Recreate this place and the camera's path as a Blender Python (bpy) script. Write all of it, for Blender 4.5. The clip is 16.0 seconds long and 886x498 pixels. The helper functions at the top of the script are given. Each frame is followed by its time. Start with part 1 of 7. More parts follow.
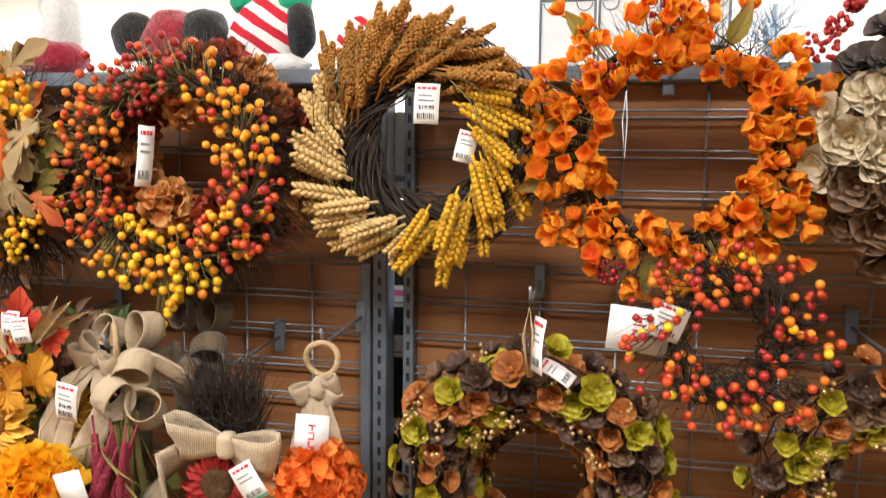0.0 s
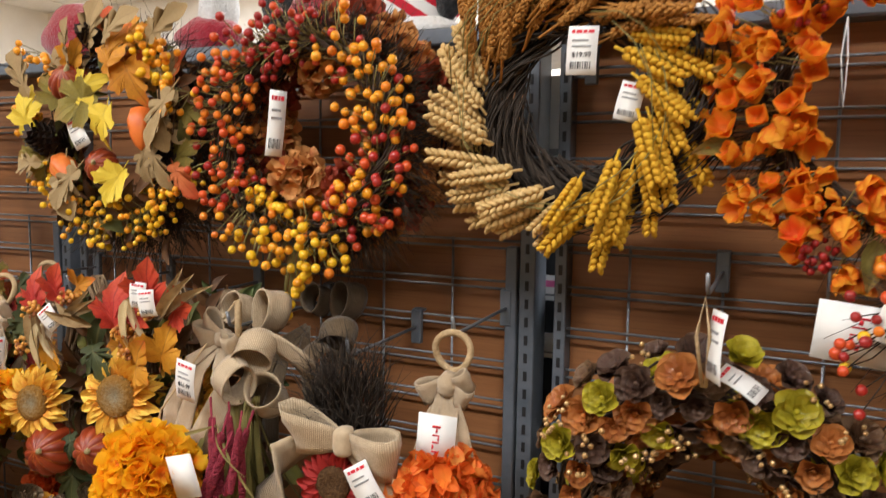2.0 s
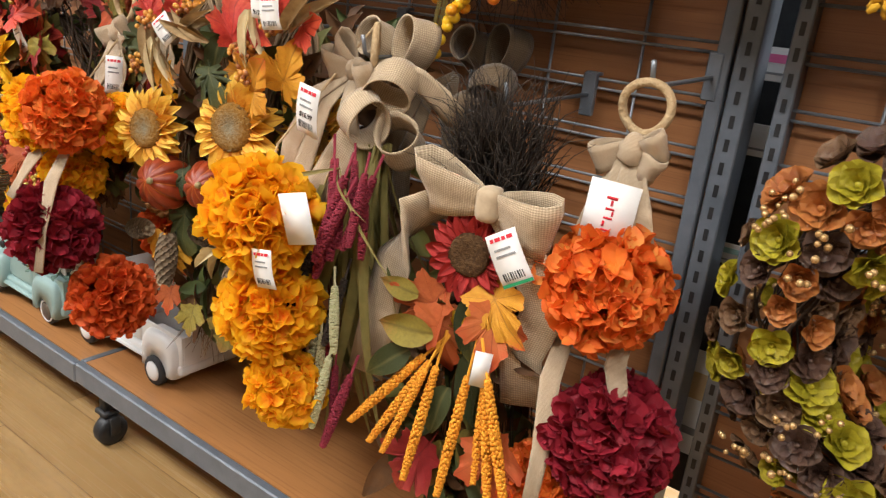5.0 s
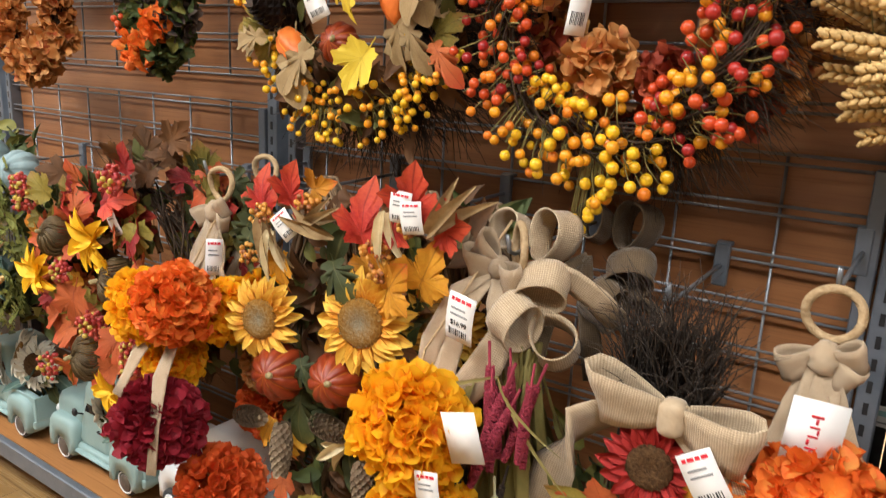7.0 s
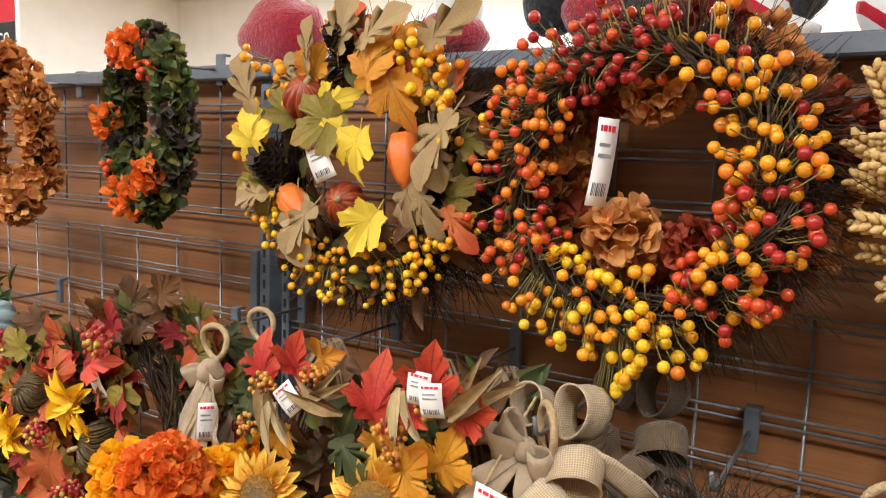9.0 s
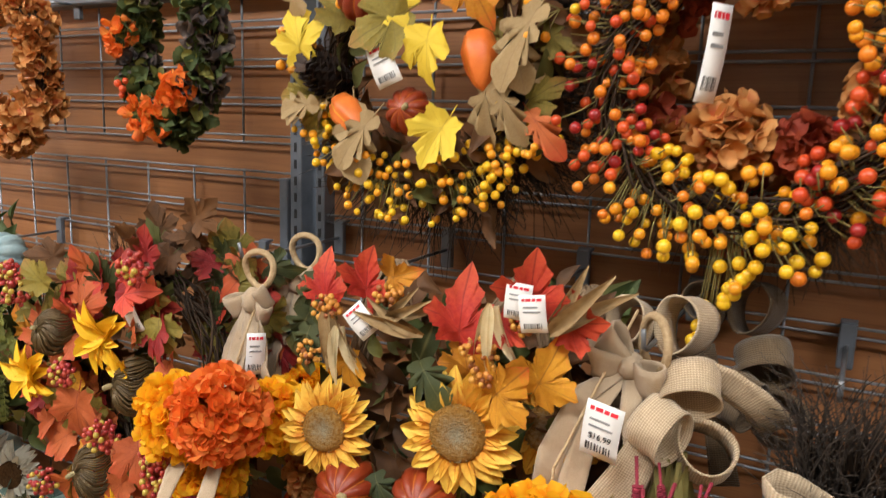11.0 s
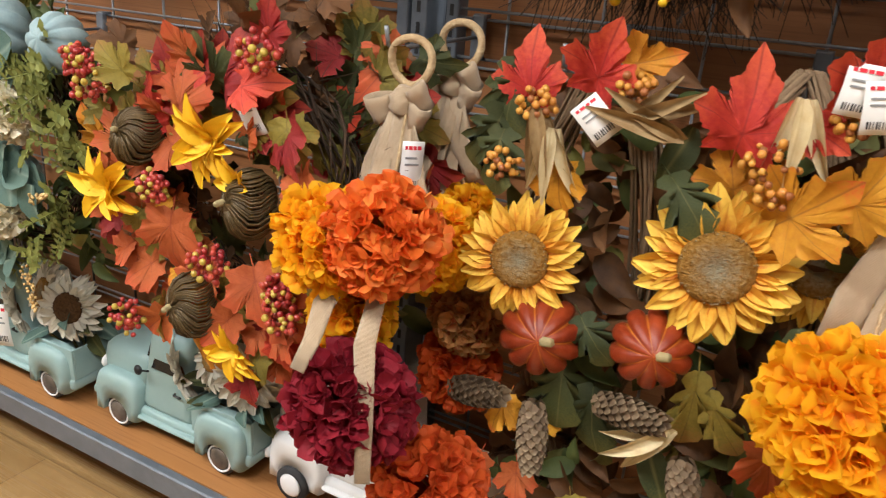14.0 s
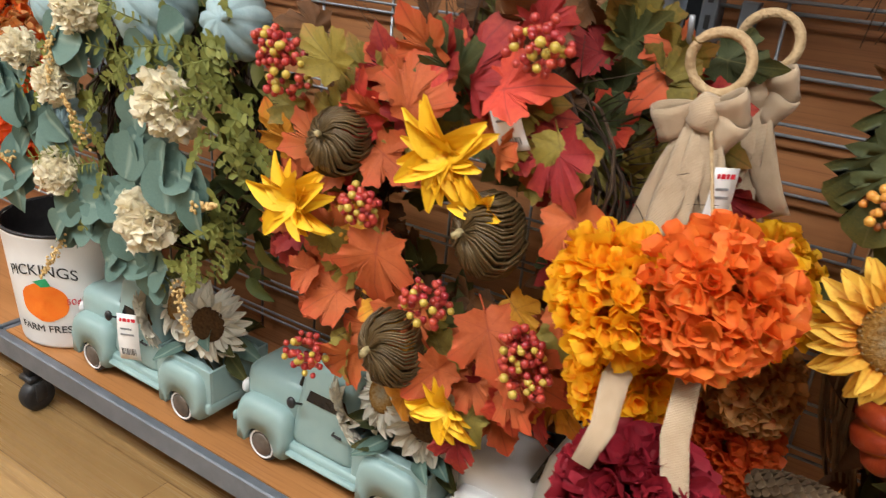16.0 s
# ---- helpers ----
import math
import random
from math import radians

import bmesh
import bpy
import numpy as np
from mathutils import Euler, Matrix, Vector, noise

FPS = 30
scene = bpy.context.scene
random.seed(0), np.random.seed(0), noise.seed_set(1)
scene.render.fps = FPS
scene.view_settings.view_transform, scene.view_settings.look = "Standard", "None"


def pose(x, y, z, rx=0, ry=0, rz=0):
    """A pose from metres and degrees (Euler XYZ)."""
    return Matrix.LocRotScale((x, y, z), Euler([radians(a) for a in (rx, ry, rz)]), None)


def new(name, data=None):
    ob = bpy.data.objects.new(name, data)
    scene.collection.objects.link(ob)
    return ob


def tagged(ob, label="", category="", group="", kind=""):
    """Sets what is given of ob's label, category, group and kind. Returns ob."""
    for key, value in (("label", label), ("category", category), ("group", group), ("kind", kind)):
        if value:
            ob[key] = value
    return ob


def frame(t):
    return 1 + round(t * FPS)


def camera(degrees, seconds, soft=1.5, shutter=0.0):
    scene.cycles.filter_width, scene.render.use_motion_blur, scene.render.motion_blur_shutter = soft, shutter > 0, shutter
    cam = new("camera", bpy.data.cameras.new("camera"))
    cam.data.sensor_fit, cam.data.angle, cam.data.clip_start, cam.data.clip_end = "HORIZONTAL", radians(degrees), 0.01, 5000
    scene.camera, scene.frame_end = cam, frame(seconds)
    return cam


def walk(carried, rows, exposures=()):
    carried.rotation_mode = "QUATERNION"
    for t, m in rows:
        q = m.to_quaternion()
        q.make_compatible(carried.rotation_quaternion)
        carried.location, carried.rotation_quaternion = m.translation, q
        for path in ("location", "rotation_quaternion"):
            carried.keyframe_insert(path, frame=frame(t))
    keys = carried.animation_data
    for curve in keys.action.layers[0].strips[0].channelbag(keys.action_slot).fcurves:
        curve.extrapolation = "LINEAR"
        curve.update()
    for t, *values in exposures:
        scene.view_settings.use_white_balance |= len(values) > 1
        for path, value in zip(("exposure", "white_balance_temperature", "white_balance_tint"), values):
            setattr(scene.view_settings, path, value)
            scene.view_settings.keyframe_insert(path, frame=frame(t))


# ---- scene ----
cam = camera(61.6, 16.0, soft=1.2, shutter=0.3)
METRES, EYE, TILT, LEAN, TURN = 2.2, 1.276, 0.0, 0.0, 11.6
ROWS = [
    (0.0, 0.0, 0.0, 0.0, 0.08, -6.46, -0.71),
    (0.5, 0.0101, 0.0226, 0.0144, 2.56, -3.67, 0.39),
    (1.0, 0.0276, 0.0495, 0.0075, 7.03, -3.31, 0.53),
    (1.5, 0.0324, 0.0709, -0.0086, 11.56, -4.17, 0.05),
    (2.0, 0.0192, 0.0912, -0.0341, 14.05, -5.79, -0.71),
    (2.5, -0.0082, 0.1181, -0.0732, 14.76, -8.86, -1.13),
    (3.0, -0.012, 0.1515, -0.0989, 15.51, -11.69, -1.16),
    (5.5, -0.0544, 0.1882, -0.1146, 25.96, -19.27, -6.5),
    (6.0, -0.0936, 0.1742, -0.0919, 23.48, -16.83, -5.28),
    (6.5, -0.1233, 0.1663, -0.0726, 22.94, -14.94, -3.53),
    (7.0, -0.1433, 0.1756, -0.0443, 23.48, -13.76, -2.65),
    (7.5, -0.1545, 0.1955, -0.0161, 24.06, -11.6, -2.58),
    (8.0, -0.1617, 0.2077, 0.0038, 23.64, -8.05, -3.39),
    (10.5, -0.2443, 0.1754, -0.0135, 16.96, -7.2, -0.79),
    (11.0, -0.2647, 0.2026, -0.0352, 18.27, -9.91, -1.76),
    (11.5, -0.2871, 0.2305, -0.054, 19.78, -12.28, -2.19),
    (12.0, -0.302, 0.2508, -0.0704, 21.59, -15.19, -3.14),
    (12.5, -0.3112, 0.2596, -0.081, 22.3, -17.41, -3.1),
    (13.0, -0.3386, 0.2631, -0.0858, 20.06, -18.21, -2.86),
    (13.5, -0.3822, 0.261, -0.0998, 17.88, -19.6, -3.6),
    (14.0, -0.416, 0.256, -0.0979, 17.34, -20.67, -4.25),
    (14.5, -0.448, 0.2745, -0.1049, 19.31, -21.42, -4.74),
    (15.0, -0.4819, 0.3119, -0.1101, 21.66, -22.5, -5.28),
    (15.5, -0.5157, 0.3257, -0.1183, 22.48, -23.04, -5.25),
    (16.0, -0.5602, 0.311, -0.1125, 21.2, -22.27, -5.31),
]
EXPOSURES = [(0.0, 0.36), (0.5, 0.15), (1.0, 0.0), (1.5, -0.1), (2.0, -0.05), (2.5, 0.0), (3.0, 0.05), (5.5, 0.19), (8.0, 0.15), (10.5, 0.08), (13.0, 0.13), (16.0, 0.08)]
walk(cam, [(t, pose(0, 0, EYE, TILT, LEAN, TURN) @ pose(METRES * x, METRES * y, METRES * z, 90 + pitch, roll, yaw)) for t, x, y, z, yaw, pitch, roll in ROWS], EXPOSURES)

# ---- light ----
world = bpy.data.worlds.new("world")
scene.world = world
world.use_nodes = True
world.node_tree.nodes["Background"].inputs[0].default_value = (1.0, 0.95, 0.88, 1)
world.node_tree.nodes["Background"].inputs[1].default_value = 0.025
LAMPS = [(-2.9, -0.7), (-0.9, -0.7), (1.1, -0.7), (-1.6, 4.0), (1.4, 4.0), (-4.6, 4.0), (-4.9, -0.7)]
CEILING = 3.0
for lx, ly in LAMPS:
    d = bpy.data.lights.new("troffer_light", "AREA")
    d.shape, d.size, d.size_y, d.energy, d.color = "RECTANGLE", 1.2, 0.55, (72 if lx < -2 else 54) if ly < 1 else 200, (0.94, 0.965, 1.0)
    new("troffer_light", d).matrix_world = pose(lx, ly, CEILING - 0.03)


# ---- materials ----
def nodes_of(name):
    m = bpy.data.materials.new(name)
    m.use_nodes = True
    t = m.node_tree
    return m, t, t.nodes["Principled BSDF"]


def mixed(t, fac, a, b, mode="MIX"):
    n = t.nodes.new("ShaderNodeMix")
    n.data_type, n.blend_type = "RGBA", mode
    for s, v in ((0, fac), (6, a), (7, b)):
        if isinstance(v, (int, float)):
            n.inputs[s].default_value = v
        elif isinstance(v, tuple):
            n.inputs[s].default_value = (*v, 1)
        else:
            t.links.new(v, n.inputs[s])
    return n.outputs[2]


def math_node(t, op, a, b=0.0):
    n = t.nodes.new("ShaderNodeMath")
    n.operation = op
    for s, v in ((0, a), (1, b)):
        if isinstance(v, (int, float)):
            n.inputs[s].default_value = v
        else:
            t.links.new(v, n.inputs[s])
    return n.outputs[0]


def ramp(t, fac, lo, hi):
    n = t.nodes.new("ShaderNodeMapRange")
    t.links.new(fac, n.inputs[0])
    n.inputs[1].default_value, n.inputs[2].default_value = lo, hi
    return n.outputs[0]


def noise_of(t, scale, stretch=(1, 1, 1), detail=4.0, rough=0.6):
    co = t.nodes.new("ShaderNodeTexCoord")
    mp = t.nodes.new("ShaderNodeMapping")
    mp.inputs["Scale"].default_value = stretch
    t.links.new(co.outputs["Object"], mp.inputs[0])
    n = t.nodes.new("ShaderNodeTexNoise")
    n.inputs["Scale"].default_value, n.inputs["Detail"].default_value, n.inputs["Roughness"].default_value = scale, detail, rough
    t.links.new(mp.outputs[0], n.inputs["Vector"])
    return n.outputs[0]


def bumped(t, bsdf, height, strength, dist=0.002):
    b = t.nodes.new("ShaderNodeBump")
    b.inputs["Strength"].default_value, b.inputs["Distance"].default_value = strength, dist
    t.links.new(height, b.inputs["Height"])
    t.links.new(b.outputs[0], bsdf.inputs["Normal"])


def attr(t, name):
    n = t.nodes.new("ShaderNodeAttribute")
    n.attribute_name = name
    return n.outputs["Fac"]


def mat(name, c1, c2, rough=0.6, rand="island", tip=None, tip_at=(0.4, 1.0), vein=None, noise_scale=40, bump=0.3, bump_scale=300, metal=0.0, spec=0.4, stretch=(1, 1, 1), sheen=0.0, third=None, trans=0.0):
    """Two tones mixed by piece and by grain, with an optional tint toward the tips and along the veins."""
    m, t, p = nodes_of(name)
    n = ramp(t, noise_of(t, noise_scale, stretch), 0.3, 0.7)
    if rand == "island":
        r = t.nodes.new("ShaderNodeNewGeometry").outputs["Random Per Island"]
    elif rand == "object":
        r = t.nodes.new("ShaderNodeObjectInfo").outputs["Random"]
    else:
        r = None
    fac = n if r is None else math_node(t, "ADD", math_node(t, "MULTIPLY", n, 0.4), math_node(t, "MULTIPLY", r, 0.6))
    col = mixed(t, fac, c1, c2)
    if third and r is not None:
        col = mixed(t, math_node(t, "GREATER_THAN", r, 0.78), col, third)
    if tip:
        col = mixed(t, ramp(t, math_node(t, "ADD", attr(t, "tip"), math_node(t, "MULTIPLY", math_node(t, "SUBTRACT", n, 0.5), 0.35)), *tip_at), col, tip)
    if vein:
        col = mixed(t, math_node(t, "MULTIPLY", ramp(t, attr(t, "vein"), 0.8, 1.0), 0.75), col, vein)
    t.links.new(col, p.inputs["Base Color"])
    fine = noise_of(t, bump_scale, stretch, 2.0)
    t.links.new(ramp_to(t, fine, max(0.03, rough - 0.1), min(1.0, rough + 0.12)), p.inputs["Roughness"])
    p.inputs["Metallic"].default_value, p.inputs["Specular IOR Level"].default_value = metal, spec
    p.inputs["Sheen Weight"].default_value = sheen
    if bump:
        bumped(t, p, math_node(t, "ADD", fine, n), bump)
    if trans:
        tr = t.nodes.new("ShaderNodeBsdfTranslucent")
        t.links.new(col, tr.inputs[0])
        mx = t.nodes.new("ShaderNodeMixShader")
        mx.inputs[0].default_value = trans
        t.links.new(p.outputs[0], mx.inputs[1])
        t.links.new(tr.outputs[0], mx.inputs[2])
        t.links.new(mx.outputs[0], t.nodes["Material Output"].inputs[0])
    return m


def ramp_to(t, fac, lo, hi):
    n = t.nodes.new("ShaderNodeMapRange")
    t.links.new(fac, n.inputs[0])
    n.inputs[3].default_value, n.inputs[4].default_value = lo, hi
    return n.outputs[0]


def weave(name, c1, c2, freq=900.0):
    """Burlap: threads along and across the ribbon, from its own along and across lengths."""
    m, t, p = nodes_of(name)
    u = math_node(t, "SINE", math_node(t, "MULTIPLY", attr(t, "tip"), freq * 2.2))
    v = math_node(t, "SINE", math_node(t, "MULTIPLY", attr(t, "vein"), freq * 2.2))
    w = math_node(t, "MULTIPLY", math_node(t, "ADD", math_node(t, "ADD", u, v), 2.0), 0.25)
    n = ramp(t, noise_of(t, 60), 0.3, 0.7)
    big = ramp(t, noise_of(t, 14), 0.35, 0.65)
    col = mixed(t, math_node(t, "ADD", math_node(t, "MULTIPLY", w, 0.75), math_node(t, "MULTIPLY", n, 0.3)), c1, c2)
    col = mixed(t, math_node(t, "MULTIPLY", big, 0.25), col, tuple(0.6 * c for c in c1))
    t.links.new(col, p.inputs["Base Color"])
    p.inputs["Roughness"].default_value, p.inputs["Specular IOR Level"].default_value, p.inputs["Sheen Weight"].default_value = 0.9, 0.15, 0.2
    bumped(t, p, math_node(t, "ADD", w, math_node(t, "MULTIPLY", n, 0.5)), 0.6, 0.0015)
    return m


def wood(name, c1, c2, dark, scale=3.0, axis=(1, 8, 14), rough=0.5, plank=None):
    m, t, p = nodes_of(name)
    g = ramp(t, noise_of(t, scale, axis, 6.0, 0.65), 0.3, 0.72)
    s = ramp(t, noise_of(t, scale * 3, (axis[0] * 0.6, axis[1] * 3, axis[2] * 3), 3.0), 0.52, 0.75)
    col = mixed(t, g, c1, c2)
    if plank:
        br = t.nodes.new("ShaderNodeTexBrick")
        co = t.nodes.new("ShaderNodeTexCoord")
        t.links.new(co.outputs["Object"], br.inputs["Vector"])
        br.inputs["Scale"].default_value = 1.0
        br.inputs["Brick Width"].default_value, br.inputs["Row Height"].default_value, br.inputs["Mortar Size"].default_value = 1.2, plank, 0.0012
        br.inputs["Color1"].default_value, br.inputs["Color2"].default_value, br.inputs["Mortar"].default_value = (1, 1, 1, 1), (0.62, 0.6, 0.55, 1), (0.3, 0.25, 0.2, 1)
        col = mixed(t, 1.0, col, br.outputs[0], "MULTIPLY")
    col = mixed(t, math_node(t, "MULTIPLY", s, 0.55), col, dark)
    t.links.new(col, p.inputs["Base Color"])
    t.links.new(ramp_to(t, s, rough - 0.08, rough + 0.15), p.inputs["Roughness"])
    bumped(t, p, g, 0.12)
    return m


def glow(name, colour, strength):
    m, t, p = nodes_of(name)
    p.inputs["Emission Color"].default_value = (*colour, 1)
    p.inputs["Emission Strength"].default_value = strength
    return m


PANEL = wood("brown_laminate", (0.24, 0.096, 0.036), (0.385, 0.166, 0.064), (0.125, 0.046, 0.018), 2.2, (1, 10, 16), 0.45)
DECK = wood("orange_laminate", (0.36, 0.155, 0.05), (0.46, 0.21, 0.075), (0.2, 0.075, 0.025), 2.5, (1, 9, 9), 0.38)
FLOOR = wood("oak_vinyl", (0.34, 0.2, 0.075), (0.5, 0.32, 0.14), (0.2, 0.11, 0.04), 1.6, (1, 9, 9), 0.35, 0.15)
STEEL = mat("grey_powder_coat", (0.13, 0.15, 0.175), (0.19, 0.21, 0.24), 0.42, None, noise_scale=18, bump=0.1, metal=0.35)
WIRE = mat("grey_wire", (0.2, 0.215, 0.23), (0.3, 0.31, 0.33), 0.4, None, noise_scale=30, bump=0.05, metal=0.6)
BLACK = mat("black_plastic", (0.012, 0.012, 0.014), (0.03, 0.03, 0.03), 0.45, None, bump=0.05)
# Dark tone for walls out of view, so they bounce less light.
LOW_BOUNCE_WALL = mat("low_bounce_wall_taupe", (0.2, 0.17, 0.14), (0.26, 0.22, 0.18), 0.8, None, noise_scale=4, bump=0.1, bump_scale=120)
WHITE_WALL = mat("white_wall_paint", (0.78, 0.77, 0.74), (0.84, 0.83, 0.8), 0.75, None, noise_scale=4, bump=0.1, bump_scale=120)
TILE = mat("ceiling_tile", (0.72, 0.71, 0.68), (0.8, 0.79, 0.76), 0.9, None, noise_scale=30, bump=0.4, bump_scale=90)
DIFFUSER = glow("lamp_diffuser", (1.0, 0.96, 0.88), 6.0)
PAPER = mat("white_card", (0.8, 0.79, 0.76), (0.88, 0.87, 0.84), 0.6, None, noise_scale=25, bump=0.05)
INK_RED = mat("red_ink", (0.6, 0.015, 0.03), (0.68, 0.03, 0.05), 0.6, None, bump=0)
INK_GREY = mat("grey_ink", (0.2, 0.2, 0.2), (0.32, 0.32, 0.32), 0.7, None, bump=0)
INK_BLACK = mat("black_ink", (0.02, 0.02, 0.02), (0.04, 0.04, 0.04), 0.7, None, bump=0)
INK_GREEN = mat("green_ink", (0.02, 0.3, 0.12), (0.03, 0.36, 0.15), 0.6, None, bump=0)
INK_ORANGE = mat("orange_ink", (0.85, 0.16, 0.01), (0.9, 0.22, 0.02), 0.6, None, bump=0)
BURLAP = weave("burlap", (0.29, 0.2, 0.11), (0.76, 0.6, 0.41))
# Same burlap with the shade behind the front swag put into its colour.
BURLAP_SHADED = weave("shaded_burlap", (0.07, 0.045, 0.024), (0.24, 0.165, 0.095))
SHEER = weave("fine_ribbon", (0.42, 0.3, 0.185), (0.68, 0.53, 0.36), 2000.0)
JUTE = mat("jute_rope", (0.4, 0.27, 0.14), (0.56, 0.41, 0.24), 0.9, None, noise_scale=150, bump=0.8, bump_scale=260, spec=0.1)
VINE = mat("dark_grapevine", (0.03, 0.017, 0.01), (0.085, 0.05, 0.027), 0.8, "island", noise_scale=60, bump=0.5)
VINE_TAN = mat("tan_grapevine", (0.14, 0.085, 0.045), (0.27, 0.18, 0.1), 0.8, "island", noise_scale=60, bump=0.5)
TWIG = mat("black_brush", (0.016, 0.011, 0.008), (0.06, 0.04, 0.026), 0.8, "island", bump=0.2)
STEM = mat("olive_stem", (0.16, 0.13, 0.03), (0.26, 0.21, 0.07), 0.7, "island", bump=0.2)
MUM_ORANGE = mat("orange_petals", (0.88, 0.2, 0.018), (0.93, 0.36, 0.05), 0.65, "island", tip=(0.8, 0.12, 0.018), tip_at=(0.2, 1.2), third=(0.93, 0.46, 0.09), noise_scale=60, bump=0.25, trans=0.3)
MUM_RUST = mat("rust_petals", (0.62, 0.06, 0.012), (0.8, 0.13, 0.015), 0.65, "island", tip=(0.7, 0.12, 0.02), noise_scale=60, bump=0.25, trans=0.3)
MUM_YELLOW = mat("golden_petals", (0.92, 0.2, 0.006), (0.96, 0.36, 0.01), 0.65, "island", tip=(1.0, 0.6, 0.02), tip_at=(0.1, 0.8), third=(0.96, 0.46, 0.015), noise_scale=60, bump=0.25, trans=0.5)
MUM_RED = mat("burgundy_petals", (0.2, 0.006, 0.014), (0.34, 0.012, 0.028), 0.65, "island", noise_scale=60, bump=0.25, trans=0.12)
HYDRANGEA = mat("faded_orange_petals", (0.55, 0.19, 0.04), (0.68, 0.3, 0.08), 0.7, "island", tip=(0.6, 0.3, 0.1), third=(0.45, 0.09, 0.02), bump=0.3, trans=0.15)
HYDRANGEA_RED = mat("dried_red_petals", (0.25, 0.03, 0.015), (0.4, 0.07, 0.02), 0.7, "island", bump=0.3, trans=0.1)
SUN_PETAL = mat("sunflower_petals", (0.74, 0.27, 0.015), (0.84, 0.42, 0.035), 0.65, "object", tip=(0.92, 0.6, 0.09), tip_at=(0.15, 0.75), vein=(0.6, 0.2, 0.015), third=(0.7, 0.2, 0.02), noise_scale=9, bump=0.3, trans=0.15)
SUN_RED = mat("red_sunflower_petals", (0.3, 0.012, 0.012), (0.48, 0.03, 0.02), 0.65, "island", vein=(0.2, 0.01, 0.01), bump=0.3, trans=0.12)
SUN_WHITE = mat("cream_sunflower_petals", (0.6, 0.56, 0.45), (0.75, 0.71, 0.6), 0.7, "island", vein=(0.45, 0.42, 0.3), bump=0.3, trans=0.12)
SUN_BRIGHT = mat("yellow_silk_petals", (0.9, 0.5, 0.01), (0.92, 0.62, 0.03), 0.6, "island", vein=(0.8, 0.3, 0.01), bump=0.3, trans=0.15)
DISC = mat("seed_disc", (0.2, 0.09, 0.016), (0.36, 0.19, 0.045), 0.95, None, tip=(0.26, 0.22, 0.14), tip_at=(0.45, 0.95), noise_scale=220, bump=1.0, bump_scale=420, spec=0.1)
DISC_DARK = mat("dark_seed_disc", (0.05, 0.025, 0.012), (0.13, 0.07, 0.03), 0.95, None, noise_scale=220, bump=1.0, bump_scale=420, spec=0.1)
LEAF_RED = mat("red_maple_leaf", (0.4, 0.014, 0.014), (0.68, 0.07, 0.035), 0.6, "object", tip=(0.62, 0.09, 0.03), vein=(0.2, 0.012, 0.012), noise_scale=16, bump=0.3, trans=0.12)
LEAF_CRIMSON = mat("crimson_maple_leaf", (0.2, 0.008, 0.012), (0.42, 0.03, 0.028), 0.6, "object", tip=(0.4, 0.06, 0.02), tip_at=(0.5, 1.3), vein=(0.14, 0.01, 0.01), noise_scale=16, bump=0.3, trans=0.12)
LEAF_RUST = mat("rust_maple_leaf", (0.4, 0.075, 0.02), (0.62, 0.17, 0.045), 0.65, "object", tip=(0.52, 0.07, 0.02), vein=(0.28, 0.045, 0.018), noise_scale=16, bump=0.3, trans=0.12)
LEAF_GOLD = mat("golden_maple_leaf", (0.55, 0.19, 0.015), (0.8, 0.42, 0.03), 0.6, "object", tip=(0.68, 0.11, 0.025), tip_at=(0.7, 1.05), vein=(0.3, 0.1, 0.02), noise_scale=16, bump=0.3, trans=0.12)
LEAF_YELLOW = mat("yellow_maple_leaf", (0.72, 0.5, 0.03), (0.8, 0.6, 0.06), 0.6, "object", vein=(0.55, 0.36, 0.03), noise_scale=35, bump=0.3, trans=0.12)
LEAF_OLIVE = mat("olive_leaf", (0.13, 0.105, 0.018), (0.33, 0.25, 0.04), 0.65, "object", tip=(0.36, 0.15, 0.04), tip_at=(0.6, 1.2), vein=(0.14, 0.1, 0.02), noise_scale=16, bump=0.3, trans=0.1)
LEAF_TAN = mat("tan_oak_leaf", (0.28, 0.18, 0.075), (0.44, 0.31, 0.15), 0.75, "object", vein=(0.28, 0.18, 0.09), noise_scale=35, bump=0.3, trans=0.1)
LEAF_GREEN = mat("dark_green_leaf", (0.025, 0.035, 0.01), (0.065, 0.075, 0.02), 0.65, "object", tip=(0.14, 0.12, 0.02), tip_at=(0.6, 1.3), vein=(0.15, 0.14, 0.05), noise_scale=35, bump=0.3, trans=0.08)
LEAF_FOLIAGE = mat("small_green_leaves", (0.04, 0.06, 0.018), (0.11, 0.14, 0.035), 0.65, "island", noise_scale=50, bump=0.2, third=(0.2, 0.19, 0.04), trans=0.1)
LEAF_DARK = mat("dark_autumn_leaves", (0.06, 0.03, 0.014), (0.2, 0.08, 0.02), 0.7, "island", noise_scale=50, bump=0.2, third=(0.1, 0.1, 0.025), trans=0.08)
EUCALYPTUS = mat("eucalyptus_leaf", (0.07, 0.135, 0.11), (0.14, 0.22, 0.18), 0.7, "object", vein=(0.26, 0.34, 0.27), noise_scale=30, bump=0.2, trans=0.08)
BOXWOOD = mat("yellow_green_sprig", (0.11, 0.13, 0.025), (0.25, 0.26, 0.06), 0.65, "island", noise_scale=60, bump=0.2, trans=0.1)
CREAM = mat("cream_petals", (0.86, 0.78, 0.56), (0.92, 0.86, 0.68), 0.7, "island", tip=(0.9, 0.84, 0.66), bump=0.3, trans=0.3)
HUSK = mat("corn_husk", (0.24, 0.14, 0.055), (0.44, 0.3, 0.14), 0.75, None, stretch=(1, 1, 1), noise_scale=45, vein=(0.4, 0.27, 0.13), bump=0.4, trans=0.15)
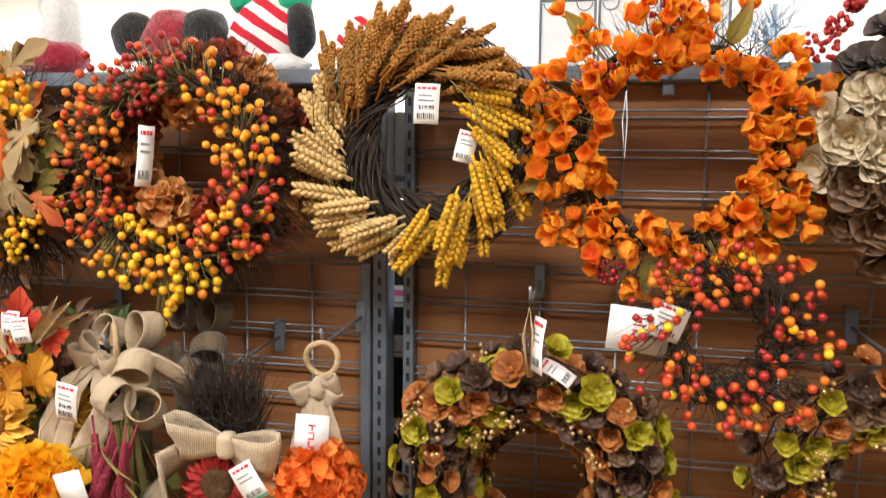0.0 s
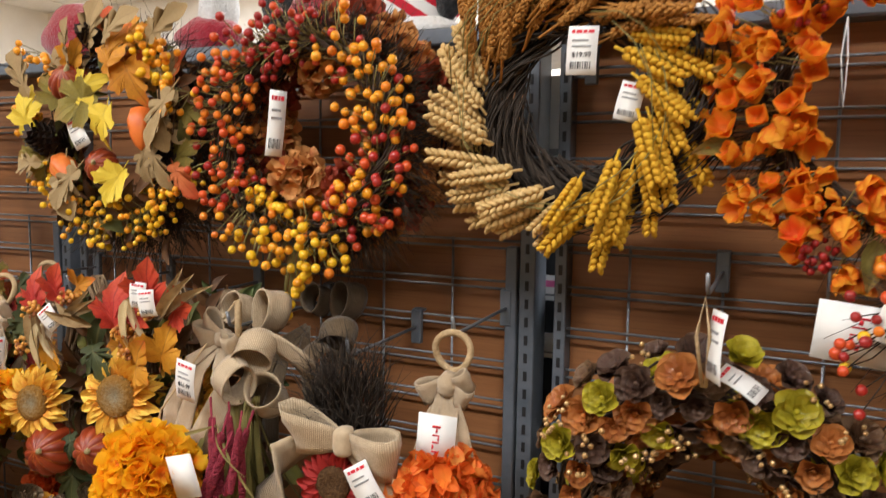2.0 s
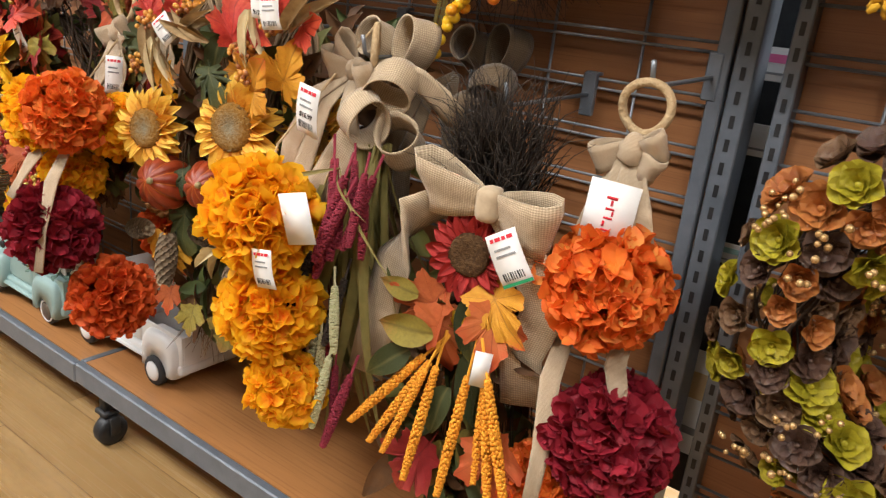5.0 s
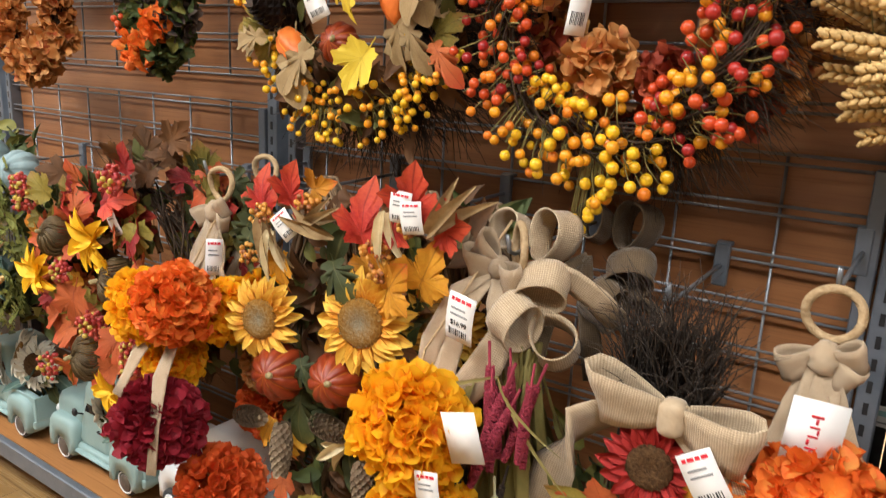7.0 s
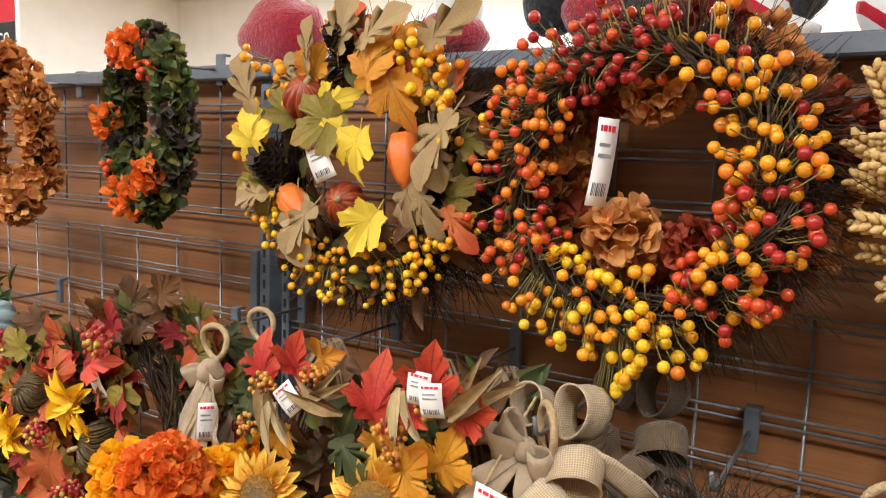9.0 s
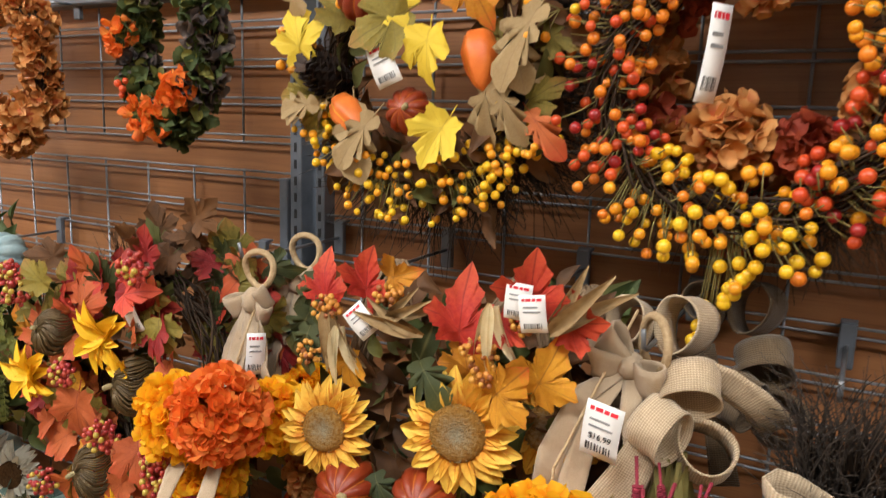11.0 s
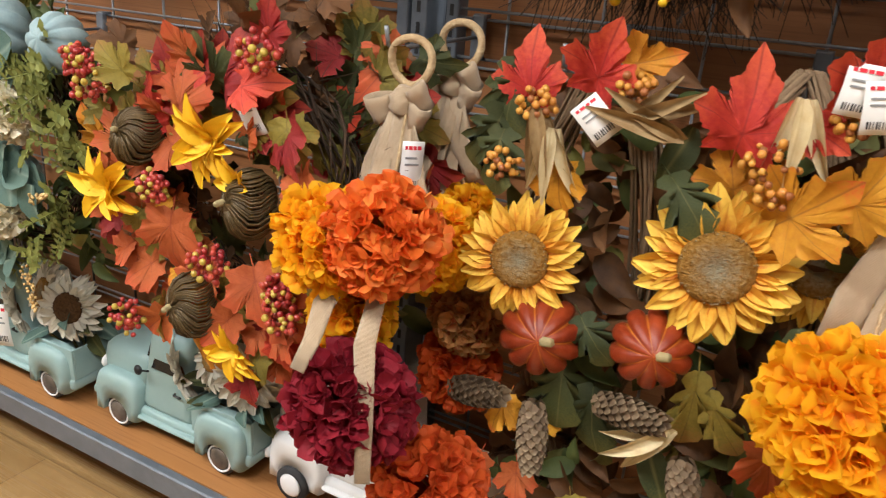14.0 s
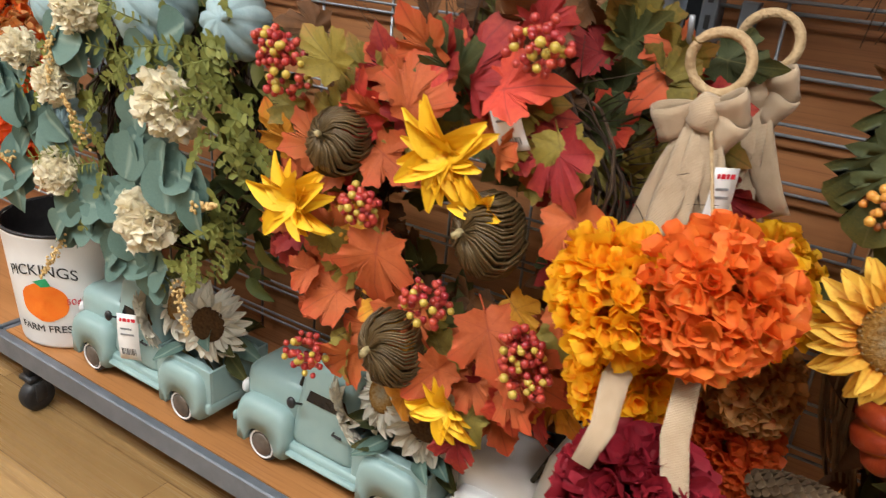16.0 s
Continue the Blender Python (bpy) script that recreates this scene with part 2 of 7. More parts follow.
HUSK_PALE = mat("pale_corn_husk", (0.66, 0.52, 0.28), (0.78, 0.67, 0.42), 0.7, None, noise_scale=45, vein=(0.55, 0.4, 0.2), bump=0.4, trans=0.15)
PUMPKIN = mat("orange_pumpkin", (0.18, 0.02, 0.006), (0.3, 0.045, 0.011), 0.35, None, vein=(0.62, 0.2, 0.02), noise_scale=30, bump=0.3)
PUMPKIN_BLUE = mat("dusty_blue_pumpkin", (0.22, 0.33, 0.35), (0.34, 0.45, 0.46), 0.7, None, noise_scale=30, bump=0.3)
STALK = mat("pumpkin_stalk", (0.26, 0.2, 0.09), (0.42, 0.34, 0.17), 0.8, None, bump=0.5)
CONE = mat("pinecone", (0.1, 0.06, 0.032), (0.22, 0.15, 0.085), 0.75, "island", tip=(0.3, 0.22, 0.13), tip_at=(0.7, 1.0), bump=0.4)
CONE_DARK = mat("dark_pinecone", (0.022, 0.013, 0.01), (0.06, 0.035, 0.024), 0.7, "island", bump=0.4)
COIL = mat("bronze_coil", (0.045, 0.028, 0.01), (0.14, 0.09, 0.036), 0.4, "island", metal=0.3, bump=0.2)
B_RED = mat("dark_red_berry", (0.28, 0.012, 0.014), (0.45, 0.03, 0.02), 0.3, "object", bump=0.1, spec=0.5)
B_SCARLET = mat("scarlet_berry", (0.55, 0.05, 0.015), (0.68, 0.1, 0.02), 0.3, "object", bump=0.1, spec=0.5)
B_ORANGE = mat("orange_berry", (0.72, 0.16, 0.014), (0.82, 0.26, 0.02), 0.3, "object", bump=0.1, spec=0.5)
B_AMBER = mat("amber_berry", (0.8, 0.29, 0.012), (0.86, 0.38, 0.02), 0.3, "object", bump=0.1, spec=0.5)
B_YELLOW = mat("yellow_berry", (0.82, 0.44, 0.012), (0.88, 0.56, 0.025), 0.3, "object", bump=0.1, spec=0.5)
B_MIX = mat("mixed_small_berries", (0.32, 0.014, 0.03), (0.52, 0.08, 0.035), 0.35, "island", third=(0.5, 0.36, 0.06), bump=0.1, spec=0.5)
B_GOLD = mat("gold_beads", (0.5, 0.3, 0.12), (0.66, 0.44, 0.2), 0.25, "island", metal=0.6, bump=0.05)
B_TAN = mat("amber_small_berries", (0.55, 0.2, 0.04), (0.66, 0.36, 0.06), 0.35, "island", third=(0.3, 0.1, 0.03), bump=0.1)
EAR_BROWN = mat("rust_brown_ear", (0.3, 0.12, 0.02), (0.46, 0.21, 0.04), 0.8, "island", bump=0.4)
EAR_TAN = mat("tan_ear", (0.56, 0.36, 0.13), (0.72, 0.51, 0.23), 0.8, "island", bump=0.4)
EAR_GOLD = mat("golden_ear", (0.56, 0.29, 0.014), (0.72, 0.43, 0.03), 0.8, "island", bump=0.4)
EAR_ORANGE = mat("orange_ear", (0.74, 0.26, 0.015), (0.84, 0.38, 0.03), 0.8, "island", bump=0.4)
HEATHER = mat("magenta_heather", (0.15, 0.01, 0.022), (0.32, 0.032, 0.055), 0.85, "island", bump=0.4)
HEATHER_PALE = mat("pale_heather", (0.4, 0.4, 0.2), (0.6, 0.58, 0.36), 0.85, "island", bump=0.4)
GRASS = mat("olive_grass_blade", (0.14, 0.12, 0.03), (0.3, 0.24, 0.08), 0.6, "island", bump=0.2, trans=0.1)
LANTERN = mat("physalis_pod", (0.9, 0.16, 0.009), (0.95, 0.27, 0.013), 0.55, "object", tip=(0.98, 0.5, 0.035), tip_at=(0.3, 1.0), vein=(0.8, 0.1, 0.01), third=(0.88, 0.11, 0.012), noise_scale=40, bump=0.35, trans=0.35)
WOOD_BROWN = mat("dark_brown_wood_rose", (0.045, 0.022, 0.016), (0.1, 0.05, 0.034), 0.16, "object", tip=(0.13, 0.075, 0.05), bump=0.4, bump_scale=700, spec=0.4)
WOOD_TAUPE = mat("taupe_wood_rose", (0.09, 0.042, 0.022), (0.17, 0.088, 0.045), 0.16, "object", tip=(0.22, 0.13, 0.07), bump=0.4, bump_scale=700, spec=0.4)
WOOD_ORANGE = mat("terracotta_wood_rose", (0.32, 0.09, 0.025), (0.46, 0.155, 0.04), 0.16, "object", tip=(0.5, 0.19, 0.05), bump=0.4, bump_scale=700, spec=0.4)
WOOD_OLIVE = mat("chartreuse_wood_rose", (0.27, 0.23, 0.015), (0.42, 0.34, 0.02), 0.16, "object", tip=(0.48, 0.4, 0.03), bump=0.4, bump_scale=700, spec=0.4)
WOOD_CREAM = mat("cream_wood_curl", (0.5, 0.38, 0.22), (0.62, 0.5, 0.33), 0.7, "object", tip=(0.7, 0.6, 0.42), bump=0.4)
WOOD_BLACK = mat("charcoal_wood_curl", (0.03, 0.024, 0.024), (0.07, 0.055, 0.05), 0.7, "object", tip=(0.14, 0.1, 0.08), bump=0.4)
TEAL = mat("sage_teal_enamel", (0.25, 0.37, 0.355), (0.3, 0.42, 0.4), 0.36, None, noise_scale=12, bump=0.06, bump_scale=150)
ENAMEL = mat("white_enamel", (0.75, 0.75, 0.74), (0.82, 0.82, 0.81), 0.35, None, noise_scale=12, bump=0.05)
TYRE = mat("dark_rubber", (0.02, 0.02, 0.022), (0.045, 0.045, 0.045), 0.7, None, bump=0.2)
HUB = mat("aged_hub_metal", (0.1, 0.08, 0.065), (0.2, 0.17, 0.14), 0.4, None, metal=0.5, bump=0.1)
WINDOW = mat("black_window", (0.01, 0.011, 0.012), (0.018, 0.018, 0.02), 0.15, None, bump=0)
PLUSH_RED = mat("red_plush", (0.25, 0.008, 0.02), (0.42, 0.02, 0.04), 0.95, None, noise_scale=120, bump=1.0, bump_scale=260, sheen=0.6, spec=0.1)
PLUSH_WHITE = mat("white_plush", (0.7, 0.69, 0.66), (0.84, 0.83, 0.8), 0.95, None, noise_scale=120, bump=1.0, bump_scale=220, sheen=0.4, spec=0.1)
PLUSH_BLACK = mat("black_plush", (0.012, 0.012, 0.013), (0.035, 0.035, 0.035), 0.95, None, noise_scale=120, bump=0.8, sheen=0.3, spec=0.1)
PLUSH_GREEN = mat("green_plush", (0.01, 0.3, 0.15), (0.02, 0.4, 0.2), 0.9, None, noise_scale=120, bump=0.8, sheen=0.3, spec=0.1)
BLUE_TINSEL = mat("pale_blue_tinsel", (0.2, 0.34, 0.5), (0.45, 0.58, 0.7), 0.35, "island", metal=0.3, bump=0.1)


def stripes(name, a, b, freq):
    m, t, p = nodes_of(name)
    s = math_node(t, "GREATER_THAN", math_node(t, "SINE", math_node(t, "ADD", math_node(t, "MULTIPLY", attr(t, "tip"), freq), math_node(t, "MULTIPLY", noise_of(t, 9), 2.5))), 0.0)
    t.links.new(mixed(t, s, a, b), p.inputs["Base Color"])
    p.inputs["Roughness"].default_value = 0.9
    bumped(t, p, noise_of(t, 240), 0.5)
    return m


STRIPE = stripes("red_white_stripe", (0.55, 0.012, 0.03), (0.8, 0.78, 0.75), 34.0)


# ---- geometry helpers ----
rnd = random.uniform


class Geo:
    """Collects pieces of one mesh: places, faces and two lengths for each point (tip, vein)."""

    def __init__(self):
        self.v, self.f, self.a, self.n = [], [], [], 0

    def add(self, shape, m=None):
        v, f, a = shape
        if m is not None:
            m = np.array(m)
            v = v @ m[:3, :3].T + m[:3, 3]
        self.v.append(v)
        self.a.append(a)
        self.f += [tuple(i + self.n for i in q) for q in f]
        self.n += len(v)
        return self

    def mesh(self, name, material, smooth=True):
        me = bpy.data.meshes.new(name)
        me.from_pydata(np.concatenate(self.v).tolist(), [], self.f)
        a = np.concatenate(self.a)
        for i, key in enumerate(("tip", "vein")):
            me.attributes.new(key, "FLOAT", "POINT").data.foreach_set("value", np.ascontiguousarray(a[:, i], dtype=np.float32))
        me.polygons.foreach_set("use_smooth", [smooth] * len(me.polygons))
        me.materials.append(material)
        me.update()
        return me


def shape_of(v, f, a=None):
    v = np.array(v, dtype=float)
    return v, f, np.zeros((len(v), 2)) if a is None else np.array(a, dtype=float)


def piece(name, me, parent, m=None, label=""):
    ob = new(name, me)
    ob.parent = parent
    if m is not None:
        ob.matrix_basis = m
    return tagged(ob, label)


def part(name, g, material, parent, label="", smooth=True, m=None):
    return piece(name, g.mesh(name, material, smooth), parent, m, label)


def thing(name, label, category, at, group="", kind="", turn=0.0):
    ob = new(name)
    ob.empty_display_size = 0.05
    ob.matrix_basis = pose(*at, 0, 0, turn)
    return tagged(ob, label, category, group, kind)


def put(at, along, facing, s=1.0):
    """A pose whose y runs along the one way and whose z faces the other."""
    y = Vector(along).normalized()
    x = y.cross(Vector(facing))
    if x.length < 1e-5:
        x = y.orthogonal()
    x.normalize()
    z = x.cross(y)
    sx, sy, sz = (s, s, s) if isinstance(s, (int, float)) else s
    m = Matrix((x * sx, y * sy, z * sz)).transposed().to_4x4()
    m.translation = at
    return m


def grid_faces(nu, nv, wrap=False):
    f = []
    for i in range(nu):
        for j in range(nv if wrap else nv - 1):
            k = (j + 1) % nv
            f.append((i * nv + j, i * nv + k, (i + 1) * nv + k, (i + 1) * nv + j))
    return f


def box(x0, x1, y0, y1, z0, z1, b=0.0):
    """A box with its edges cut by b."""
    bm = bmesh.new()
    bmesh.ops.create_cube(bm, size=1.0)
    for v in bm.verts:
        v.co = Vector(((x0 + x1) / 2 + v.co.x * (x1 - x0), (y0 + y1) / 2 + v.co.y * (y1 - y0), (z0 + z1) / 2 + v.co.z * (z1 - z0)))
    if b:
        bmesh.ops.bevel(bm, geom=bm.edges[:], offset=b, segments=3 if b > 0.006 else 1, affect="EDGES", profile=0.5)
    bm.verts.index_update()
    s = shape_of([v.co[:] for v in bm.verts], [tuple(v.index for v in f.verts) for f in bm.faces])
    bm.free()
    return s


def tube(pts, r, n=6, taper=1.0, closed=False):
    """A round bar along points; taper: the end's radius against the start's."""
    pts = [Vector(p) for p in pts]
    v, a, k = [], [], len(pts)
    side = None
    for i, p in enumerate(pts):
        d = (pts[(i + 1) % k] - pts[i - 1]) if closed else (pts[min(i + 1, k - 1)] - pts[max(i - 1, 0)])
        d = d.normalized() if d.length > 1e-9 else Vector((0, 0, 1))
        if side is None:
            side = d.orthogonal().normalized()
        side = (side - d * side.dot(d))
        side = side.normalized() if side.length > 1e-6 else d.orthogonal().normalized()
        up = d.cross(side)
        rr = r * (1 + (taper - 1) * i / max(1, k - 1))
        for j in range(n):
            w = 2 * math.pi * j / n
            v.append(p + (side * math.cos(w) + up * math.sin(w)) * rr)
            a.append((i / max(1, k - 1), 0))
    f = grid_faces(k - 1, n, True)
    if closed:
        f += [((k - 1) * n + j, (k - 1) * n + (j + 1) % n, (j + 1) % n, j) for j in range(n)]
    else:
        f += [tuple(range(n))[::-1], tuple((k - 1) * n + j for j in range(n))]
    return shape_of([q[:] for q in v], f, a)


def lathe(profile, n=16, ribs=0, depth=0.0, closed=True):
    """A turned body about z from (radius, height) rows, ribbed if asked."""
    v, a = [], []
    for i, (r, z) in enumerate(profile):
        for j in range(n):
            w = 2 * math.pi * j / n
            c = abs(math.sin(ribs * w / 2)) if ribs else 1.0
            rr = r * (1 - depth * (1 - c) ** 2)
            v.append((rr * math.cos(w), rr * math.sin(w), z))
            a.append((i / (len(profile) - 1), 1.0 - c if ribs else 0.0))
    f = grid_faces(len(profile) - 1, n, True)
    if closed:
        f += [tuple(range(n))[::-1], tuple((len(profile) - 1) * n + j for j in range(n))]
    return shape_of(v, f, a)


def ball(r=1.0, n=8, k=5, sx=1.0, sy=1.0, sz=1.0):
    rows = [(r * math.sin(math.pi * (i + 0.02) / (k + 0.04)), -r * math.cos(math.pi * (i + 0.02) / (k + 0.04))) for i in range(k + 1)]
    v, f, a = lathe(rows, n)
    return v * np.array((sx, sy, sz)), f, a


def petal(length, width, cup=0.2, bend=0.2, point=0.6, nu=4, wave=0.0, full=0.8, cols=3):
    """A petal or simple leaf from the origin along y, facing z: cup raises its sides, bend lowers its tip, full rounds its outline."""
    v, a = [], []
    h = (cols - 1) / 2
    for i in range(nu + 1):
        t = 1 - (1 - i / nu) ** 1.3
        w = width * 0.5 * max(0.07, math.sin(math.pi * min(0.985, 0.08 + 0.92 * t ** point)) ** full)
        for k in range(cols):
            j = (k - h) / h
            v.append((w * j, length * t, cup * w * j * j * 1.6 - bend * length * t * t + wave * width * math.sin(7 * t + 2.4 * j)))
            a.append((t, 1.0 - abs(j)))
    return shape_of(v, grid_faces(nu, cols), a)


RAYS = [Geo().add(petal(1.0, rnd(0.4, 0.54), rnd(0.2, 0.6), rnd(-0.1, 0.4), 0.85, 5, 0.045, 0.7, 5)) for _ in range(8)]
HALF = [(0.12, -0.10), (0.22, -0.06), (0.40, -0.07), (0.38, 0.05), (0.34, 0.13), (0.45, 0.18), (0.5, 0.27), (0.62, 0.42), (0.51, 0.49), (0.46, 0.6), (0.35, 0.55), (0.25, 0.5), (0.27, 0.6), (0.3, 0.71), (0.2, 0.76), (0.13, 0.88)]
LOBES = {(0.40, -0.07), (0.62, 0.42)}
TEETH = []
for i, p in enumerate(HALF):
    TEETH.append(p)
    if i + 1 < len(HALF):
        q = HALF[i + 1]
        for t, k in ((0.36, -0.022), (0.62, 0.012)):
            TEETH.append((p[0] + (q[0] - p[0]) * t - (q[1] - p[1]) * k / 0.12 * 0.1 + k * 0.8, p[1] + (q[1] - p[1]) * t))
OAK = [(0.05, -0.05), (0.16, 0.0), (0.2, 0.1), (0.11, 0.2), (0.24, 0.26), (0.3, 0.36), (0.15, 0.42), (0.28, 0.52), (0.33, 0.62), (0.17, 0.66), (0.24, 0.78), (0.2, 0.88), (0.08, 0.97)]


def lobed(half, lobes, fold=0.15, bend=0.25, curl=0.0, stem=True):
    """A lobed leaf with a folded blade, its points running from the stalk along y."""
    c = (0.0, 0.2)
    rim = half + [(0.0, 1.0)] + [(-x, y) for x, y in half[::-1]] + [(0.0, -0.03)]
    pts, a = [c], [(0.1, 1.0)]
    for s in (0.55, 1.0):
        for x, y in rim:
            pts.append((c[0] + (x - c[0]) * s, c[1] + (y - c[1]) * s))
            on = (abs(x), y) in lobes or abs(x) < 0.001
            a.append((s * math.hypot(x, y - 0.2) / 0.8, 1.0 if on else 0.0))
    n = len(rim)
    f = [(0, 1 + i, 1 + (i + 1) % n) for i in range(n)]
    f += [(1 + i, 1 + n + i, 1 + n + (i + 1) % n, 1 + (i + 1) % n) for i in range(n)]
    v = [(x * (0.96 - 0.15 * abs(fold)), y, fold * abs(x) - bend * y * y + curl * math.sin(5 * x + 3 * y) * 0.25 + 0.03 * math.sin(13 * y + 15 * x)) for x, y in pts]
    s = shape_of(v, f, a)
    if not stem:
        return s
    g = Geo().add(s).add(tube([(0, 0.2, 0.01), (0, -0.05, 0), (0.02, -0.25, -0.04)], 0.012, 4))
    return np.concatenate(g.v), g.f, np.concatenate(g.a)


def ribbon(pts, width, across=(0, 1, 0), thick=0.0012, spread=None):
    """A band of cloth along points, lying across the given way; its two lengths serve the weave."""
    pts = [Vector(p) for p in pts]
    v, a, run, k = [], [], 0.0, len(pts)
    for i, p in enumerate(pts):
        d = (pts[min(i + 1, k - 1)] - pts[max(i - 1, 0)]).normalized()
        c = Vector(across[i] if isinstance(across, list) else across)
        c = (c - d * c.dot(d)).normalized()
        nrm = d.cross(c)
        if i:
            run += (p - pts[i - 1]).length
        w = width * (spread[i] if spread else 1.0)
        for s, h in ((-0.5, 0), (-0.25, 0.06), (0, 0), (0.25, -0.06), (0.5, 0.03)):
            v.append(p + c * s * w + nrm * (h * w * 0.5 + thick))
            a.append((run, s * width))
        for s, h in ((0.5, 0.03), (0.25, -0.06), (0, 0), (-0.25, 0.06), (-0.5, 0)):
            v.append(p + c * s * w + nrm * (h * w * 0.5 - thick))
            a.append((run, s * width))
    f = grid_faces(k - 1, 10, True) + [tuple(range(10))[::-1], tuple((k - 1) * 10 + j for j in range(10))]
    return shape_of([q[:] for q in v], f, a)


def bow_loop(at, out, size, width, across, g, pinch=0.35, fat=0.36):
    """One loop of a bow that leaves its knot along out and comes back."""
    at, o, c = Vector(at), Vector(out).normalized(), Vector(across).normalized()
    up = o.cross(c)
    pts = []
    for i in range(15):
        w = -math.pi + 2 * math.pi * i / 14
        pts.append(at + o * size * (0.5 + 0.5 * math.cos(w)) + up * size * fat * math.sin(w) * (0.6 + 0.4 * math.cos(w)) * 1.5)
    g.add(ribbon(pts, width, c, spread=[pinch + (1.08 - pinch) * (0.5 + 0.5 * math.cos(-math.pi + 2 * math.pi * i / 14)) ** 0.6 for i in range(15)]))


def ring_point(r, a, rz=None):
    return Vector((r * math.cos(a), 0, (rz or r) * math.sin(a)))


def vine_ring(g, r, thick, strands, wire=0.0022, loose=0.15, rz=None, seg=10):
    """Wound twigs round a ring in the xz plane."""
    for s in range(strands):
        a0, span, ph = rnd(0, 6.28), rnd(1.2, 3.0), rnd(0, 6.28)
        o = rnd(0.2, 1.0) * thick
        pts = []
        for i in range(seg):
            a = a0 + span * i / (seg - 1)
            w = ph + 3.0 * a
            k = 1 + (loose * (i / seg) ** 3 if s % 4 == 0 else 0)
            p = ring_point((r + o * math.cos(w)) * k, a, ((rz or r) + o * math.cos(w)) * k)
            pts.append(p + Vector((0, o * math.sin(w), 0)))
        g.add(tube(pts, wire * rnd(0.6, 1.3), 4, 0.5))


def twig_spray(g, at, out, n, length, spread, wire=0.0012):
    for _ in range(n):
        d = (Vector(out).normalized() + Vector((rnd(-1, 1), rnd(-1, 1), rnd(-1, 1))) * spread).normalized()
        e = d + Vector((rnd(-1, 1), rnd(-1, 1), rnd(-1, 1))) * 0.5
        l = length * rnd(0.5, 1.0)
        p = Vector(at) + Vector((rnd(-1, 1), rnd(-1, 1), rnd(-1, 1))) * 0.01
        g.add(tube([p, p + d * l * 0.5, p + d * l * 0.6 + e * l * 0.4], wire, 3, 0.4))


def fib(n, jitter=0.0):
    out = []
    for i in range(n):
        z = 1 - 2 * (i + 0.5) / n
        w = i * 2.399963
        r = math.sqrt(1 - z * z)
        out.append((Vector((r * math.cos(w), r * math.sin(w), z)) + Vector((rnd(-1, 1), rnd(-1, 1), rnd(-1, 1))) * jitter).normalized())
    return out


def pom(g, c, r, n=80, petals=5, size=0.5, flat=1.0, slim=1.0):
    """A ball of cupped silk florets."""
    kinds = [petal(1.0, slim * rnd(0.75, 1.05), rnd(0.15, 0.8), rnd(-0.45, 0.4), 1.5 if slim == 1 else 1.0, 4, 0.1, 0.45 if slim == 1 else 0.8, 5) for _ in range(10)]
    c = Vector(c)
    for d in fib(n, 0.12):
        side = d.orthogonal().normalized()
        b = c + Vector((d.x, d.y * flat, d.z)) * r * rnd(0.58, 0.82)
        d = (d + Vector((rnd(-1, 1), rnd(-1, 1), rnd(-1, 1))) * 0.45).normalized()
        side = d.orthogonal().normalized()
        a0 = rnd(0, 6.28)
        lean = rnd(0.3, 1.5)
        for k in range(petals):
            t = Matrix.Rotation(a0 + 6.283 * k / petals + rnd(-0.2, 0.2), 3, d) @ side
            g.add(random.choice(kinds), put(b, t + d * lean * rnd(0.6, 1.3), d - t * 0.5, r * size * rnd(0.7, 1.1)))


def disc_head(parent, at, face, r, petal_mat, disc_mat, name="sunflower", label="", disc_r=0.42, layers=((17, 1.0, -0.06), (18, 0.92, 0.16), (16, 0.74, 0.5)), droop=0.15):
    """A daisy-like head: two rows of petals round a seed disc that is a part of it."""
    f = Vector(face).normalized()
    side = f.orthogonal().normalized()
    at = Vector(at)
    m = Matrix.Translation(at) @ f.to_track_quat("Z", "Y").to_matrix().to_4x4()
    rows = [(r * disc_r, -0.006), (r * disc_r * 1.02, 0.12 * r * disc_r), (r * disc_r * 0.95, 0.26 * r * disc_r), (r * disc_r * 0.75, 0.34 * r * disc_r), (r * disc_r * 0.45, 0.32 * r * disc_r), (r * disc_r * 0.2, 0.24 * r * disc_r), (0.0005, 0.2 * r * disc_r)]
    g = Geo().add(lathe(rows, 28), m)
    for _ in range(150):
        q, w = r * disc_r * math.sqrt(rnd(0.12, 1.0)), rnd(0, 6.283)
        c = m @ Vector((q * math.cos(w), q * math.sin(w), 0.27 * r * disc_r))
        g.add(ball(1.0, 4, 2), Matrix.Translation(c) @ Matrix.Scale(r * 0.02, 4))
    ob = part(name, g, disc_mat, parent, label)
    for n, l, tilt in layers:
        for k in range(n):
            t = Matrix.Rotation(6.283 * k / n + rnd(-0.1, 0.1), 3, f) @ side
            i = random.randrange(len(RAYS))
            piece("petal", shared("ray_petal" + str(i), RAYS[i], petal_mat), ob, put(at + t * r * disc_r * 0.8 - f * 0.003, t + f * (tilt + rnd(-0.14, 0.16)), f + t * rnd(-0.1, 0.1), r * (1 - disc_r * 0.8) * l * rnd(0.86, 1.08)))
    return ob


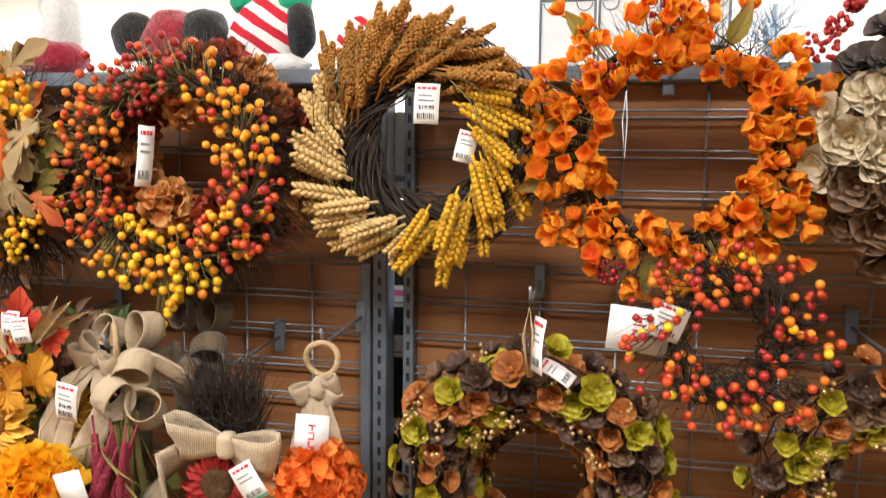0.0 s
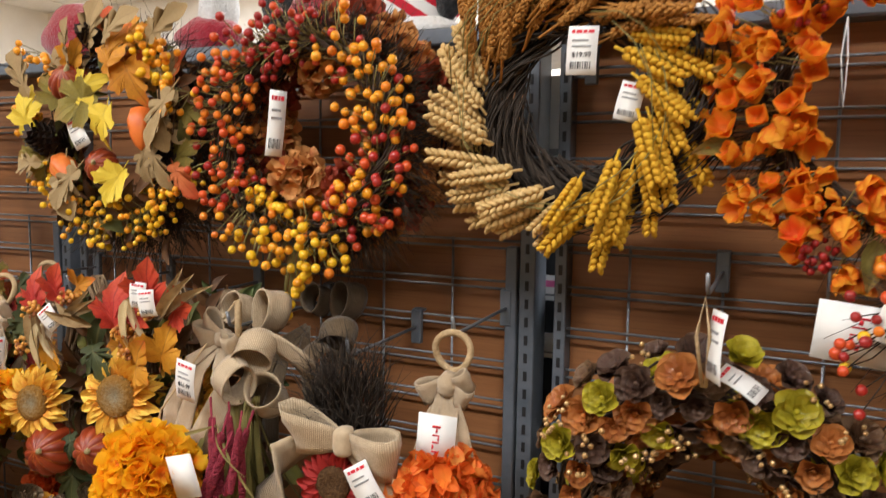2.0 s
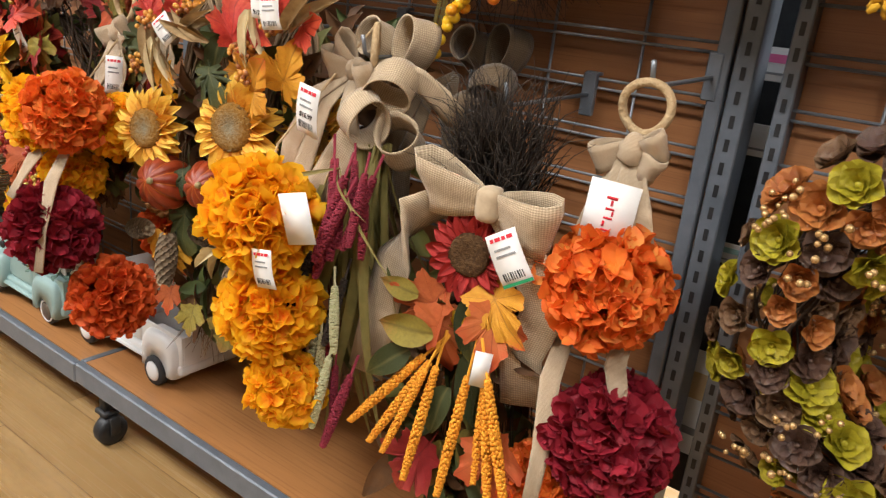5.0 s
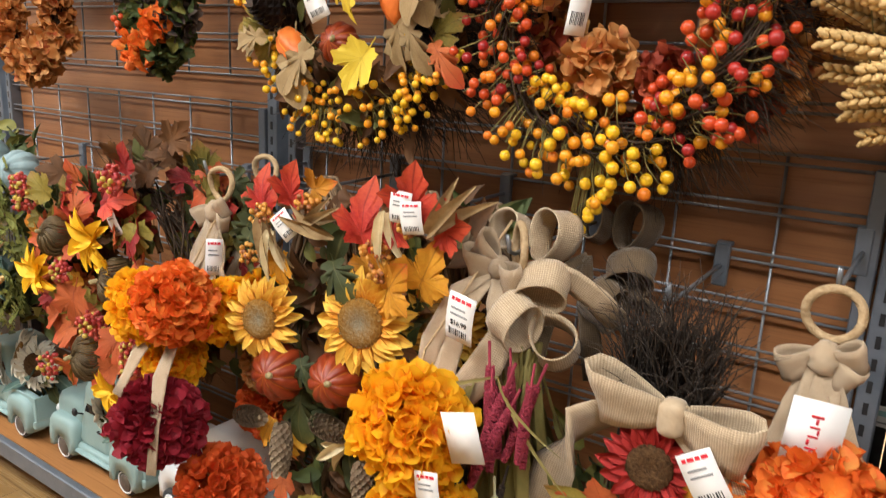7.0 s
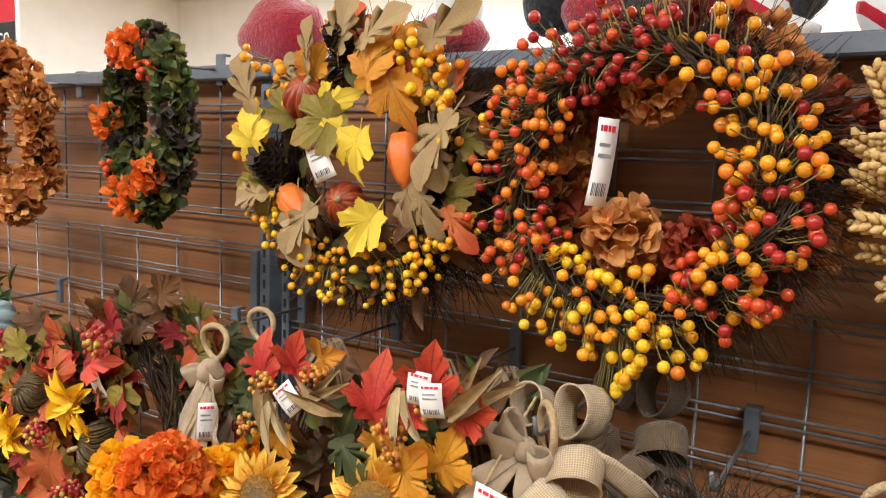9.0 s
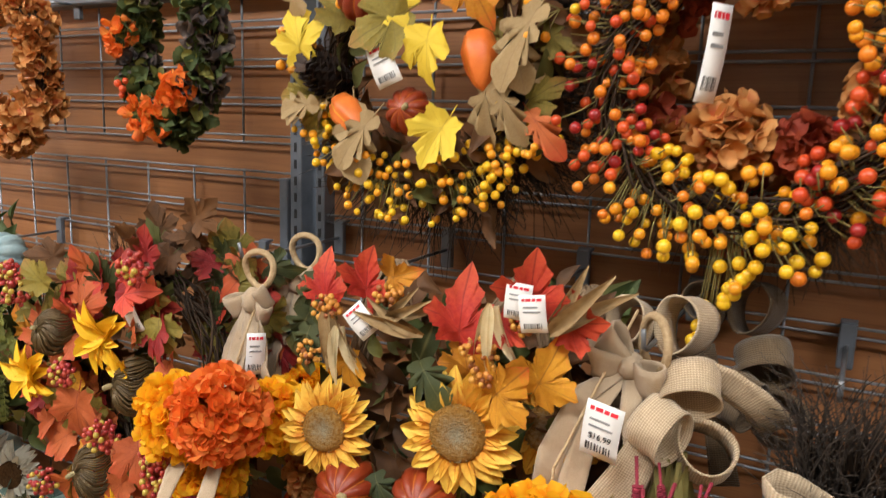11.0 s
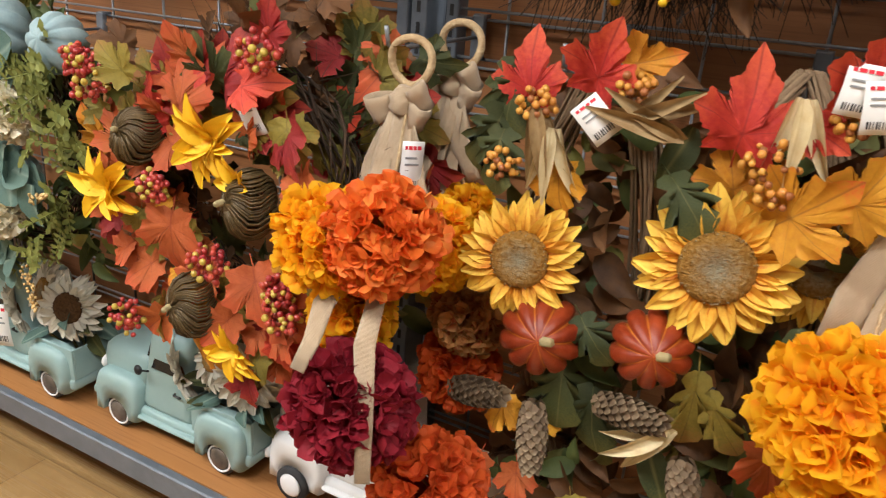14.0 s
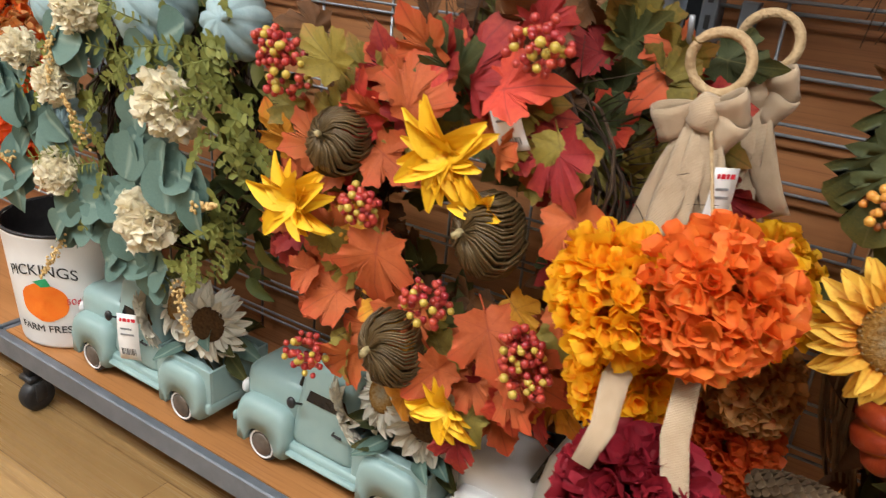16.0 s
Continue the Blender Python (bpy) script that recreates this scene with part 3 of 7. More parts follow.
def pumpkin(parent, at, axis, r, material, squash=0.75, ribs=10, stalk=STALK):
    m = Matrix.Translation(at) @ Vector(axis).to_track_quat("Z", "Y").to_matrix().to_4x4()
    rows = []
    for i in range(9):
        w = math.pi * i / 8
        rows.append((max(0.001, r * math.sin(w) ** 0.8), r * squash * (-math.cos(w) + 0.22 * math.cos(w) ** 9 * -1)))
    ob = part("pumpkin", Geo().add(lathe(rows, 60, ribs, 0.22), m), material, parent)
    s = tube([(0, 0, r * squash * 0.7), (0.004, 0, r * squash * 1.05), (0.016 * r / 0.05, 0.004, r * squash * 1.4)], r * 0.16, 6, 0.65)
    part("stalk", Geo().add(s, m), stalk, ob)
    return ob


def coil_pumpkin(parent, at, axis, r):
    m = Matrix.Translation(at) @ Vector(axis).to_track_quat("Z", "Y").to_matrix().to_4x4()
    g = Geo()
    for k in range(64):
        w = 6.283 * k / 64 + rnd(-0.03, 0.03)
        rr = r * rnd(0.93, 1.06)
        pts = [(rr * (0.1 + 0.95 * math.sin(math.pi * i / 8) ** 0.8) * math.cos(w + 0.25 * math.sin(i)), rr * (0.1 + 0.95 * math.sin(math.pi * i / 8) ** 0.8) * math.sin(w + 0.25 * math.sin(i)), -0.72 * rr * math.cos(math.pi * i / 8)) for i in range(9)]
        g.add(tube(pts, 0.0019, 4), m)
    ob = part("coil_pumpkin", g, COIL, parent, "pumpkin of coiled bronze wire and vine")
    part("stalk", Geo().add(tube([(0, 0, r * 0.5), (0, 0, r * 0.85), (r * 0.2, 0, r * 1.05)], r * 0.12, 6, 0.8), m), STALK, ob)
    return ob


def pinecone(parent, at, axis, length, r, material=CONE, lean=0.42):
    m = Matrix.Translation(at) @ Vector(axis).to_track_quat("Z", "Y").to_matrix().to_4x4()
    g = Geo()
    scale = petal(1.0, 1.0, 0.3, -0.12, 0.8, 3, 0, 0.6)
    n = 120
    for i in range(n):
        t = i / n
        w = i * 2.399963
        rr = r * math.sin(math.pi * (0.12 + 0.8 * t)) ** 0.7 * (1 - 0.25 * t)
        d = Vector((math.cos(w), math.sin(w), 0))
        g.add(scale, m @ put(d * rr * 0.62 + Vector((0, 0, length * (t - 0.53))), d * lean + Vector((0, 0, 0.85)), d - Vector((0, 0, lean)), r * 0.5))
    g.add(ball(1.0, 8, 5), m @ Matrix.Diagonal((r * 0.6, r * 0.6, length * 0.48, 1)))
    return tagged(part("pinecone", g, material, parent), kind="stuff")


def berry_cluster(parent, at, size, n, r, material, name="berry_spray", stretch=(1, 1, 1)):
    g = Geo()
    b = ball(1.0, 7, 4)
    for d in fib(n, 0.3):
        p = Vector(at) + Vector([d[i] * size * stretch[i] for i in range(3)]) * rnd(0.55, 1.0)
        g.add(b, Matrix.Translation(p) @ Matrix.Scale(r * rnd(0.8, 1.15), 4))
    return tagged(part(name, g, material, parent), kind="stuff")


def ear(length, r, rows=6, per=13):
    """A seed ear along y of small grains."""
    g = Geo()
    b = ball(1.0, 5, 3)
    for i in range(per):
        t = (i + 0.5) / per
        rr = r * math.sin(math.pi * (0.1 + 0.82 * t)) ** 0.6
        for k in range(rows):
            w = 6.283 * (k + 0.5 * (i % 2)) / rows
            p = Vector((rr * 0.75 * math.cos(w), length * t + rnd(-0.002, 0.002), rr * 0.75 * math.sin(w)))
            g.add(b, Matrix.Translation(p) @ Matrix.Rotation(rnd(0, 3), 4, "Y") @ Matrix.Diagonal((r * 0.42, length / per * 0.75, r * 0.42, 1)))
    g.add(tube([(0, -0.3 * length, 0), (0, length * 0.95, 0)], r * 0.3, 5, 0.5))
    return g


def hubbed(g):
    """Joins petals at one shared point, where each of them begins."""
    v, a = np.concatenate(g.v), np.concatenate(g.a)
    index, keep = {}, [np.zeros(3)]
    tips = [np.zeros(2)]
    for i in range(len(v)):
        if a[i][0] <= 0:
            index[i] = 0
        else:
            index[i] = len(keep)
            keep.append(v[i])
            tips.append(a[i])
    faces = []
    for q in g.f:
        f = list(dict.fromkeys(index[i] for i in q))
        if len(f) > 2:
            faces.append(tuple(f))
    return Geo().add((np.array(keep), faces, np.array(tips)))


def wood_rose(rings=((3, 0.5, 1.3), (5, 0.75, 0.7), (6, 1.0, 0.25)), tall=0.25):
    """An open rose of curled shavings that faces z, one unit across its radius."""
    g = Geo()
    for n, l, lift in rings:
        p = petal(1.0, 1.15, 0.4, -0.05, 1.2, 4, 0.03, 0.5, 5)
        a0 = rnd(0, 6)
        for k in range(n):
            w = a0 + 6.283 * k / n + rnd(-0.12, 0.12)
            t = Vector((math.cos(w), math.sin(w), 0))
            g.add(p, put(t * 0.06 + Vector((0, 0, tall * (1 - l) * 0.4)), t + Vector((0, 0, lift)), Vector((0, 0, 1)) - t * lift, l * rnd(0.9, 1.08)))
    g.add(ball(0.16, 6, 4), Matrix.Translation((0, 0, 0.12)))
    return hubbed(g)


MAPLES = [Geo().add(lobed(TEETH, LOBES, rnd(0.0, 0.6), rnd(-0.1, 0.6), rnd(0.1, 0.6))) for _ in range(9)]
OAKS = [Geo().add(lobed(OAK, set(), rnd(0.1, 0.5), rnd(0.1, 0.5), rnd(0, 0.4))) for _ in range(3)]
CRINKLES = [Geo().add(lobed([(1.45 * x, y) for x, y in OAK], set(), rnd(-0.3, 0.3), rnd(0.1, 0.4), 0.5)) for _ in range(3)]
OVALS = [Geo().add(petal(1.0, 0.48, rnd(0.1, 0.5), rnd(0.1, 0.5), 0.8, 9, 0.07, 0.8, 5)) for _ in range(4)]
ROUNDS = [Geo().add(petal(1.0, 1.0, rnd(0.0, 0.25), rnd(0.0, 0.3), 1.0, 5, 0.02, 0.5, 5)) for _ in range(3)]
CACHE = {}


def shared(key, g, material):
    if (key, material.name) not in CACHE:
        CACHE[key, material.name] = g.mesh(key, material)
    return CACHE[key, material.name]


def leaf(parent, kinds, key, at, along, facing, size, material, name="leaf", label=""):
    i = random.randrange(len(kinds))
    return piece(name, shared(key + str(i), kinds[i], material), parent, put(at, along, facing, size), label)


def leaf_filler(parent, points, n, size, material, kinds, name="foliage", jit=0.03, face=(0, -1, 0)):
    """Many small leaves as one mesh, for the dense backing of a wreath."""
    g = Geo()
    for _ in range(n):
        p = Vector(random.choice(points)) + Vector((rnd(-jit, jit), rnd(-jit, jit) * 0.6, rnd(-jit, jit)))
        d = Vector((rnd(-1, 1), rnd(-0.8, 0.3), rnd(-1, 1)))
        k = random.choice(kinds)
        g.add((k.v[0], [q for q in k.f if max(q) < len(k.v[0])], k.a[0]), put(p, d, Vector(face) + Vector((rnd(-0.7, 0.7), 0, rnd(-0.7, 0.7))), size * rnd(0.6, 1.2)))
    ob = part(name, g, material, parent)
    return tagged(ob, kind="stuff")


def words(text, size, material, m, parent, wrap=0.0, name="lettering"):
    """Flat letters as a mesh, bent round a radius if asked."""
    cu = bpy.data.curves.new(name, "FONT")
    cu.body, cu.size, cu.align_x, cu.extrude = text, size, "CENTER", 0.0003
    tmp = bpy.data.objects.new(name, cu)
    me = bpy.data.meshes.new_from_object(tmp)
    bpy.data.objects.remove(tmp)
    if wrap:
        for v in me.vertices:
            w = v.co.x / wrap
            v.co = Vector(((wrap + v.co.z) * math.sin(w), v.co.y, wrap - (wrap + v.co.z) * math.cos(w)))
    me.materials.clear()
    me.materials.append(material)
    return piece(name, me, parent, m)


def price_tag(parent, at, along, facing, w=0.04, h=0.06, price="", stripe=False):
    """A hanging card: along points up the card; printed bars, and the price where it can be read."""
    m = put(at, along, facing)
    g = Geo()
    n = 5
    v, a = [], []
    for s in (1, -1):
        for i in range(n + 1):
            y = -h * i / n
            z = 0.004 * math.sin(3 * i / n) + 0.0004 * s
            for x in (-w / 2, w / 2):
                v.append((x, y, z))
    f = []
    o = 2 * (n + 1)
    for i in range(n):
        f.append((2 * i, 2 * i + 2, 2 * i + 3, 2 * i + 1))
        f.append((o + 2 * i, o + 2 * i + 1, o + 2 * i + 3, o + 2 * i + 2))
        f.append((2 * i, o + 2 * i, o + 2 * i + 2, 2 * i + 2))
        f.append((2 * i + 1, 2 * i + 3, o + 2 * i + 3, o + 2 * i + 1))
    f += [(0, 1, o + 1, o), (2 * n, o + 2 * n, o + 2 * n + 1, 2 * n + 1)]
    ob = part("price_tag", g.add(shape_of(v, f)), PAPER, parent, "white printed price tag", m=m)

    def bar(x0, x1, y0, y1, material, nm="printed_bar"):
        zz = [0.004 * math.sin(3 * -y / h) + 0.0012 for y in (y0, y1)]
        s = shape_of([(x0, y0, zz[0]), (x1, y0, zz[0]), (x1, y1, zz[1]), (x0, y1, zz[1])], [(0, 1, 2, 3)])
        part(nm, Geo().add(s), material, ob)
    for x0, x1 in ((-0.38, -0.27), (-0.23, -0.04), (0.0, 0.13), (0.17, 0.36)):
        bar(w * x0, w * x1, -h * 0.15, -h * 0.08, INK_RED, "red_logo_bar")
    bar(-w * 0.34, w * 0.2, -h * 0.32, -h * 0.28, INK_GREY)
    bar(-w * 0.34, w * 0.3, -h * 0.44, -h * 0.4, INK_GREY)
    if price:
        words(price, h * 0.15, INK_BLACK, pose(0, -h * 0.64, 0.0055), ob, name="price")
    for k in range(9):
        x = -w * 0.36 + w * 0.08 * k
        bar(x, x + w * (0.03 + 0.02 * (k % 3 == 0)), -h * 0.88, -h * 0.73, INK_BLACK, "barcode_bar")
    if stripe:
        bar(-w * 0.5, w * 0.5, -h * 0.99, -h * 0.93, INK_GREEN, "green_stripe")
    return ob


def plain_card(parent, at, along, facing, w, h, logo=True):
    m = put(at, along, facing)
    ob = part("hang_card", Geo().add(box(-w / 2, w / 2, -h, 0, -0.0006, 0.0006)), PAPER, parent, "blank white hang card", m=m)
    if logo:
        for y0, y1, x0, x1 in ((0.2, 0.24, -0.12, 0.1), (0.25, 0.33, -0.02, 0.03), (0.36, 0.39, -0.1, 0.08), (0.4, 0.47, 0.04, 0.08), (0.49, 0.52, -0.1, 0.08), (0.55, 0.63, -0.1, -0.05), (0.66, 0.69, -0.1, 0.1), (0.7, 0.76, -0.02, 0.03)):
            part("red_logo_bar", Geo().add(box(w * x0, w * x1, -h * y1, -h * y0, 0.0009, 0.0012)), INK_RED, ob)
    return ob


# ---- the setting ----
WALL_Y, DECK_Z, FRONT, FLOOR_Z = 1.487, 0.162, 1.137, -0.035
LEFT_END, RIGHT_END = -4.15, 2.10
POSTS = [-2.885, -1.635, -0.41, 0.84]


def slab(name, label, category, *b, material, bevel=0.0):
    return tagged(new(name, Geo().add(box(*b, bevel)).mesh(name, material, False)), label, category, kind="structure")


slab("floor", "oak-look vinyl plank shop floor with streaky grain", "floor", -8, 7, -3.2, 7, FLOOR_Z - 0.1, FLOOR_Z, material=FLOOR)
slab("wall_north", "plain white painted far shop wall", "wall", -8, 7, 6.2, 6.35, FLOOR_Z, CEILING, material=WHITE_WALL)
# Out of view; darkened to keep bounce light off the rack.
slab("wall_south", "unseen closing wall behind the aisle, taupe to cut bounce light", "wall", -8, 7, -3.2, -3.05, FLOOR_Z, CEILING, material=LOW_BOUNCE_WALL)
slab("wall_west", "plain white painted shop side wall", "wall", -8.15, -8, -3.2, 6.35, FLOOR_Z, CEILING, material=WHITE_WALL)
# Also out of view and darkened against bounce light.
slab("wall_east", "unseen closing side wall, taupe to cut bounce light", "wall", 7, 7.15, -3.2, 6.35, FLOOR_Z, CEILING, material=LOW_BOUNCE_WALL)
g = Geo().add(box(-8, 7, -3.2, 6.35, CEILING, CEILING + 0.1))
for i in range(25):
    g.add(box(-8 + 0.61 * i, -7.975 + 0.61 * i, -3.05, 6.2, CEILING - 0.008, CEILING - 0.001))
for i in range(16):
    g.add(box(-8, 7, -3.0 + 0.61 * i, -2.975 + 0.61 * i, CEILING - 0.012, CEILING - 0.009))
tagged(new("ceiling", g.mesh("ceiling", TILE, False)), "white suspended tile ceiling with a metal grid", "ceiling", kind="structure")
for lx, ly in LAMPS:
    lamp = thing("ceiling_light", "recessed rectangular fluorescent light in the tile ceiling", "ceiling light", (lx, ly, CEILING - 0.02), "ceiling lights")
    g = Geo()
    for q in ((-0.62, 0.62, -0.31, -0.285), (-0.62, 0.62, 0.285, 0.31), (-0.62, -0.6, -0.285, 0.285), (0.6, 0.62, -0.285, 0.285)):
        g.add(box(*q, -0.012, 0.005))
    part("frame", g, WHITE_WALL, lamp, smooth=False)
    part("diffuser", Geo().add(box(-0.6, 0.6, -0.285, 0.285, 0.002, 0.006)), DIFFUSER, lamp, smooth=False)


def shelf_unit(x0, x1, drop):
    """One bay of the rolling display rack: posts with slots, wood panel, wire grid, cap rail, base deck on castors."""
    u = thing("display_rack", "grey steel rolling display rack with brown wood panel and wire grid", "display rack", ((x0 + x1) / 2, WALL_Y, 0.0), "rack bays")
    cx = (x0 + x1) / 2
    a, b = x0 - cx, x1 - cx
    part("back_panel", Geo().add(box(a + 0.047, b - 0.043, 0.02, 0.035, 0.1, 1.44)), PANEL, u, "brown wood-grain laminate panel", False)
    part("rear_sheet", Geo().add(box(a + 0.026, b - 0.014, 0.053, 0.058, 0.1, 1.43)), STEEL, u, "grey steel rear sheet", False)
    for x, wide in ((a + 0.024, 0.022), (b - 0.042, 0.03)):
        g = Geo().add(box(x, x + wide, -0.012, 0.05, 0.06, 1.455, 0.002))
        p = part("post", g, STEEL, u, smooth=False)
        slots = Geo()
        mid = x + wide / 2
        for k in range(39):
            slots.add(box(mid - 0.0035, mid + 0.0035, -0.0132, -0.0125, 0.12 + 0.0335 * k, 0.138 + 0.0335 * k))
        tagged(part("slot_strip", slots, BLACK, p, "black slots down the post", False), kind="stuff")
    part("grid_channel", Geo().add(box(b - 0.068, b - 0.046, -0.016, 0.004, 0.2, 1.07, 0.002)), STEEL, u, smooth=False)
    wires = []
    for k in range(1, 8):
        x = b - 0.03 - 0.1524 * k
        wires.append(("upright_wire", [(x, 0.003, 0.2), (x, 0.003, 1.082)]))
        wires.append(("upright_wire", [(x, 0.003, 1.135), (x, 0.003, 1.43)]))
    zs = [1.37 - 0.077 * k + d for k in range(4) for d in (0, 0.014)] + [1.065 - 0.0755 * k + d for k in range(12) for d in (0, 0.014)]
    for z in zs:
        wires.append(("cross_wire", [(a + 0.045, -0.002, z), (b - 0.045, -0.002, z)]))
    for nm, pts in wires:
        part(nm, Geo().add(tube(pts, 0.0026, 6)), WIRE, u)
    # Added black sheet that stands in for the darkness seen through the slits.
    part("far_side_panel", Geo().add(box(a, b - 0.002, 0.3, 0.312, 0.1, 1.17)), BLACK, u, "black sheet added to make the slits between bays dark", False)
    part("cap_rail", Geo().add(box(a + 0.004, b - 0.004, -0.03, 0.06, 1.435, 1.467, 0.004)), STEEL, u, smooth=False)
    part("top_shelf", Geo().add(box(a + 0.004, b - 0.004, 0.062, 0.45, 1.45, 1.466, 0.003)), STEEL, u, smooth=False)
    f = FRONT - WALL_Y
    part("deck_board", Geo().add(box(a + 0.012, b - 0.012, f + 0.022, 0.018, DECK_Z - 0.022 - drop, DECK_Z - drop)), DECK, u, "orange-brown wood-grain deck board", False)
    part("front_lip", Geo().add(box(a + 0.002, b - 0.002, f, f + 0.02, DECK_Z - 0.047 - drop, DECK_Z + 0.002 - drop, 0.003)), STEEL, u, smooth=False)
    for x in (a + 0.002, b - 0.012):
        part("side_lip", Geo().add(box(x, x + 0.01, f + 0.021, 0.017, DECK_Z - 0.05 - drop, DECK_Z + 0.002 - drop, 0.002)), STEEL, u, smooth=False)
    z0 = FLOOR_Z
    for x, y in ((a + 0.05, f + 0.045), (a + 0.05, -0.03), (b - 0.14, -0.03)):
        c = part("castor", Geo().add(box(x - 0.012, x + 0.012, y - 0.012, y + 0.012, z0 + 0.08, DECK_Z - 0.023 - drop)).add(box(x - 0.022, x + 0.022, y - 0.02, y + 0.02, z0 + 0.072, z0 + 0.086, 0.004)), BLACK, u, "black swivel castor")
        rot = pose(x + 0.01, y, z0 + 0.036, 0, 90, 0)
        part("castor_wheel", Geo().add(lathe([(0.02, -0.016), (0.034, -0.015), (0.0358, -0.008), (0.0358, 0.008), (0.034, 0.015), (0.02, 0.016)], 20), rot), BLACK, c)
        for k in (-0.013, 0.028):
            part("fork_leg", Geo().add(box(x + k, x + k + 0.005, y - 0.012, y + 0.012, z0 + 0.03, z0 + 0.075, 0.001)), BLACK, c)
    return u


for i in range(-1, len(POSTS)):
    shelf_unit(POSTS[i] if i >= 0 else LEFT_END, POSTS[i + 1] if i + 1 < len(POSTS) else RIGHT_END, 0.004 if i == 0 else 0.0)


def peg_hook(x, z, reach, dip=0.0, flip=1):
    """A grid hook: flat bracket over two wires and a round arm with an upturned end."""
    h = thing("peg_hook", "grey steel peg hook clipped on the wire grid", "hook", (x, WALL_Y - 0.006, z), "peg hooks")
    part("bracket", Geo().add(box(-0.011, 0.011, -0.012, 0.0, -0.045, 0.022, 0.002)).add(box(-0.011, 0.011, -0.004, 0.012, 0.018, 0.023)), STEEL, h, smooth=False)
    y = -reach
    part("arm", Geo().add(tube([(0, -0.01, -0.012), (0, y * 0.6, -0.016 - dip * 0.6), (0, y + 0.015, -0.018 - dip), (0, y, -0.012 - dip), (0, y - 0.007, 0.012 - dip)], 0.0032, 7)), WIRE, h)
    return h


BERRY = ball(1.0, 9, 6)
BERRY_GEO = Geo().add(BERRY)
FRONTWARD = Vector((0, -1, 0))


def berry(parent, p, r, material):
    return piece("berry", shared("berry", BERRY_GEO, material), parent, Matrix.Translation(p) @ Matrix.Scale(r, 4))


def wreath(name, label, at, turn=0.0):
    return thing(name, label, "wreath", at, "hanging wreaths", turn=turn)


# ---- upper row of wreaths ----
def wheat_head(length, r):
    """A braided wheat head along y: plump grains in a herringbone, two rows in front and one on each side."""
    g = Geo()
    b = ball(1.0, 6, 4)
    per = 9
    for i in range(per):
        t = (i + 0.5) / per
        rr = r * (0.75 + 0.25 * math.sin(math.pi * min(1.0, 0.15 + 0.75 * t)))
        for x, z, k in ((-0.55, 0.45, 0.0), (0.55, 0.45, 0.5), (-0.75, -0.3, 0.5), (0.75, -0.3, 0.0)):
            p = Vector((x * rr, length * (t + (k - 0.25) / per), z * rr))
            g.add(b, Matrix.Translation(p) @ Matrix.Rotation(-0.55 * (1 if x > 0 else -1), 4, "Z") @ Matrix.Diagonal((rr * 0.5, length / per * 0.74, rr * 0.55, 1)))
    g.add(tube([(0, -0.2 * length, 0), (0, length * 0.95, 0)], r * 0.25, 5, 0.5))
    return g


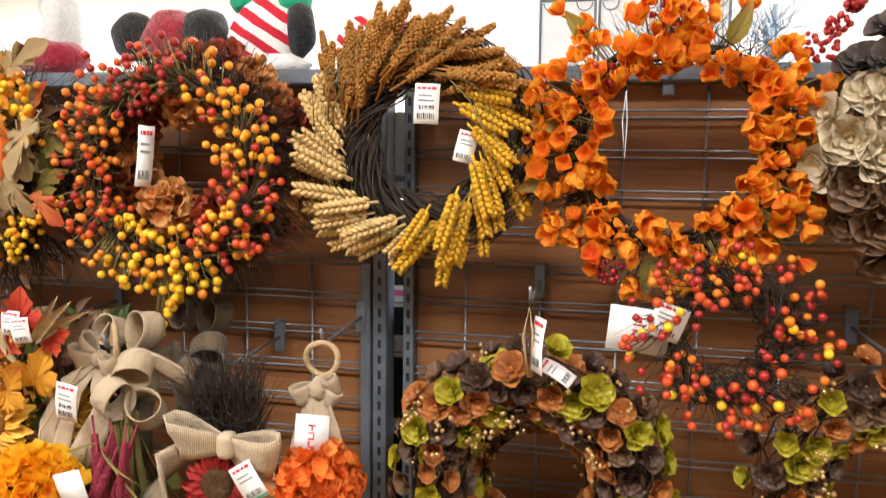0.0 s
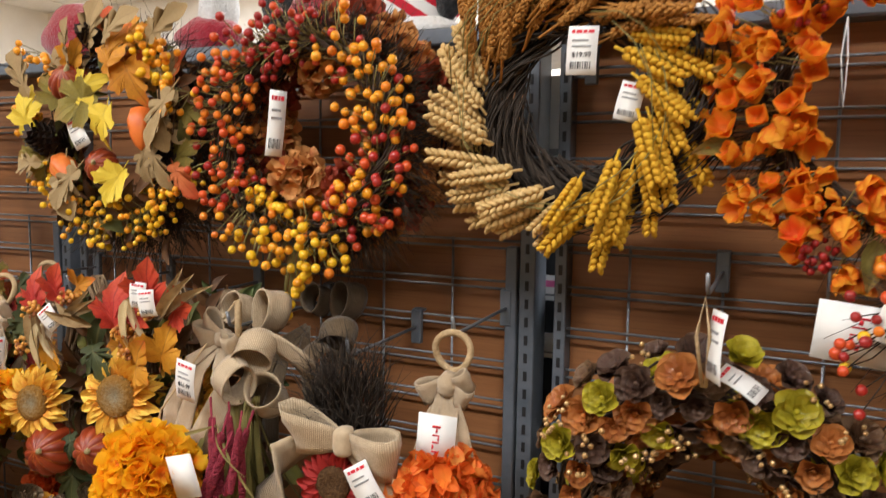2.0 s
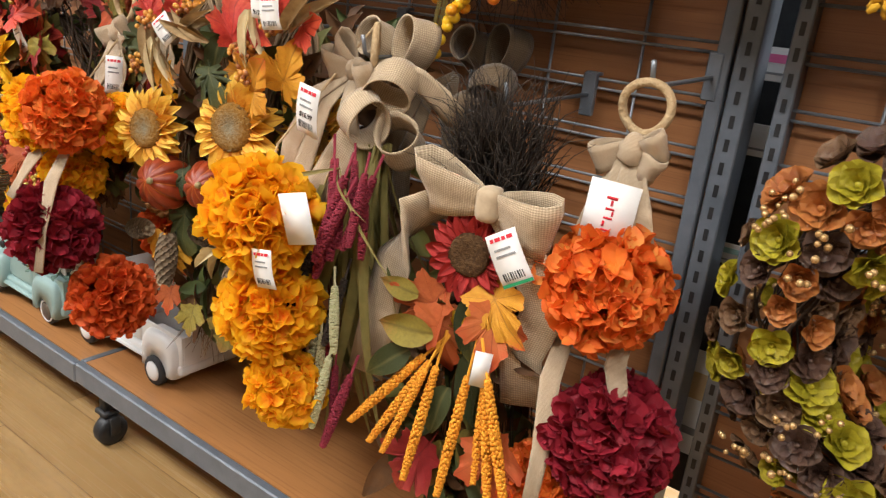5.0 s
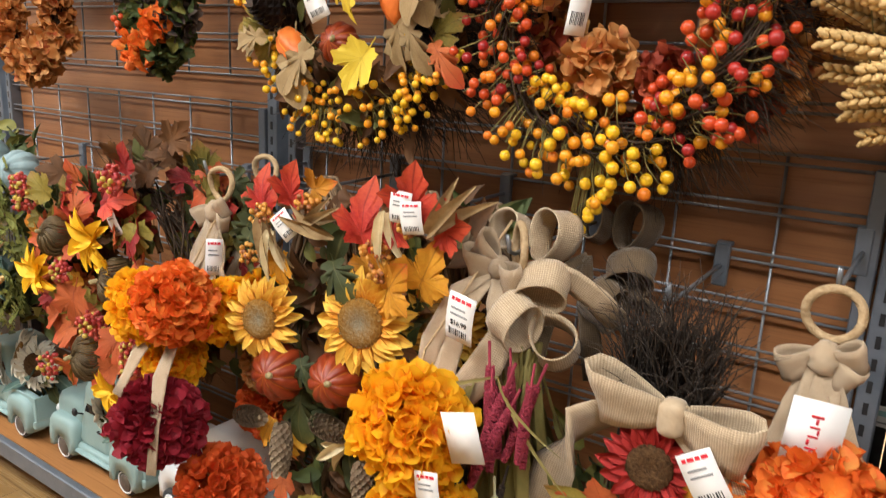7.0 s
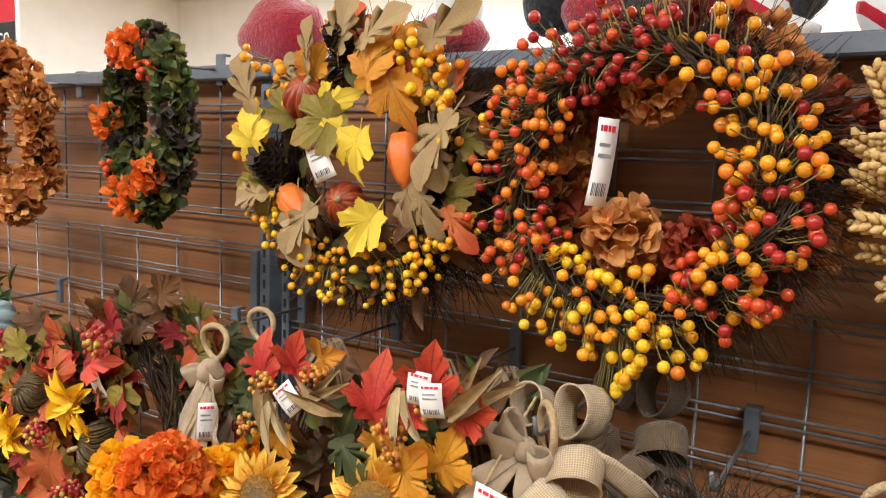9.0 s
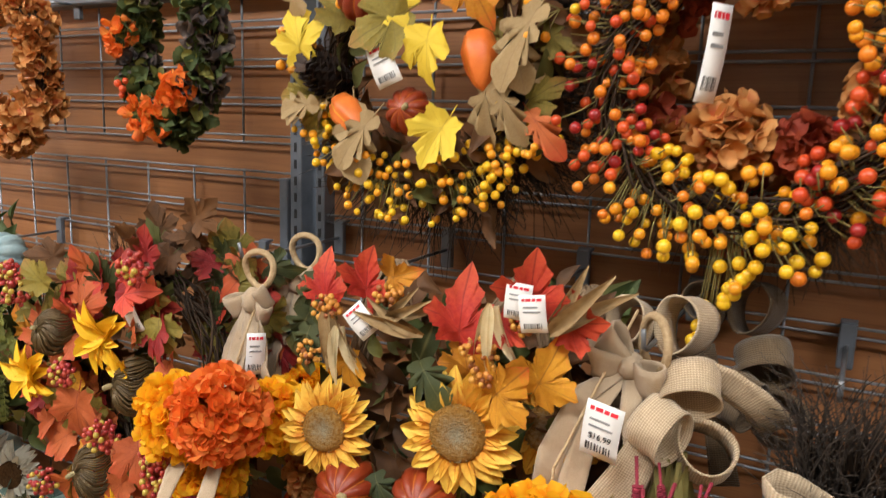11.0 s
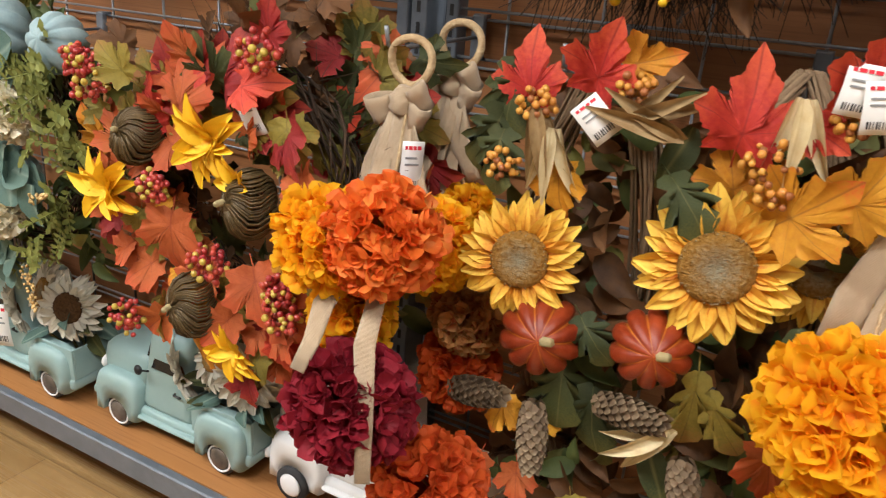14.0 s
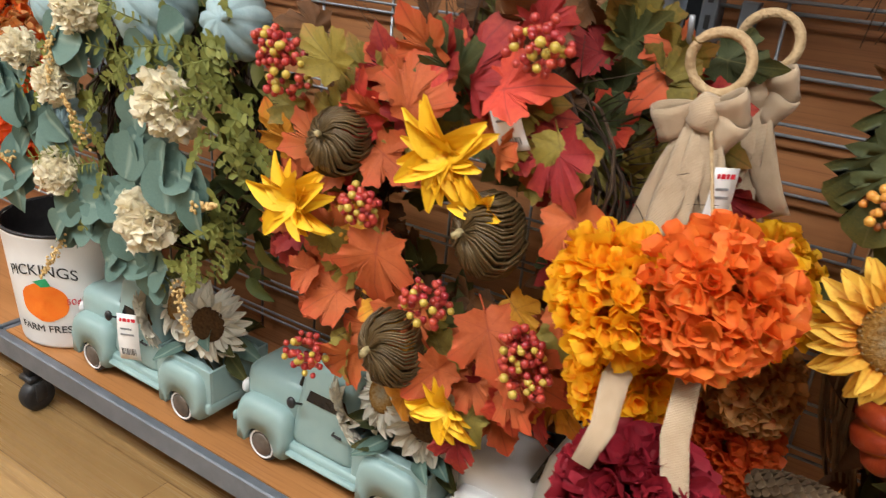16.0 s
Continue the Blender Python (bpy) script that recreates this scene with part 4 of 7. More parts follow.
def wheat_wreath(at):
    w = wreath("wheat_wreath", "wheat ear wreath shading from brown to tan and gold", at)
    g = Geo()
    for i in range(3):
        vine_ring(g, 0.122 + 0.018 * i, 0.032, 120, 0.0023, 0.12, seg=14)
    vine_ring(g, 0.19, 0.03, 60, 0.0018, 0.1)
    for v in g.v:
        v += np.array((0.03, 0.0, 0.012))
    part("vine_ring", g, TWIG, w, "dark wound grapevine ring")
    heads = [wheat_head(0.1, 0.0112), wheat_head(0.094, 0.0118), wheat_head(0.108, 0.0108)]
    plumes = [ear(0.105, 0.0085, 5, 17), ear(0.12, 0.008, 5, 19)]
    stems = Geo()
    for row, (r0, lift, n) in enumerate(((0.158, 0.0, 30), (0.135, -0.03, 25), (0.118, -0.045, 13))):
        for i in range(n):
            a = 6.283 * (i + 0.5 * row) / n + rnd(-0.06, 0.06)
            deg = math.degrees(a) % 360
            if 42 < deg < 150:
                continue
            m = EAR_TAN if 100 < deg < 272 else EAR_GOLD
            rad = ring_point(1, a)
            tan = Vector((math.sin(a), 0, -math.cos(a)))
            d = rad * rnd(0.55, 0.95) + tan * rnd(0.5, 0.9) + Vector((0, rnd(-0.3, 0.0), 0))
            p = rad * (r0 + rnd(-0.006, 0.012)) + Vector((0, lift, 0)) - tan * 0.025
            k = random.randrange(3)
            piece("wheat_ear", shared("wheat_ear" + str(k), heads[k], m), w, put(p, d, FRONTWARD + Vector((rnd(-0.4, 0.4), 0, rnd(-0.4, 0.4))), rnd(0.85, 1.05)))
            if i % 2 == 0:
                e = tan * 0.1 + rad * 0.02 + Vector((0, -0.02, 0))
                stems.add(tube([p - tan * 0.05, p + rad * 0.02 + Vector((0, -0.03, 0)), p + e], 0.0014, 4, 0.5))
    for i in range(74):
        a = math.radians(rnd(40, 152))
        rad = ring_point(1, a)
        tan = Vector((math.sin(a), 0, -math.cos(a)))
        p = rad * rnd(0.115, 0.17) + Vector((0, rnd(-0.055, 0.01), 0)) - tan * rnd(0.0, 0.05)
        d = rad * rnd(0.45, 0.95) + tan * rnd(0.5, 1.0) + Vector((0, rnd(-0.35, 0.05), 0))
        piece("wheat_ear", shared("brown_ear" + str(i % 2), plumes[i % 2], EAR_BROWN), w, put(p, d, FRONTWARD, rnd(0.85, 1.1)))
        if i % 4 == 0:
            stems.add(tube([p - tan * 0.05, p + rad * 0.03 + Vector((0, -0.04, 0)), p + tan * 0.12 + rad * 0.05], 0.0013, 4, 0.5))
    tagged(part("straw", stems, STEM, w), kind="stuff")
    fuzz = Geo()
    for i in range(26):
        a = rnd(0.9, 2.2)
        twig_spray(fuzz, ring_point(0.2, a), ring_point(1, a) + Vector((0.2, 0.3, 0)), 4, 0.075, 0.5, 0.0007)
    tagged(part("twig_fringe", fuzz, VINE, w), kind="stuff")
    price_tag(w, (0.035, -0.045, 0.112), (0.05, 0, 1), FRONTWARD, 0.045, 0.07, "$19.99")
    price_tag(w, (0.108, -0.03, 0.03), (0.25, 0, 1), FRONTWARD, 0.036, 0.056)
    return w


def physalis_wreath(at):
    w = wreath("lantern_wreath", "orange paper lantern flower wreath with dark twigs and berries", at)
    g = Geo()
    vine_ring(g, 0.165, 0.026, 90, 0.0024, 0.12)
    part("vine_ring", g, VINE, w, "dark wound twig ring")
    kinds = []
    for k in range(5):
        pod = Geo()
        turn = rnd(0, 1.5)
        for q in range(4):
            wq = turn + 1.571 * q + rnd(-0.15, 0.15)
            t = Vector((math.cos(wq), 0, math.sin(wq)))
            up = Vector((0, 1, 0))
            lift = (1.5, 1.0, 0.6, 2.2, 0.85)[k] * rnd(0.8, 1.2)
            pod.add(petal(1.0, 1.35, 0.7, -0.12, 1.4, 5, 0.06, 0.42, 5), put(t * 0.12, t + up * lift, up - t * lift, rnd(1.5, 1.85)))
        pod.add(ball(0.3, 6, 4))
        kinds.append(hubbed(pod))
    stems = Geo()
    n = 260
    for i in range(n):
        a = 6.283 * i / n + rnd(-0.1, 0.1)
        deg = math.degrees(a) % 360
        if 50 < deg < 75 and i % 2:
            continue
        rad = ring_point(1, a)
        tan = Vector((-math.sin(a), 0, math.cos(a)))
        off = rnd(-0.045, 0.06) if i % 5 else rnd(0.05, 0.085)
        p = rad * (0.165 + off) + Vector((0, rnd(-0.055, 0.0), 0))
        d = rad * rnd(-0.3, 0.9) + tan * rnd(-0.9, 0.9) + Vector((0, rnd(-0.9, -0.1), 0))
        k = random.randrange(5)
        piece("lantern_pod", shared("lantern_pod" + str(k), kinds[k], LANTERN), w, put(p, d, FRONTWARD, (lambda s: (s, s * rnd(0.85, 1.15), s))(rnd(0.0118, 0.0172))))
        stems.add(tube([rad * 0.165, rad * 0.17 + Vector((0, -0.02, 0)), p], 0.0013, 4))
    for x, z in ((-0.045, -0.235), (0.005, -0.25), (-0.215, 0.1), (-0.19, 0.22), (0.1, 0.235), (0.205, -0.18)):
        k = random.randrange(5)
        p = Vector((x, -0.02, z))
        piece("lantern_pod", shared("lantern_pod" + str(k), kinds[k], LANTERN), w, put(p, (x, -0.05, z), FRONTWARD, 0.015))
        stems.add(tube([Vector((x, 0, z)) * 0.7, p], 0.0013, 4))
    tagged(part("stem_mass", stems, STEM, w), kind="stuff")
    for x, z in ((-0.15, 0.18), (-0.19, 0.03), (0.15, -0.1), (-0.03, -0.19), (0.08, 0.17), (-0.21, -0.06)):
        leaf(w, OVALS, "oval", (x, -0.02, z), (x, -0.1, z), FRONTWARD, rnd(0.05, 0.07), LEAF_OLIVE)
    for x, z, s in ((-0.13, 0.11, 0.035), (-0.02, 0.215, 0.035), (0.215, 0.16, 0.03), (-0.1, -0.21, 0.025), (0.235, 0.19, 0.022), (0.26, 0.225, 0.015)):
        berry_cluster(w, (x, -0.03, z), s, 26, 0.0052, B_RED, "berry_sprig")
    fuzz = Geo()
    for i in range(200):
        a = rnd(-3.14, 3.14)
        twig_spray(fuzz, ring_point(rnd(0.15, 0.19), a), ring_point(rnd(0.5, 1), a) + Vector((-math.sin(a) * rnd(-0.9, 0.9), 0.1, math.cos(a) * rnd(-0.9, 0.9))), 4, 0.09, 0.6, 0.0008)
    tagged(part("twig_fringe", fuzz, VINE, w), kind="stuff")
    part("tag_string", Geo().add(tube([(-0.083, -0.06, 0.09), (-0.088, -0.065, 0.04), (-0.082, -0.06, -0.02), (-0.08, -0.06, 0.04), (-0.083, -0.058, 0.09)], 0.0009, 4)), PAPER, w)
    return w


def berry_wreath(at):
    w = wreath("berry_wreath", "berry wreath shading from dark red through orange to yellow", at)
    g = Geo()
    vine_ring(g, 0.17, 0.03, 110, 0.002, 0.25)
    part("vine_ring", g, VINE, w, "dark twig ring with loose ends")
    stems = Geo()
    made = []
    tries = 0
    spare = {}
    while len(made) < 430 and tries < 9000:
        tries += 1
        a = rnd(0, 6.283)
        deg = math.degrees(a)
        rr = 0.172 + rnd(-0.055, 0.06) * (1.15 if 200 < deg < 300 else 1)
        p = ring_point(rr, a, rr * 1.06) + Vector((0, rnd(-0.07, 0.0), 0))
        if 55 < deg < 75 and rnd(0, 1) < 0.5:
            continue
        r = rnd(0.0066, 0.0086) if 150 < deg < 250 or 70 < deg < 150 else rnd(0.0074, 0.0096)
        if any((p - q).length < (r + s) * 0.95 for q, s in made):
            continue
        made.append((p, r))
        u = rnd(0, 1)
        if 75 < deg < 130:
            m = B_RED if u < 0.75 else B_SCARLET
        elif deg <= 75 and deg > 5:
            m = B_AMBER if u < 0.7 else B_ORANGE if u < 0.9 else B_RED
        elif 130 <= deg < 175:
            m = B_ORANGE if u < 0.6 else B_SCARLET
        elif 175 <= deg < 222:
            m = B_SCARLET if u < 0.6 else B_ORANGE if u < 0.85 else B_RED
        elif 222 <= deg < 300:
            m = B_AMBER if u < 0.5 else B_YELLOW if u < 0.85 else B_ORANGE
        else:
            m = B_SCARLET if u < 0.5 else B_RED if u < 0.8 else B_AMBER
        if len(made) <= 280:
            berry(w, p, r, m)
        else:
            spare.setdefault(m.name, (m, Geo()))[1].add(BERRY, Matrix.Translation(p + Vector((0, 0.02, 0))) @ Matrix.Scale(r, 4))
        q = ring_point(0.17, a - 0.12) + Vector((0, 0, 0))
        stems.add(tube([q, (q + p) / 2 + Vector((0, -0.012, -0.006)), p], 0.0011, 3))
    for m, gg in spare.values():
        tagged(part("rear_berry_mass", gg, m, w), kind="stuff")
    for i in range(17):
        t = i / 16
        p = Vector((0.01 - 0.03 * t + rnd(-0.022, 0.022) * (1 - 0.3 * t), -0.03, -0.225 - 0.105 * t))
        berry(w, p, 0.0088, B_YELLOW)
        stems.add(tube([(0.0, 0, -0.17), (p.x * 0.6, -0.02, -0.2), p], 0.001, 3))
    tagged(part("stem_mass", stems, STEM, w), kind="stuff")
    fuzz = Geo()
    # Twigs behind the berries, thickened to stand in for shade on the panel.
    for i in range(340):
        a = rnd(0, 6.283)
        twig_spray(fuzz, ring_point(rnd(0.14, 0.2), a) + Vector((0, 0.04, 0)), ring_point(1, a) + Vector((0, 0.2, 0)), 4, 0.095, 0.8, 0.0011)
    for i in range(70):
        a = rnd(-1.2, 0.5) if i % 3 else rnd(1.2, 2.4)
        twig_spray(fuzz, ring_point(0.19, a) + Vector((0.02, 0.02, 0)), ring_point(1, a) + Vector((0, 0.3, -0.5 if a < 0.6 else 0)), 3, 0.1, 0.5, 0.0009)
    tagged(part("twig_fringe", fuzz, VINE, w), kind="stuff")
    price_tag(w, (-0.031, -0.03, 0.08), (0.12, 0, 1), (0.75, -0.6, 0), 0.03, 0.115)
    return w


def hydrangea_wreath(at, r=0.15, petals=(HYDRANGEA, HYDRANGEA_RED), spread=0.045, label="faded orange and red hydrangea wreath hung behind another wreath", name="hydrangea_wreath", turn=0.0, n=18, extra=()):
    w = wreath(name, label, at, turn)
    g = Geo()
    vine_ring(g, r, 0.02, 50, 0.0022)
    part("vine_ring", g, VINE, w, "dark twig ring")
    for i in range(n):
        a = 6.283 * i / n
        g = Geo()
        pom(g, ring_point(r + rnd(-0.012, 0.012), a) + Vector((0, rnd(-0.02, 0.01), 0)), spread * rnd(0.85, 1.15), 22, 4, 0.62, 0.8)
        tagged(part("bloom", g, petals[(i * 5 + i // 3) % len(petals)], w), kind="stuff")
    for x, y, z, rr, m in extra:
        g = Geo()
        pom(g, (x, y, z), rr, 34, 4, 0.6, 0.8)
        tagged(part("bloom", g, m, w), kind="stuff")
    return w


def leaf_wreath(at):
    o = Vector(at)
    w = wreath("autumn_leaf_wreath", "autumn leaf wreath with small pumpkins, pinecones and yellow berries", at)
    g = Geo()
    vine_ring(g, 0.165, 0.03, 100, 0.0022, 0.2)
    part("vine_ring", g, VINE, w, "dark twig ring")

    def at_(x, z, y=1.24):
        return Vector((x, y, z)) - o
    for x, z, dx, dz, s, m in ((-1.432, 1.285, -0.2, 0.8, 0.09, LEAF_YELLOW), (-1.19, 1.385, 0.15, 1, 0.095, LEAF_GOLD), (-1.155, 1.40, 0.5, -0.9, 0.085, LEAF_GOLD), (-1.245, 1.345, -0.9, -0.5, 0.1, LEAF_OLIVE), (-1.205, 1.32, 0.1, -1, 0.085, LEAF_YELLOW), (-1.175, 1.2, -0.5, -0.9, 0.085, LEAF_YELLOW), (-1.29, 1.345, 0.7, 0.4, 0.075, LEAF_YELLOW)):
        leaf(w, MAPLES, "maple", at_(x, z, rnd(1.225, 1.25)), (dx, -0.15, dz), (rnd(-0.3, 0.2), -1, rnd(0, 0.3)), s, m)
    for x, z, dx, dz, s in ((-1.045, 1.345, -0.5, -1, 0.12), (-1.09, 1.33, 0.3, -1, 0.1), (-1.345, 1.215, 0.2, -1, 0.12), (-1.30, 1.2, -0.6, -0.8, 0.1), (-1.12, 1.25, -0.1, -1, 0.09), (-1.1, 1.24, 0.5, -1, 0.08), (-1.32, 1.41, 0.1, 1, 0.09), (-1.26, 1.44, 0.3, 1, 0.09), (-1.44, 1.35, -0.2, 1, 0.1), (-1.4, 1.215, -1, -0.1, 0.08), (-1.2, 1.445, 0.8, 0.6, 0.09), (-1.09, 1.44, 0.7, 0.5, 0.09)):
        leaf(w, OAKS, "oak", at_(x, z, rnd(1.22, 1.25)), (dx, -0.2, dz), (rnd(-0.4, 0.4), -1, rnd(-0.1, 0.4)), s, LEAF_TAN)
    for i in range(34):
        a = rnd(-0.5, 3.6)
        k, key, m = random.choice(((OAKS, "oak", LEAF_TAN), (OAKS, "oak", LEAF_TAN), (MAPLES, "maple", LEAF_OLIVE), (MAPLES, "maple", LEAF_GOLD), (OAKS, "oak", LEAF_RUST)))
        leaf(w, k, key, ring_point(rnd(0.12, 0.2), a) + Vector((0, rnd(-0.045, -0.01), 0)), ring_point(1, a + rnd(-1.2, 1.2)) + Vector((0, -0.2, 0)), (rnd(-0.5, 0.5), -1, rnd(-0.3, 0.5)), rnd(0.055, 0.085), m)
    pumpkin(w, at_(-1.252, 1.208, 1.25), (0.12, -1, 0.15), 0.036, PUMPKIN, 0.7)
    pumpkin(w, at_(-1.333, 1.372, 1.25), (0.3, -0.7, 0.6), 0.042, PUMPKIN, 0.75)
    for x, z, dx, dz in ((-1.353, 1.198, 0.7, -0.5), (-1.136, 1.28, 0.25, -1)):
        rows = [(0.001, -0.042), (0.02, -0.036), (0.027, -0.012), (0.022, 0.014), (0.012, 0.035), (0.001, 0.045)]
        m = Matrix.Translation(at_(x, z, 1.245)) @ Vector((dx, -0.25, dz)).to_track_quat("Z", "Y").to_matrix().to_4x4()
        part("gourd", Geo().add(lathe(rows, 20, 6, 0.2), m), MUM_ORANGE_SKIN, w, "striped red and yellow gourd")
    pinecone(w, at_(-1.405, 1.258, 1.25), (-0.3, -0.8, 0.5), 0.085, 0.036, CONE_DARK, 0.8)
    pinecone(w, at_(-1.1, 1.225, 1.27), (0.4, -0.8, -0.4), 0.06, 0.026, CONE_DARK)
    pinecone(w, at_(-1.265, 1.455, 1.25), (0.0, -0.8, 0.5), 0.06, 0.026, CONE_DARK)
    stems = Geo()
    made = []
    while len(made) < 225:
        a = rnd(3.5, 5.95)
        rr = 0.188 + rnd(-0.05, 0.052)
        p = ring_point(rr, a) + Vector((0, rnd(-0.06, 0.01), 0))
        if any((p - q).length < 0.0105 for q in made):
            continue
        made.append(p)
        berry(w, p, rnd(0.0052, 0.0074), B_YELLOW if rnd(0, 1) < 0.65 else B_AMBER)
        stems.add(tube([ring_point(0.165, a), ring_point(0.18, a) + Vector((0, -0.03, 0)), p], 0.001, 3))
    for cx, cz, n in ((-1.085, 1.40, 28), (-1.13, 1.42, 12), (-1.38, 1.40, 9), (-1.44, 1.44, 7), (-1.035, 1.345, 7), (-1.47, 1.3, 5)):
        for _ in range(n):
            p = at_(cx, cz) + Vector((rnd(-0.035, 0.035), rnd(-0.02, 0.02), rnd(-0.04, 0.04)))
            berry(w, p, rnd(0.0065, 0.009), B_AMBER if cx < -1.2 or rnd(0, 1) < 0.6 else B_YELLOW)
            stems.add(tube([at_(cx, cz, 1.27), p], 0.001, 3))
    tagged(part("stem_mass", stems, STEM, w), kind="stuff")
    pts = [ring_point(0.17 + rnd(-0.03, 0.03), rnd(0, 6.283)) + Vector((0, rnd(-0.02, 0.02), 0)) for _ in range(120)]
    leaf_filler(w, pts, 230, 0.055, LEAF_DARK, OVALS)
    fuzz = Geo()
    for i in range(150):
        a = rnd(0, 6.283)
        twig_spray(fuzz, ring_point(rnd(0.13, 0.2), a) + Vector((0, 0.03, 0)), ring_point(1, a) + Vector((0, 0.2, 0)), 4, 0.095, 0.8, 0.001)
    # More dark twigs added low and right in place of wreath shade there.
    for i in range(190):
        a = rnd(3.9, 6.9)
        twig_spray(fuzz, ring_point(rnd(0.14, 0.21), a) + Vector((0, 0.05, 0)), ring_point(1, a) + Vector((0, 0.1, -0.2)), 4, 0.13, 0.7, 0.0012)
    tagged(part("twig_fringe", fuzz, TWIG, w), kind="stuff")
    price_tag(w, at_(-1.286, 1.3, 1.215), (-0.4, -0.1, 1), (-0.1, -1, 0.3), 0.042, 0.06, "", False)
    return w


def green_wreath(at, turn):
    w = wreath("green_petal_wreath", "round wreath of green petals with orange flowers", at, turn)
    g = Geo()
    vine_ring(g, 0.15, 0.02, 40)
    part("vine_ring", g, VINE, w, "dark twig ring")
    for i in range(22):
        a = 6.283 * i / 22
        g = Geo()
        pom(g, ring_point(0.155, a) + Vector((0, -0.01, 0)), 0.04, 20, 4, 0.6, 0.9)
        tagged(part("petal_puff", g, LEAF_FOLIAGE if i % 4 else WOOD_BLACK, w), kind="stuff")
    for i, a in enumerate((1.25, 1.7, 3.1, 4.4, 4.9, 5.6)):
        g = Geo()
        pom(g, ring_point(0.15, a) + Vector((0, -0.045, 0)), 0.032, 16, 5, 0.7, 0.7)
        tagged(part("orange_flower", g, MUM_ORANGE, w), kind="stuff")
    for i, a in enumerate((0.7, 2.0, 3.8)):
        berry_cluster(w, ring_point(0.15, a) + Vector((0, -0.05, 0)), 0.02, 8, 0.007, B_SCARLET)
    return w


MUM_ORANGE_SKIN = mat("striped_gourd_skin", (0.62, 0.11, 0.02), (0.75, 0.2, 0.03), 0.45, None, vein=(0.8, 0.5, 0.05), noise_scale=30, bump=0.2)


# ---- lower row ----
def rose_wreath(at, r, spots, turn=0.0, size=0.028, colours=(WOOD_BROWN, WOOD_TAUPE, WOOD_ORANGE, WOOD_BROWN, WOOD_OLIVE, WOOD_ORANGE, WOOD_OLIVE), label="glossy wood rose wreath in brown, terracotta and chartreuse", beads=True, tube_r=0.07):
    w = wreath("wood_rose_wreath", label, at, turn)
    g = Geo()
    vine_ring(g, r, tube_r * 0.6, 60, 0.0025, 0.0)
    part("vine_ring", g, VINE, w, "dark twig ring")
    kinds = ROSES
    n = 0
    for k in range(spots):
        t = 6.283 * k / spots
        for j, b in enumerate((-1.35, -0.75, -0.15, 0.45, 1.05)):
            a = t + rnd(-0.04, 0.04) + (j % 2) * 3.14 / spots
            out = ring_point(1, a) * math.sin(b) + FRONTWARD * math.cos(b)
            p = ring_point(r, a) + out * tube_r * rnd(0.85, 1.05)
            q = random.randrange(len(kinds))
            m = colours[(n * 7 + j * 3 + k) % len(colours)] if rnd(0, 1) < 0.7 else random.choice(colours)
            if colours[0] is WOOD_CREAM:
                m = WOOD_CREAM if -0.06 < p.z < 0.09 else random.choice((WOOD_BLACK, WOOD_BLACK, WOOD_TAUPE))
            mt = put(p, out.orthogonal(), out + Vector((rnd(-0.3, 0.3), rnd(-0.3, 0.1), rnd(-0.3, 0.3))), size * rnd(0.75, 1.15))
            piece("wood_rose", shared("wood_rose" + str(q), kinds[q], m), w, mt)
            n += 1
    if beads:
        g = Geo()
        for k in range(42):
            a, b = rnd(0, 6.283), rnd(-1.2, 1.0)
            out = ring_point(1, a) * math.sin(b) + FRONTWARD * math.cos(b)
            for _ in range(5):
                g.add(BERRY, Matrix.Translation(ring_point(r, a) + out * (tube_r + 0.022) + Vector((rnd(-0.016, 0.016), rnd(-0.01, 0.01), rnd(-0.016, 0.016)))) @ Matrix.Scale(rnd(0.003, 0.0048), 4))
        tagged(part("bead_scatter", g, B_GOLD, w), kind="stuff")
    return w


ROSES = [wood_rose(), wood_rose(((3, 0.45, 1.6), (4, 0.7, 1.0), (5, 0.95, 0.5))), wood_rose(((2, 0.5, 1.2), (5, 0.9, 0.45), (5, 1.05, 0.15)))]


def red_berry_wreath(at):
    w = wreath("red_berry_wreath", "small dark twig wreath with red and orange berries", at)
    g = Geo()
    vine_ring(g, 0.085, 0.04, 110, 0.0014, 0.25)
    part("vine_ring", g, TWIG, w, "black twig ring")
    stems, made = Geo(), []
    while len(made) < 185:
        a = rnd(0, 6.283)
        rr = rnd(0.06, 0.165)
        p = ring_point(rr, a) + Vector((0, rnd(-0.085, 0.0), 0))
        if any((p - q).length < 0.0132 for q in made):
            continue
        made.append(p)
        u = rnd(0, 1)
        berry(w, p, rnd(0.0062, 0.0088), B_RED if u < 0.3 else B_SCARLET if u < 0.75 else B_ORANGE if u < 0.92 else B_YELLOW)
        stems.add(tube([ring_point(0.09, a - 0.4), ring_point(rr * 0.8, a - 0.1) + Vector((0, -0.03, 0)), p], 0.001, 3))
    tagged(part("stem_mass", stems, TWIG, w), kind="stuff")
    fuzz = Geo()
    for i in range(70):
        a = rnd(0, 6.283)
        twig_spray(fuzz, ring_point(0.1, a), ring_point(1, a) + Vector((0, -0.3, 0)), 3, 0.09, 0.6, 0.0009)
    tagged(part("twig_fringe", fuzz, TWIG, w), kind="stuff")
    plain_card(w, (-0.135, -0.02, 0.045), (0.1, -0.1, 1), FRONTWARD, 0.1, 0.078)
    price_tag(w, (-0.085, -0.035, 0.055), (0.35, -0.1, 1), FRONTWARD, 0.055, 0.06, "$12.99")
    return w


def swag(name, label, at, category="swag"):
    return thing(name, label, category, at, "hanging swags")


